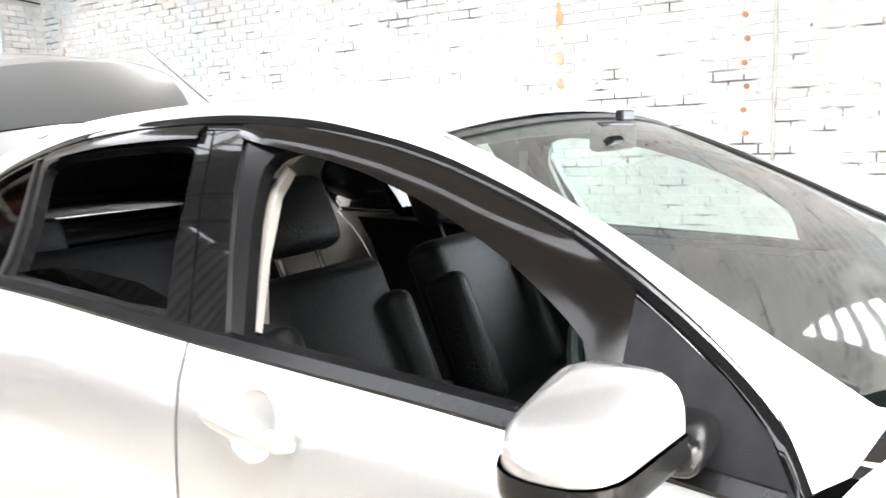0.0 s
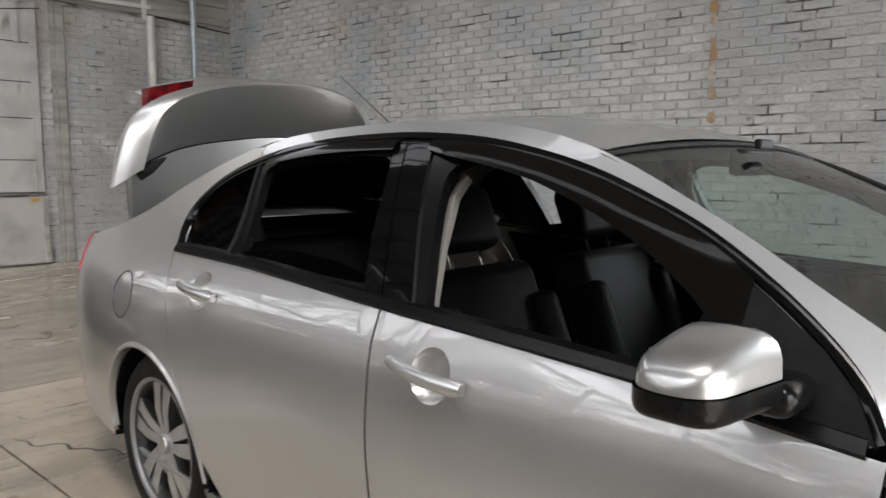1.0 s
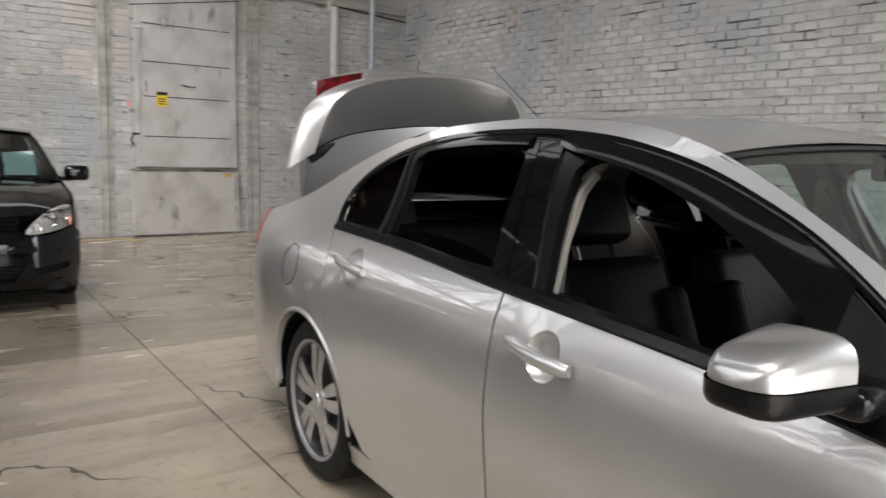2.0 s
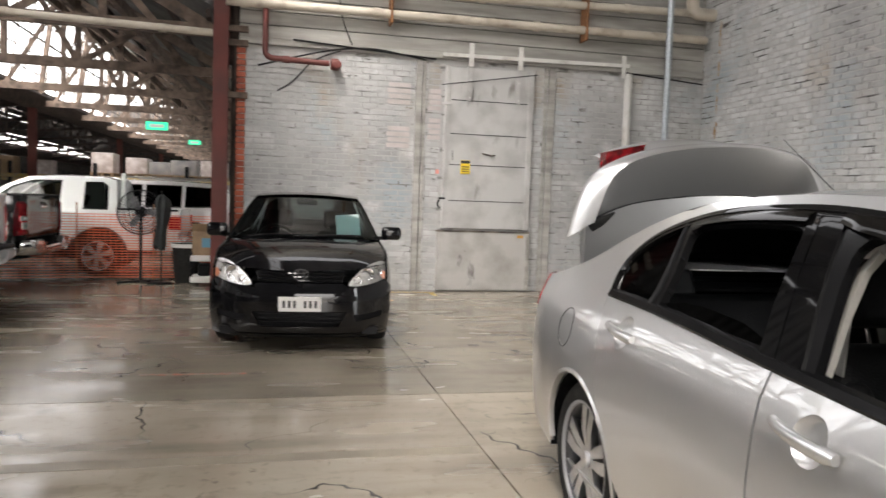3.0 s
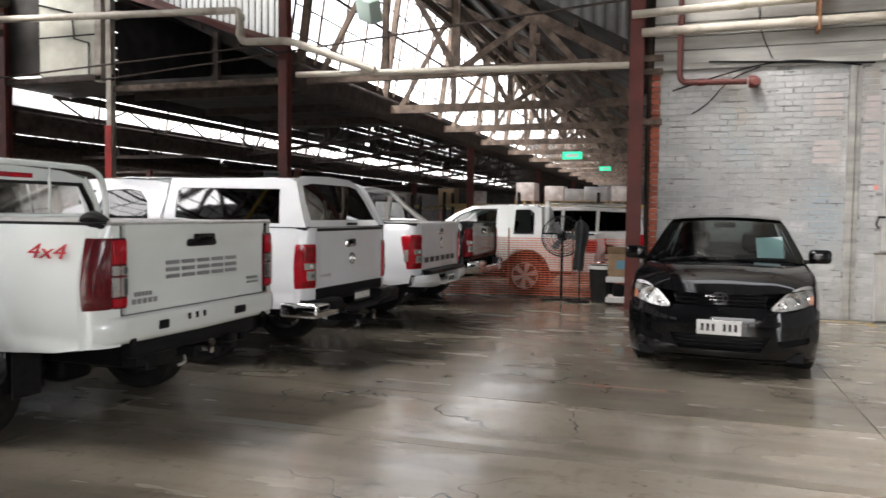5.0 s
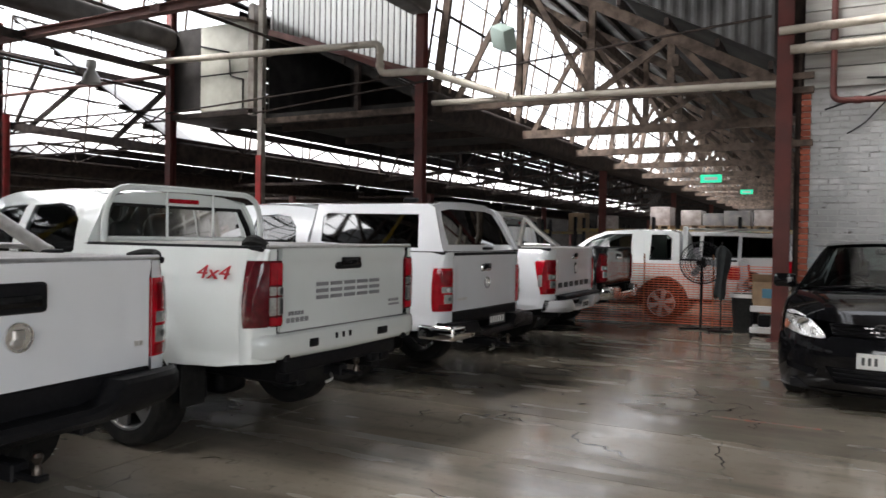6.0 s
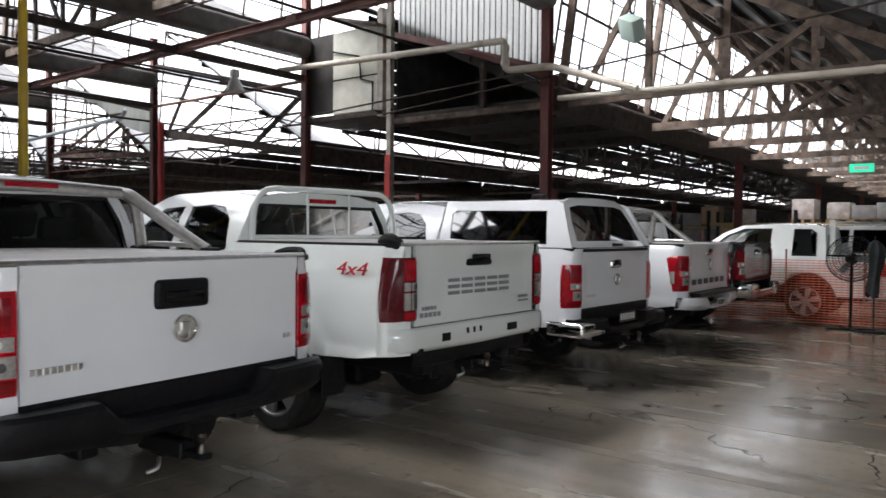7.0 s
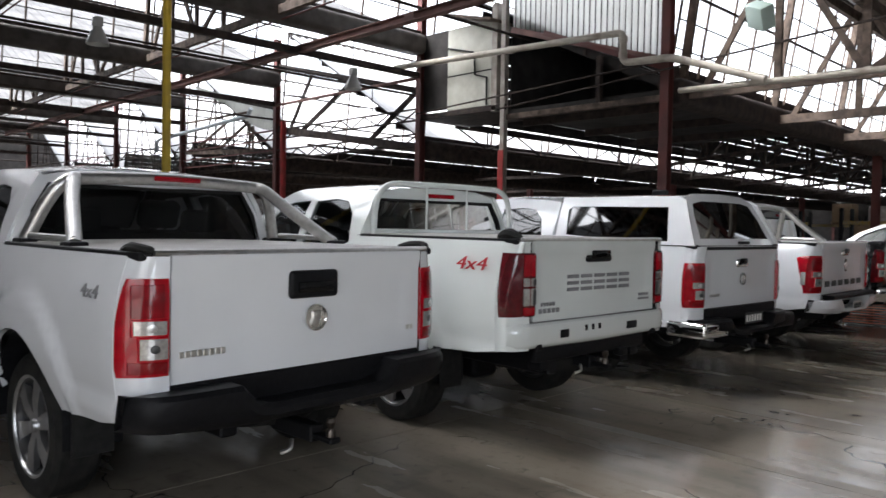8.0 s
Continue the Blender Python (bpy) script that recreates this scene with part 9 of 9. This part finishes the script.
# racks with wrapped pallets far down the aisle
rack = thing("pallet_rack", "steel pallet rack far down the aisle", "rack", pose(-4.2, 24.8, 0))
for x in (-4.0, -1.3, 1.4, 3.2):
    for y in (0, 1.0):
        part("upright", box(x - 0.05, x + 0.05, y - 0.05, y + 0.05, 0, 2.2), M_TRIM, rack)
for z in (0.9, 1.75):
    for y in (0, 1.0):
        part("rack_beam", box(-4.0, 3.2, y - 0.03, y + 0.03, z - 0.06, z + 0.05), M_LINEYELLOW if z > 1 else M_PINKSTEEL, rack)


def pallet_load(x, y, z, w, h, mat, label):
    p = thing("pallet_load", label, "pallet load", pose(x, y, z), group="pallet loads")
    for k in range(5):
        part("board", box(-w / 2, w / 2, -0.5 + k * 0.23, -0.42 + k * 0.23, 0.10, 0.12), M_CARD, p)
    for k in (-1, 0, 1):
        part("bearer", box(k * (w / 2 - 0.06) - 0.05, k * (w / 2 - 0.06) + 0.05, -0.5, 0.5, 0, 0.10), M_CARD, p)
    part("load", box(-w / 2 + 0.03, w / 2 - 0.03, -0.47, 0.47, 0.12, 0.12 + h, bevel=0.03, seg=2), mat, p)


for x, h, mt in ((-5.30, 0.62, M_WRAP), (-4.30, 0.50, M_WRAP), (-3.62, 0.40, M_WRAP2), (-2.90, 0.48, M_WRAP2), (-2.0, 0.5, M_WRAP)):
    pallet_load(x, 25.3, 1.80, 0.70 if x < -3.5 else 0.85, h, mt, "stretch-wrapped pallet of cartons on the rack")
for x in (-7.4, -6.2, -5.0, -3.8, -2.6, -1.5):
    pallet_load(x, 25.3, 0.95, 0.95, 0.6, M_CARD if int(x * 10) % 3 else M_WRAP2, "pallet of cartons on the lower rack level")
    pallet_load(x, 25.3, 0.0, 0.95, 0.7, M_WRAP2 if int(x * 10) % 3 else M_CARD, "pallet of cartons on the floor")
# more racks further back
for k, (x, y) in enumerate(((-14.0, 28.5), (-23.0, 30.5), (-13.0, 38.0), (-24.0, 42.0), (-33.0, 36.0))):
    copy_thing(rack, pose(x, y, 0))
    for j, dx in enumerate((-3.3, -2.1, -0.6, 0.6, 2.2)):
        if (j + k) % 4:
            pallet_load(x + dx, y + 0.5, 1.80, 0.95, 0.5 + 0.13 * ((j * 3 + k) % 4), (M_WRAP, M_WRAP2, M_CARD)[(j + k) % 3], "wrapped pallet of cartons on a far rack")
        pallet_load(x + dx, y + 0.5, 0.0, 0.95, 0.65, (M_WRAP2, M_CARD)[(j + k) % 2], "pallet of cartons on the floor under a far rack")
